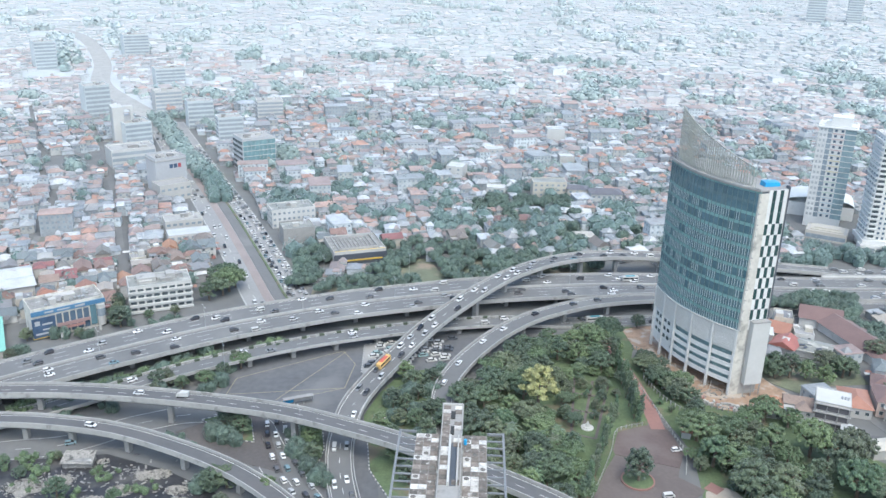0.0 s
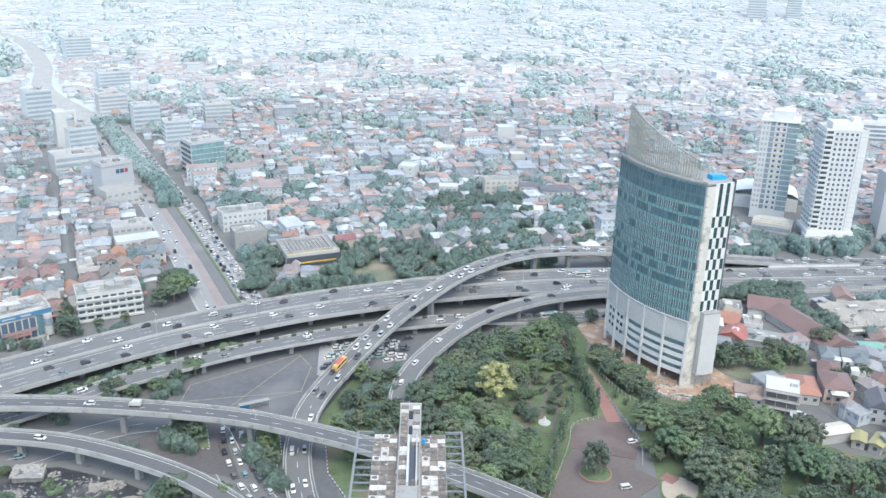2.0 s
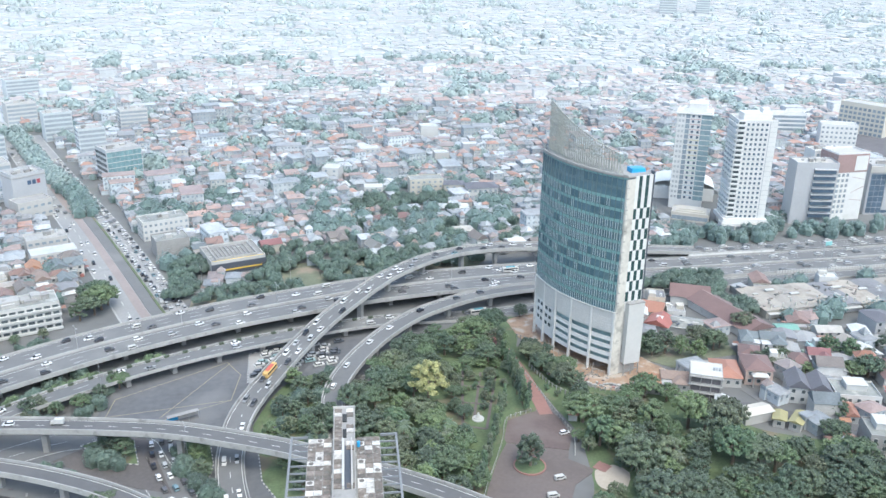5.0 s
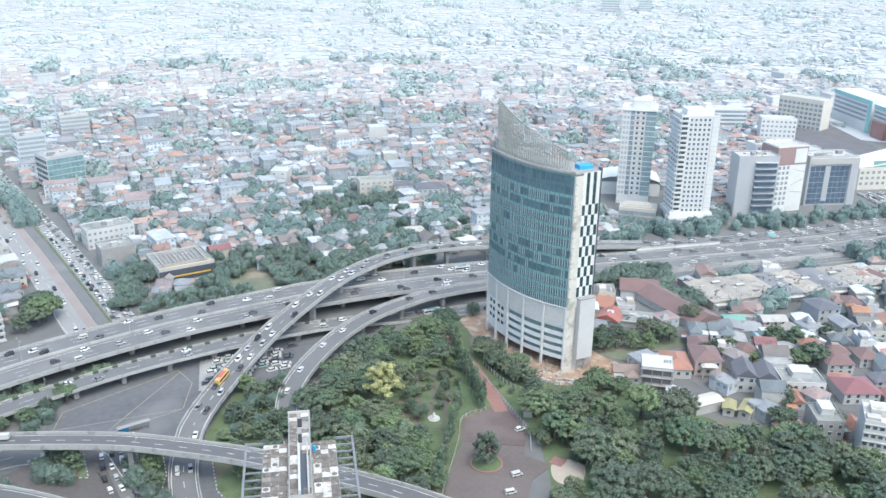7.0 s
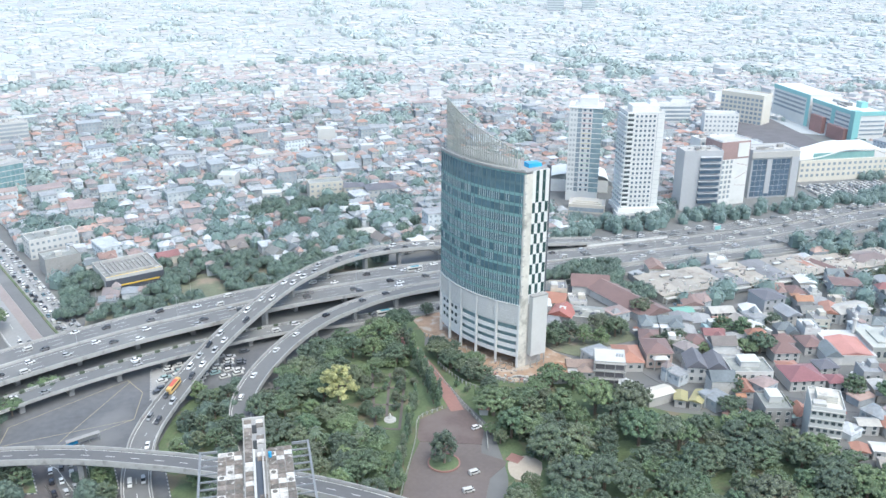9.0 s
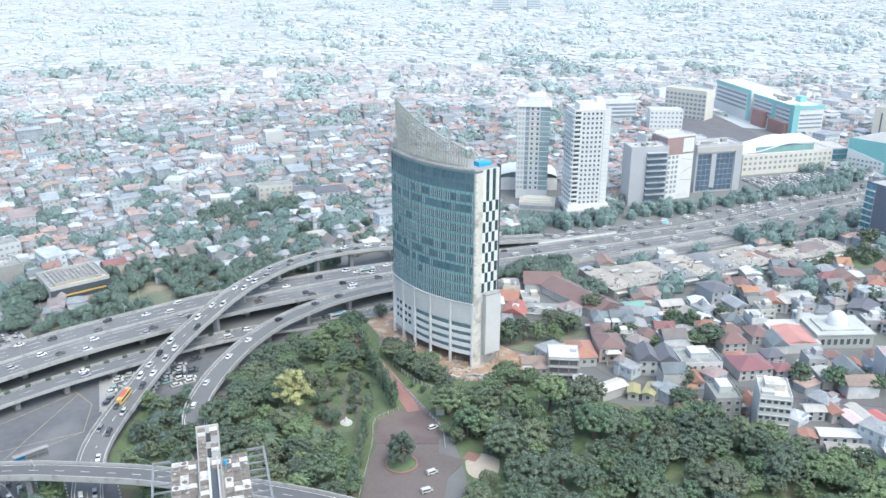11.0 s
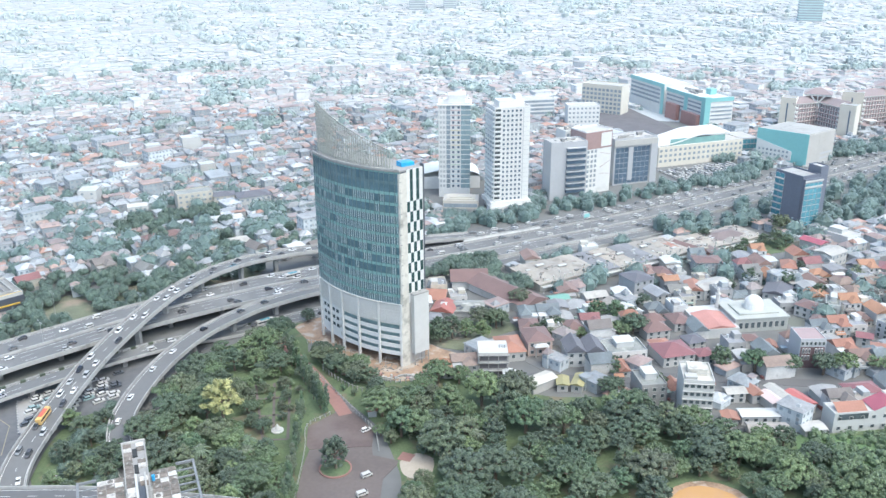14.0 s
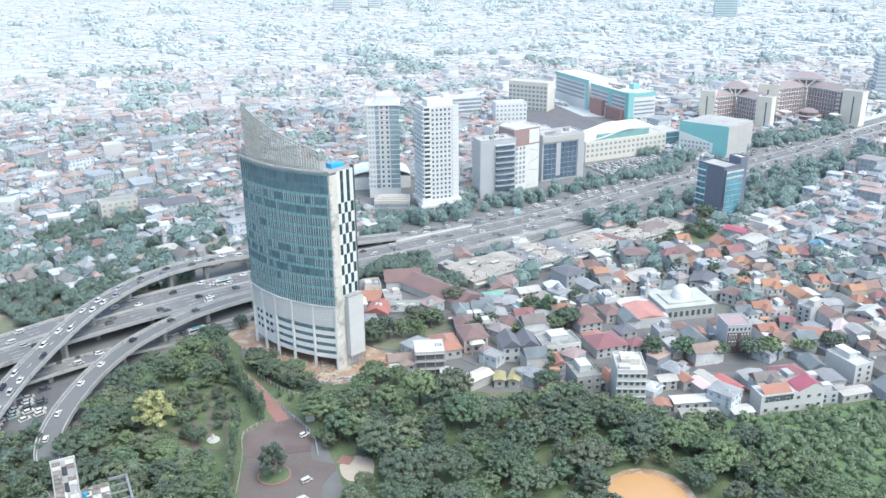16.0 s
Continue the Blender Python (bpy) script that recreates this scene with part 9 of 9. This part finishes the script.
def vehicle_proto(kind):
    lab, cat = {"sedan": ("parked-looking sedan car on the road", "car"), "mpv": ("family van car on the road", "car"), "minivan": ("boxy white minibus in traffic", "van"),
                "truck": ("white box truck on the flyover", "truck"), "bus": ("yellow city bus with a red roof", "bus"), "bluebus": ("pale blue and white coach", "bus")}[kind]
    lab = {"sedan": "low sedan car with dark windows", "mpv": "tall family car with dark windows"}.get(kind, lab)
    top = thing({"sedan": "car", "mpv": "car", "minivan": "van", "truck": "truck", "bus": "bus", "bluebus": "bus"}[kind], Matrix(), lab, cat, "traffic")
    if kind == "sedan":
        part("body", hull([(-0.95, 0.66, 1.36, 1.41), (-0.3, 0.68, 1.38, 1.45), (0.3, 0.66, 1.37, 1.42)], hull([(-2.15, 0.7, 0.35, 0.8), (-1.9, 0.84, 0.25, 0.92), (-0.6, 0.87, 0.22, 0.95), (0.9, 0.87, 0.22, 0.92), (1.8, 0.84, 0.25, 0.78), (2.2, 0.68, 0.35, 0.62)])), CARPAINT, top)
        part("cabin", hull([(-1.6, 0.7, 0.9, 0.98), (-0.9, 0.74, 0.9, 1.38), (0.3, 0.74, 0.9, 1.4), (1.05, 0.72, 0.85, 0.96)]), CARGLASS, top, "dark car windows")
        wheels(top, (-1.35, 1.35), 0.8, 0.31)
    elif kind == "mpv":
        part("body", hull([(-1.9, 0.7, 1.58, 1.66), (-1, 0.73, 1.62, 1.72), (0.3, 0.7, 1.6, 1.68)], hull([(-2.1, 0.76, 0.35, 0.98), (-1.95, 0.86, 0.28, 1.05), (0.6, 0.87, 0.26, 1.05), (1.6, 0.84, 0.28, 0.95), (2.15, 0.72, 0.35, 0.72)])), CARPAINT, top)
        part("cabin", hull([(-2.0, 0.74, 1.0, 1.45), (-1.75, 0.78, 1.0, 1.62), (0.3, 0.78, 1.0, 1.64), (1.3, 0.74, 0.95, 1.02)]), CARGLASS, top, "dark car windows")
        wheels(top, (-1.3, 1.35), 0.8, 0.33)
    elif kind == "minivan":
        part("body", hull([(-2.2, 0.82, 0.35, 1.7), (-2.1, 0.86, 0.3, 1.88), (1.2, 0.86, 0.3, 1.88), (1.95, 0.82, 0.3, 1.1), (2.15, 0.75, 0.35, 0.9)]), WHITE, top)
        part("windscreen", Geo().box(1.25, -0.78, 1.15, 1.6, 0.78, 1.72), CARGLASS, top)
        part("side_glass", Geo().box(-1.9, -0.89, 1.1, 1.1, 0.89, 1.6), CARGLASS, top)
        wheels(top, (-1.35, 1.35), 0.8, 0.33)
    elif kind == "truck":
        part("cab", hull([(1.2, 0.95, 0.5, 2.1), (2.6, 0.95, 0.45, 2.1), (3.0, 0.9, 0.5, 1.3)]), OFFWHITE, top)
        part("windscreen", Geo().box(2.6, -0.85, 1.35, 2.85, 0.85, 1.95), CARGLASS, top)
        part("cargo_box", Geo().box(-3.0, -1.1, 0.9, 1.1, 1.1, 3.1), WHITE, top, "white cargo box")
        part("chassis", Geo().box(-3.0, -0.5, 0.5, 2.6, 0.5, 0.88), DARKWALL, top)
        wheels(top, (-2.0, 2.0), 0.95, 0.42)
    else:
        lo, hi = (BUSYELLOW, BUSRED) if kind == "bus" else (OFFWHITE, GLASS_BLUE)
        part("body", hull([(-4.7, 1.1, 0.4, 2.7), (-4.5, 1.17, 0.35, 2.9), (4.4, 1.17, 0.35, 2.9), (4.7, 1.1, 0.4, 2.6)]), lo, top)
        part("roof_panel", Geo().box(-2.6, -0.85, 2.9, 2.6, 0.85, 3.08), hi, top)
        part("window_strip", Geo().box(-4.2, -1.2, 1.5, 4.1, 1.2, 2.3), CARGLASS, top)
        part("windscreen", Geo().box(4.45, -1.0, 1.3, 4.75, 1.0, 2.45), CARGLASS, top)
        wheels(top, (-2.9, 3.0), 1.05, 0.46)
    return top


def vehicle(kind, x, y, z, heading, label="", tilt=0.0, size=CAR_SIZE):
    m = Matrix.Translation((x, y, z)) @ pose(0, 0, 0, 0, -tilt, math.degrees(heading)) @ Matrix.Diagonal((size, size, size, 1))
    if kind not in VEH:
        VEH[kind] = vehicle_proto(kind)
        o = VEH[kind]
    else:
        o = copy_thing(VEH[kind], Matrix())
    o.matrix_basis = m
    return tagged(o, label)


crng = random.Random(21)
count = 0


def traffic(line, offset, d0, d1, gap, back=False, jam=False):
    """Cars along one lane."""
    global count
    d = d0 + crng.uniform(0, gap)
    while d < d1 and count < 340:
        p, h = along(line, d)
        p2, _ = along(line, d + 2)
        slope = math.degrees(math.atan2(p2.z - p.z, 2))
        n = Vector((-math.sin(h), math.cos(h), 0))
        q = p + n * (offset + crng.uniform(-0.3, 0.3))
        vehicle(crng.choices(("mpv", "sedan", "minivan"), (6, 4, 0.8))[0], q.x, q.y, q.z + 0.04, h + (math.pi if back else 0), "", slope * (-1 if back else 1))
        count += 1
        d += gap * crng.uniform(0.6, 1.7) if not jam else gap * crng.uniform(0.9, 1.25)


for o, bk in ((-11, True), (-7.4, True), (-3.7, True), (3.7, False), (7.4, False), (11, False)):
    traffic(TOLL, -o, 110, 560, 27, bk)
traffic(FRONTAGE, -2, 80, 330, 38), traffic(FRONTAGE, 2, 80, 330, 45)
for o in (-2.0, 2.0):
    traffic(RAMP_C, o, 20, 330, 12.5, True)
traffic(RAMP_D, 1.0, 25, 160, 14)
traffic(FLY_B, 0, 60, 190, 60)
for o in (-13.5, -11.4, -7.6, -6.2):
    traffic(AVENUE, o, 22, 150, 7.0, False, True)
for o in (8.0, 11.0, 13.5):
    traffic(AVENUE, o, 15, 190, 24, True)
for o in (-3.0, 0.2, 3.2):
    traffic(spline([(-58, 272, 0.14), (-56, 255, 0.14), (-50, 238, 0.14), (-40, 220, 0.14), (-30, 205, 0.14)], 5), o, 2, 75, 6.6, True, True)
vehicle("truck", -88.5, 260.2, 10.05, math.pi * 0.98, "", 0, 0.72), vehicle("mpv", -104, 261.5, 10.05, math.pi), vehicle("bus", -21.9, 295.2, 6.05, 1.12, "", 6)
vehicle("bluebus", 68, 352, 0.12, 0.2), vehicle("bluebus", 90, 383 + 4, 5.8, 0.13), vehicle("mpv", -122, 245, 0.15, 0.4)
for x, y, h in ((71.8, 225.3, 0.2), (67.3, 216.6, 0.1), (80.3, 250.8, 0.3)):
    vehicle("mpv" if y > 240 else "minivan", x, y, 0.22, h)
def small_car(gg, x, y, z, h, k):
    c, sn = math.cos(h), math.sin(h)
    for x0, x1, w, z0, z1, mi in ((-2.1, 2.1, 0.86, 0.3, 0.95, k), (-1.6, 1.0, 0.76, 0.95, 1.35, 3), (-1.4, 0.6, 0.72, 1.35, 1.5, k)):
        v = [(x + c * a - sn * b2, y + sn * a + c * b2, z + zz) for zz in (z0, z1) for a, b2 in ((x0, -w), (x1, -w), (x1, w), (x0, w))]
        gg.add(v, [(4, 5, 6, 7), (0, 1, 5, 4), (1, 2, 6, 5), (2, 3, 7, 6), (3, 0, 4, 7)], mi)


# Dark car paint greyed, with the haze of far traffic in its colour.
DULLCAR = mat("hazed_dark_paint", (0.17, 0.18, 0.19), 0.5, 0.1, haze_sheen=0.2)
far_cars = Geo()
for line, offs, d0, d1, gap in ((TOLL, (-11, -7.4, -3.7, 3.7, 7.4, 11), 560, 1100, 24), (FAR_FRONTAGE, (-3.6, 0, 3.6), 10, 560, 13), (AVENUE, (-13.5, -11, -8, -6.3), 150, 330, 8), (AVENUE, (8, 11, 13.5), 190, 380, 16)):
    for o in offs:
        d = d0 + crng.uniform(0, gap)
        while d < d1:
            p, h = along(line, d)
            small_car(far_cars, p.x - math.sin(h) * o, p.y + math.cos(h) * o, p.z, h, crng.choice((0, 0, 0, 1, 1, 2)))
            d += gap * crng.uniform(0.6, 1.6)
solid("distant_traffic", far_cars, [WHITE, DULLCAR, GREYWALL, DULLCAR], "dense far traffic of mostly white cars", "cars", "stuff")
# waiting cars beside the ramp and in the mall lot: small and uncounted
lot = Geo()
for row in range(8):
    for col in range(7):
        if crng.random() < 0.6:
            x, y = -28 + col * 4.9 + crng.uniform(-0.6, 0.6) + row * 0.4, 304 + row * 2.7 + col * 1.2 + crng.uniform(-0.3, 0.3)
            small_car(lot, x, y, 0.07, 0.26 + crng.uniform(-0.08, 0.08), crng.choice((0, 0, 1, 1, 2, 4)))
solid("waiting_cars", lot, [WHITE, DARKWALL, GREYWALL, CARGLASS, GLASS_MINT], "crowd of small cars and scooters waiting at the junction", "cars", "stuff")
lot = Geo()
for k in range(180):
    if crng.random() < 0.28:
        continue
    x, y = 384 + (k % 15) * 4.3 + crng.uniform(-0.9, 0.9), 455 + (k // 15) * 2.9 + 0.02 * (k % 15) + crng.uniform(-0.4, 0.4)
    small_car(lot, x, y, 0.1, crng.choice((1.5, 1.62, 1.57, 0.1)), crng.choice((0, 0, 0, 0, 2, 1)))
solid("lot_cars", lot, [WHITE, DULLCAR, GREYWALL, DULLCAR], "rows of mostly white cars filling the mall parking lot", "cars", "stuff")

# ---- street furniture and small things ----
def lamp_post(x, y, z, heading, h=10.0):
    top = thing("street_lamp", Matrix.Translation((x, y, z)) @ pose(0, 0, 0, 0, 0, math.degrees(heading)), "tall grey double-arm street lamp", "street lamp", "street lamps")
    part("pole", Geo().cyl(0, 0, 0, h, 0.13, 0.07, 8), STEEL, top)
    for s in (-1, 1):
        part("arm", Geo().bar((0, 0, h - 0.1), (0, s * 1.8, h + 0.3), 0.05), STEEL, top)
        part("lamp_head", Geo().box(-0.15, s * 1.8 - 0.35, h + 0.25, 0.15, s * 1.8 + 0.35, h + 0.42), GREYWALL, top)


for d in range(140, 800, 42):
    p, h = along(TOLL, d)
    lamp_post(p.x, p.y, p.z + 1.0, h, 9)
stretch = [p for p in TOLL if 226 < p.x < 296]
b = thing("striped_barrier", Matrix(), "grey concrete barrier with white uprights beside the toll road", "road barrier")
part("wall", sweep(Geo(), stretch, -14.1, -13.75, -0.6, 1.2), CONCRETE_PALE, b)
fin = Geo().box(-0.42, -0.2, 0.05, 0.42, 0.2, 1.55).mesh("upright", WHITE)
d0 = min(range(1200), key=lambda d: abs(along(TOLL, d)[0].x - 228))
for k in range(42):
    p, h = along(TOLL, d0 + k * 1.6)
    again("upright", fin, b, Matrix.Translation((p.x + 14.0 * math.sin(h), p.y - 14.0 * math.cos(h), p.z)) @ pose(0, 0, 0, 0, 0, math.degrees(h)))
stretch = [p for p in TOLL if 186 < p.x < 246]
b = thing("retaining_wall", Matrix(), "pale concrete retaining wall beside the toll road", "wall")
part("wall", sweep(Geo(), stretch, 14.0, 14.6, -0.8, 1.9), PODIUM, b)
part("coping", sweep(Geo(), stretch, 13.85, 14.75, 1.9, 2.1), CONCRETE_PALE, b)
b = thing("road_sign", pose(266.5, 404, 0.6, 0, 0, 8), "green direction sign on a grey post by the toll road", "road sign")
part("post", Geo().cyl(0, 0, 0, 8, 0.18, 0.14, 8), STEEL, b)
part("board", Geo().box(0.2, -0.1, 6.2, 4.2, 0.1, 8.4), TEAL, b, "green sign board")
for x, y, hh in ((-82, 291, 15), (-47, 252, 12), (-58, 390, 12), (-17, 398, 12)):
    lamp_post(x, y, 0, 0.4, hh)
b = thing("shelter", pose(-56, 271.6, 0.1, 0, 0, 23), "low white bus shelter with blue panels at the junction", "bus shelter")
part("canopy", Geo().box(0, 0, 2.7, 11, 2.0, 2.9), CONCRETE, b)
for k in range(4):
    part("post", Geo().box(0.2 + k * 3.5, 0.2, 0, 0.35 + k * 3.5, 0.35, 2.7), STEEL, b)
part("side_panel", Geo().box(0.3, 2.3, 0.2, 4.0, 2.4, 2.3), BLUETARP, b, "faded blue panel")
part("back_panel", Geo().box(4.2, 2.3, 0.2, 10.8, 2.4, 2.3), OFFWHITE, b)
b = thing("monument", pose(52.1, 263.8, 0.1), "small white stepped monument on the lawn", "monument")
part("plinth", Geo().cyl(0, 0, 0, 0.4, 2.2, 2.2, 16).cyl(0, 0, 0.4, 0.8, 1.6, 1.5, 16), WHITE, b)
part("stele", Geo().cyl(0, 0, 0.8, 2.0, 0.9, 0.5, 12).cyl(0, 0, 2.0, 2.8, 0.5, 0.1, 12), WHITE, b)
b = thing("tree_circle", pose(63.8, 233.4, 0.2), "low round planter edged in red-brown stone", "planter")
ringg = Geo()
for i in range(28):
    a0, a1 = 6.2832 * i / 28, 6.2832 * (i + 1) / 28
    ringg.add([(r * math.cos(a), r * 1.0 * math.sin(a), z) for a in (a0, a1) for r, z in ((5.4, 0), (5.4, 0.45), (4.9, 0.45), (4.9, 0))], [(0, 4, 5, 1), (1, 5, 6, 2), (2, 6, 7, 3)])
part("edge", ringg, PAVING_RED, b)
part("soil", Geo().cyl(0, 0, 0, 0.25, 4.9, 4.9, 28), GRASS, b)


def fence(name, pts, label, gap=2.2, h=1.1, m=CONCRETE_PALE):
    top = thing(name, Matrix(), label, "fence")
    line = spline([(x, y, 0.1) for x, y in pts], 2.5)
    part("rail", sweep(Geo(), line, -0.04, 0.04, h - 0.12, h), m, top)
    post = Geo().box(-0.15, -0.15, 0, 0.15, 0.15, h + 0.2).mesh("post", m)
    d = 0.0
    while d < length(line):
        p, hd = along(line, d)
        again("post", post, top, pose(p.x, p.y, 0.1, 0, 0, math.degrees(hd)))
        d += gap


fence("park_fence", [(73.4, 313.5), (76.9, 291.1), (79.6, 274), (81.6, 260.2), (83, 249.3), (80, 236.5)], "white park fence along the brick path")
fence("forecourt_fence", [(72, 266.6), (62.2, 262), (58.4, 250.3), (54, 238.7), (48, 224.2), (43, 210)], "pale post fence round the forecourt")
fence("wall_fence", [(79.3, 300), (82, 290), (85, 282), (90, 275)], "white post fence by the site wall", 2.2, 1.6)
hut = thing("guard_hut", pose(84, 259, 0.1, 0, 0, -15), "small white guard hut with a red tile roof", "hut")
part("wall", Geo().box(0, 0, 0, 3, 2.6, 2.6), WHITE, hut)
part("roof", Geo().hip(0, 0, 3, 2.6, 2.6, 1.1, 0, 0.5), ORANGETILE, hut)
fence("site_fence", [(80, 326), (86, 319), (91, 304), (93, 290), (103, 278), (124, 275.5), (132, 290)], "low site fence at the construction ground", 2.0, 1.8, STEEL)
rub = Geo()
for hx, hy, hr, hz in ((-126, 221, 7.5, 2.0), (-117, 225, 5, 1.5), (-92, 229, 4, 1.2), (-78, 216, 4, 1.2), (-97, 221, 4.5, 1.4), (-88, 230, 4, 1.5), (-80, 222, 3.5, 1.2), (-104, 215, 5, 1.5)):
    rub.add([(hx + hr * f * math.cos(6.283 * q / 12), hy + hr * 0.7 * f * math.sin(6.283 * q / 12) * (1 + 0.35 * math.sin(q * 2.3 + hx)), zz) for f, zz in ((0.8, 0.05), (0.55, hz * 0.3), (0.28, hz * 0.55)) for q in range(12)] + [(hx, hy, hz * 0.7)],
            [(12 * r + q, 12 * r + (q + 1) % 12, 12 * r + 12 + (q + 1) % 12, 12 * r + 12 + q) for r in (0, 1) for q in range(12)] + [(24 + q, 24 + (q + 1) % 12, 36) for q in range(12)])
    for k in range(340):
        a, u = crng.uniform(0, 6.283), crng.uniform(0, 1) ** 0.9
        x, y = hx + hr * u * math.cos(a), hy + hr * 0.7 * u * math.sin(a)
        z, s = max(0.0, hz * (1 - u) - 0.15) + 0.08, crng.uniform(0.15, 0.5)
        t = crng.uniform(0, 6.283)
        rub.add([(x + s * math.cos(t + q), y + s * math.sin(t + q) * 0.8, z) for q in (0, 1.6, 3.1, 4.7)] + [(x, y, z + s * 0.8)], [(0, 1, 4), (1, 2, 4), (2, 3, 4), (3, 0, 4)])
rng2 = random.Random(31)
litter = Geo()
for k in range(340):
    cx, cy, sp = rng2.choice(((102, 291, 4), (122, 282, 4), (-106, 222, 7), (-88, 214, 7), (-96, 232, 5), (-118, 228, 5), (-80, 222, 5), (-110, 208, 8)))
    x, y, a, l, w = cx + rng2.gauss(0, sp), cy + rng2.gauss(0, sp * 0.6), rng2.uniform(0, 6.283), rng2.uniform(0.15, 0.9), rng2.uniform(0.08, 0.35)
    t = rng2.uniform(0.0, 0.5)
    ca, sa = math.cos(a), math.sin(a)
    litter.add([(x + ca * p - sa * q, y + sa * p + ca * q, z + (t if p > 0 else 0)) for z in (0.08, 0.24) for p, q in ((-l, -w), (l, -w), (l, w), (-l, w))],
               [(4, 5, 6, 7), (0, 1, 5, 4), (1, 2, 6, 5), (2, 3, 7, 6), (3, 0, 4, 7)], k % 4)
solid("waste_litter", litter, [RUBBLE, CONCRETE_DARK, LOTROOF, CONCRETE_DARK], "broken boards, slabs and rubbish strewn on bare ground", "rubbish", "stuff")
solid("rubble_heap", rub, RUBBLE, "pale heaps of rubble and rubbish", "rubble", "stuff")
mess = Geo()
for k in range(120):
    a = crng.uniform(0, 1)
    x, y = 86 + 42 * a + crng.uniform(-2, 2), 296 - 16 * math.sin(a * 2.6) + crng.uniform(-3, 1)
    mess.box(x, y, 0.15, x + crng.uniform(0.4, 2.4), y + crng.uniform(0.3, 1.2), crng.uniform(0.3, 1.3), k % 3)
solid("building_material", mess, [OFFWHITE, BRICKRED, STEEL], "stacked boards, bricks and steel round the site", "building material", "stuff")

# yard walls, lean-to sheets, tanks and boxes between the houses, too many to count
CLUTTER = mat("mixed_yard_things", (0.5, 0.5, 0.5), 0.75, 0.2, 0.3, 1.5, by="island", ramp=((0.6, 0.6, 0.58), (0.3, 0.29, 0.27), (0.62, 0.62, 0.6), (0.36, 0.18, 0.13), (0.16, 0.15, 0.15), (0.45, 0.44, 0.42), (0.26, 0.34, 0.31), (0.45, 0.43, 0.38), (0.24, 0.23, 0.22), (0.22, 0.28, 0.34), (0.55, 0.55, 0.54), (0.3, 0.12, 0.1)))
ROOFBITS = mat("grey_roof_bits", (0.4, 0.4, 0.4), 0.75, 0.2, 0.3, 1.5, by="island", ramp=((0.42, 0.41, 0.38), (0.24, 0.23, 0.22), (0.5, 0.5, 0.49), (0.3, 0.26, 0.23), (0.16, 0.16, 0.16), (0.4, 0.38, 0.34), (0.46, 0.46, 0.45)))
krng = random.Random(33)


def turned_box(gg, x, y, ang, w, d, z0, z1, lift=0.0):
    c, s = math.cos(ang), math.sin(ang)
    v = [(x + c * a - s * b, y + s * a + c * b, z + (lift if b > 0 else 0.0)) for z in (z0, z1) for a, b in ((-w / 2, -d / 2), (w / 2, -d / 2), (w / 2, d / 2), (-w / 2, d / 2))]
    gg.add(v, [(4, 5, 6, 7), (0, 1, 5, 4), (1, 2, 6, 5), (2, 3, 7, 6), (3, 0, 4, 7), (3, 2, 1, 0)])


sheets, bits, walls = Geo(), Geo(), Geo()
for x, y in NEARXY:
    ang = radians(-16 if x > 100 else 24)
    for k in range(krng.choice((1, 1, 2))):
        th, rr = krng.uniform(0, 6.283), krng.uniform(4.4, 6.4)
        z = krng.uniform(2.3, 3.4)
        turned_box(sheets, x + rr * math.cos(th), y + rr * math.sin(th), ang, krng.uniform(2, 4.6), krng.uniform(1.6, 3.4), z, z + 0.12, krng.uniform(-0.5, 0.5))
    for k in range(krng.choice((2, 3, 4))):
        th, rr = krng.uniform(0, 6.283), krng.uniform(4.6, 7)
        turned_box(bits, x + rr * math.cos(th), y + rr * math.sin(th), krng.uniform(0, 3), krng.uniform(0.5, 1.8), krng.uniform(0.5, 1.2), 0.05, krng.uniform(0.5, 1.7))
    if krng.random() < 0.6:
        sd = krng.choice((-1, 1)) * 5.6
        c, s = math.cos(ang), math.sin(ang)
        turned_box(walls, x - s * sd, y + c * sd, ang, krng.uniform(4, 8), 0.2, 0.0, 1.9)
solid("lean_to_sheets", sheets, CLUTTER, "patchwork of lean-to sheets between the houses", "sheet roofs", "stuff")
solid("yard_clutter", bits, CLUTTER, "boxes, tanks and small things in the yards", "clutter", "stuff")
solid("yard_walls", walls, HOUSEWALL, "low rendered yard walls between the plots", "walls", "stuff")
vents = Geo()
for k in range(150):
    i, u, v = krng.randrange(12), krng.uniform(0.8, 10.6), krng.uniform(1.5, 22 if krng.random() < 0.7 else 18)
    a = radians(6 if i < 8 else 3)
    x0 = 197 + i * 12.2
    x, y = x0 + u * math.cos(a) - v * math.sin(a), 333 + 0.062 * (x0 - 197) + u * math.sin(a) + v * math.cos(a)
    if k % 3:
        turned_box(vents, x, y, a, krng.uniform(0.8, 3.0), krng.uniform(0.6, 2.4), 4.5, 5.05)
    else:
        turned_box(vents, x, y, a, 0.5, 0.5, 4.4, krng.uniform(5.2, 6.2))
solid("roof_clutter", vents, ROOFBITS, "vents, patches and pipes on the terrace roofs", "clutter", "stuff")
# scaffold poles and props at the foot of the tower
props = thing("scaffolding", Matrix(), "rusty scaffold poles and props at the foot of the tower", "scaffolding")
for k in range(16):
    s = 0.03 + k * 0.045
    p = TA + arc(s, -1.2 - 0.8 * (k % 3))
    part("pole", Geo().bar(p + Vector((0, 0, 0.16)), p + Vector((krng.uniform(-0.6, 0.6), krng.uniform(-0.6, 0.6), krng.uniform(2.5, 5.2))), 0.07), RUSTY, props)
part("brace", sweep(Geo(), [TA + arc(0.03 + 0.09 * k, -1.6) for k in range(9)], -0.06, 0.06, 2.0, 2.12), RUSTY, props)
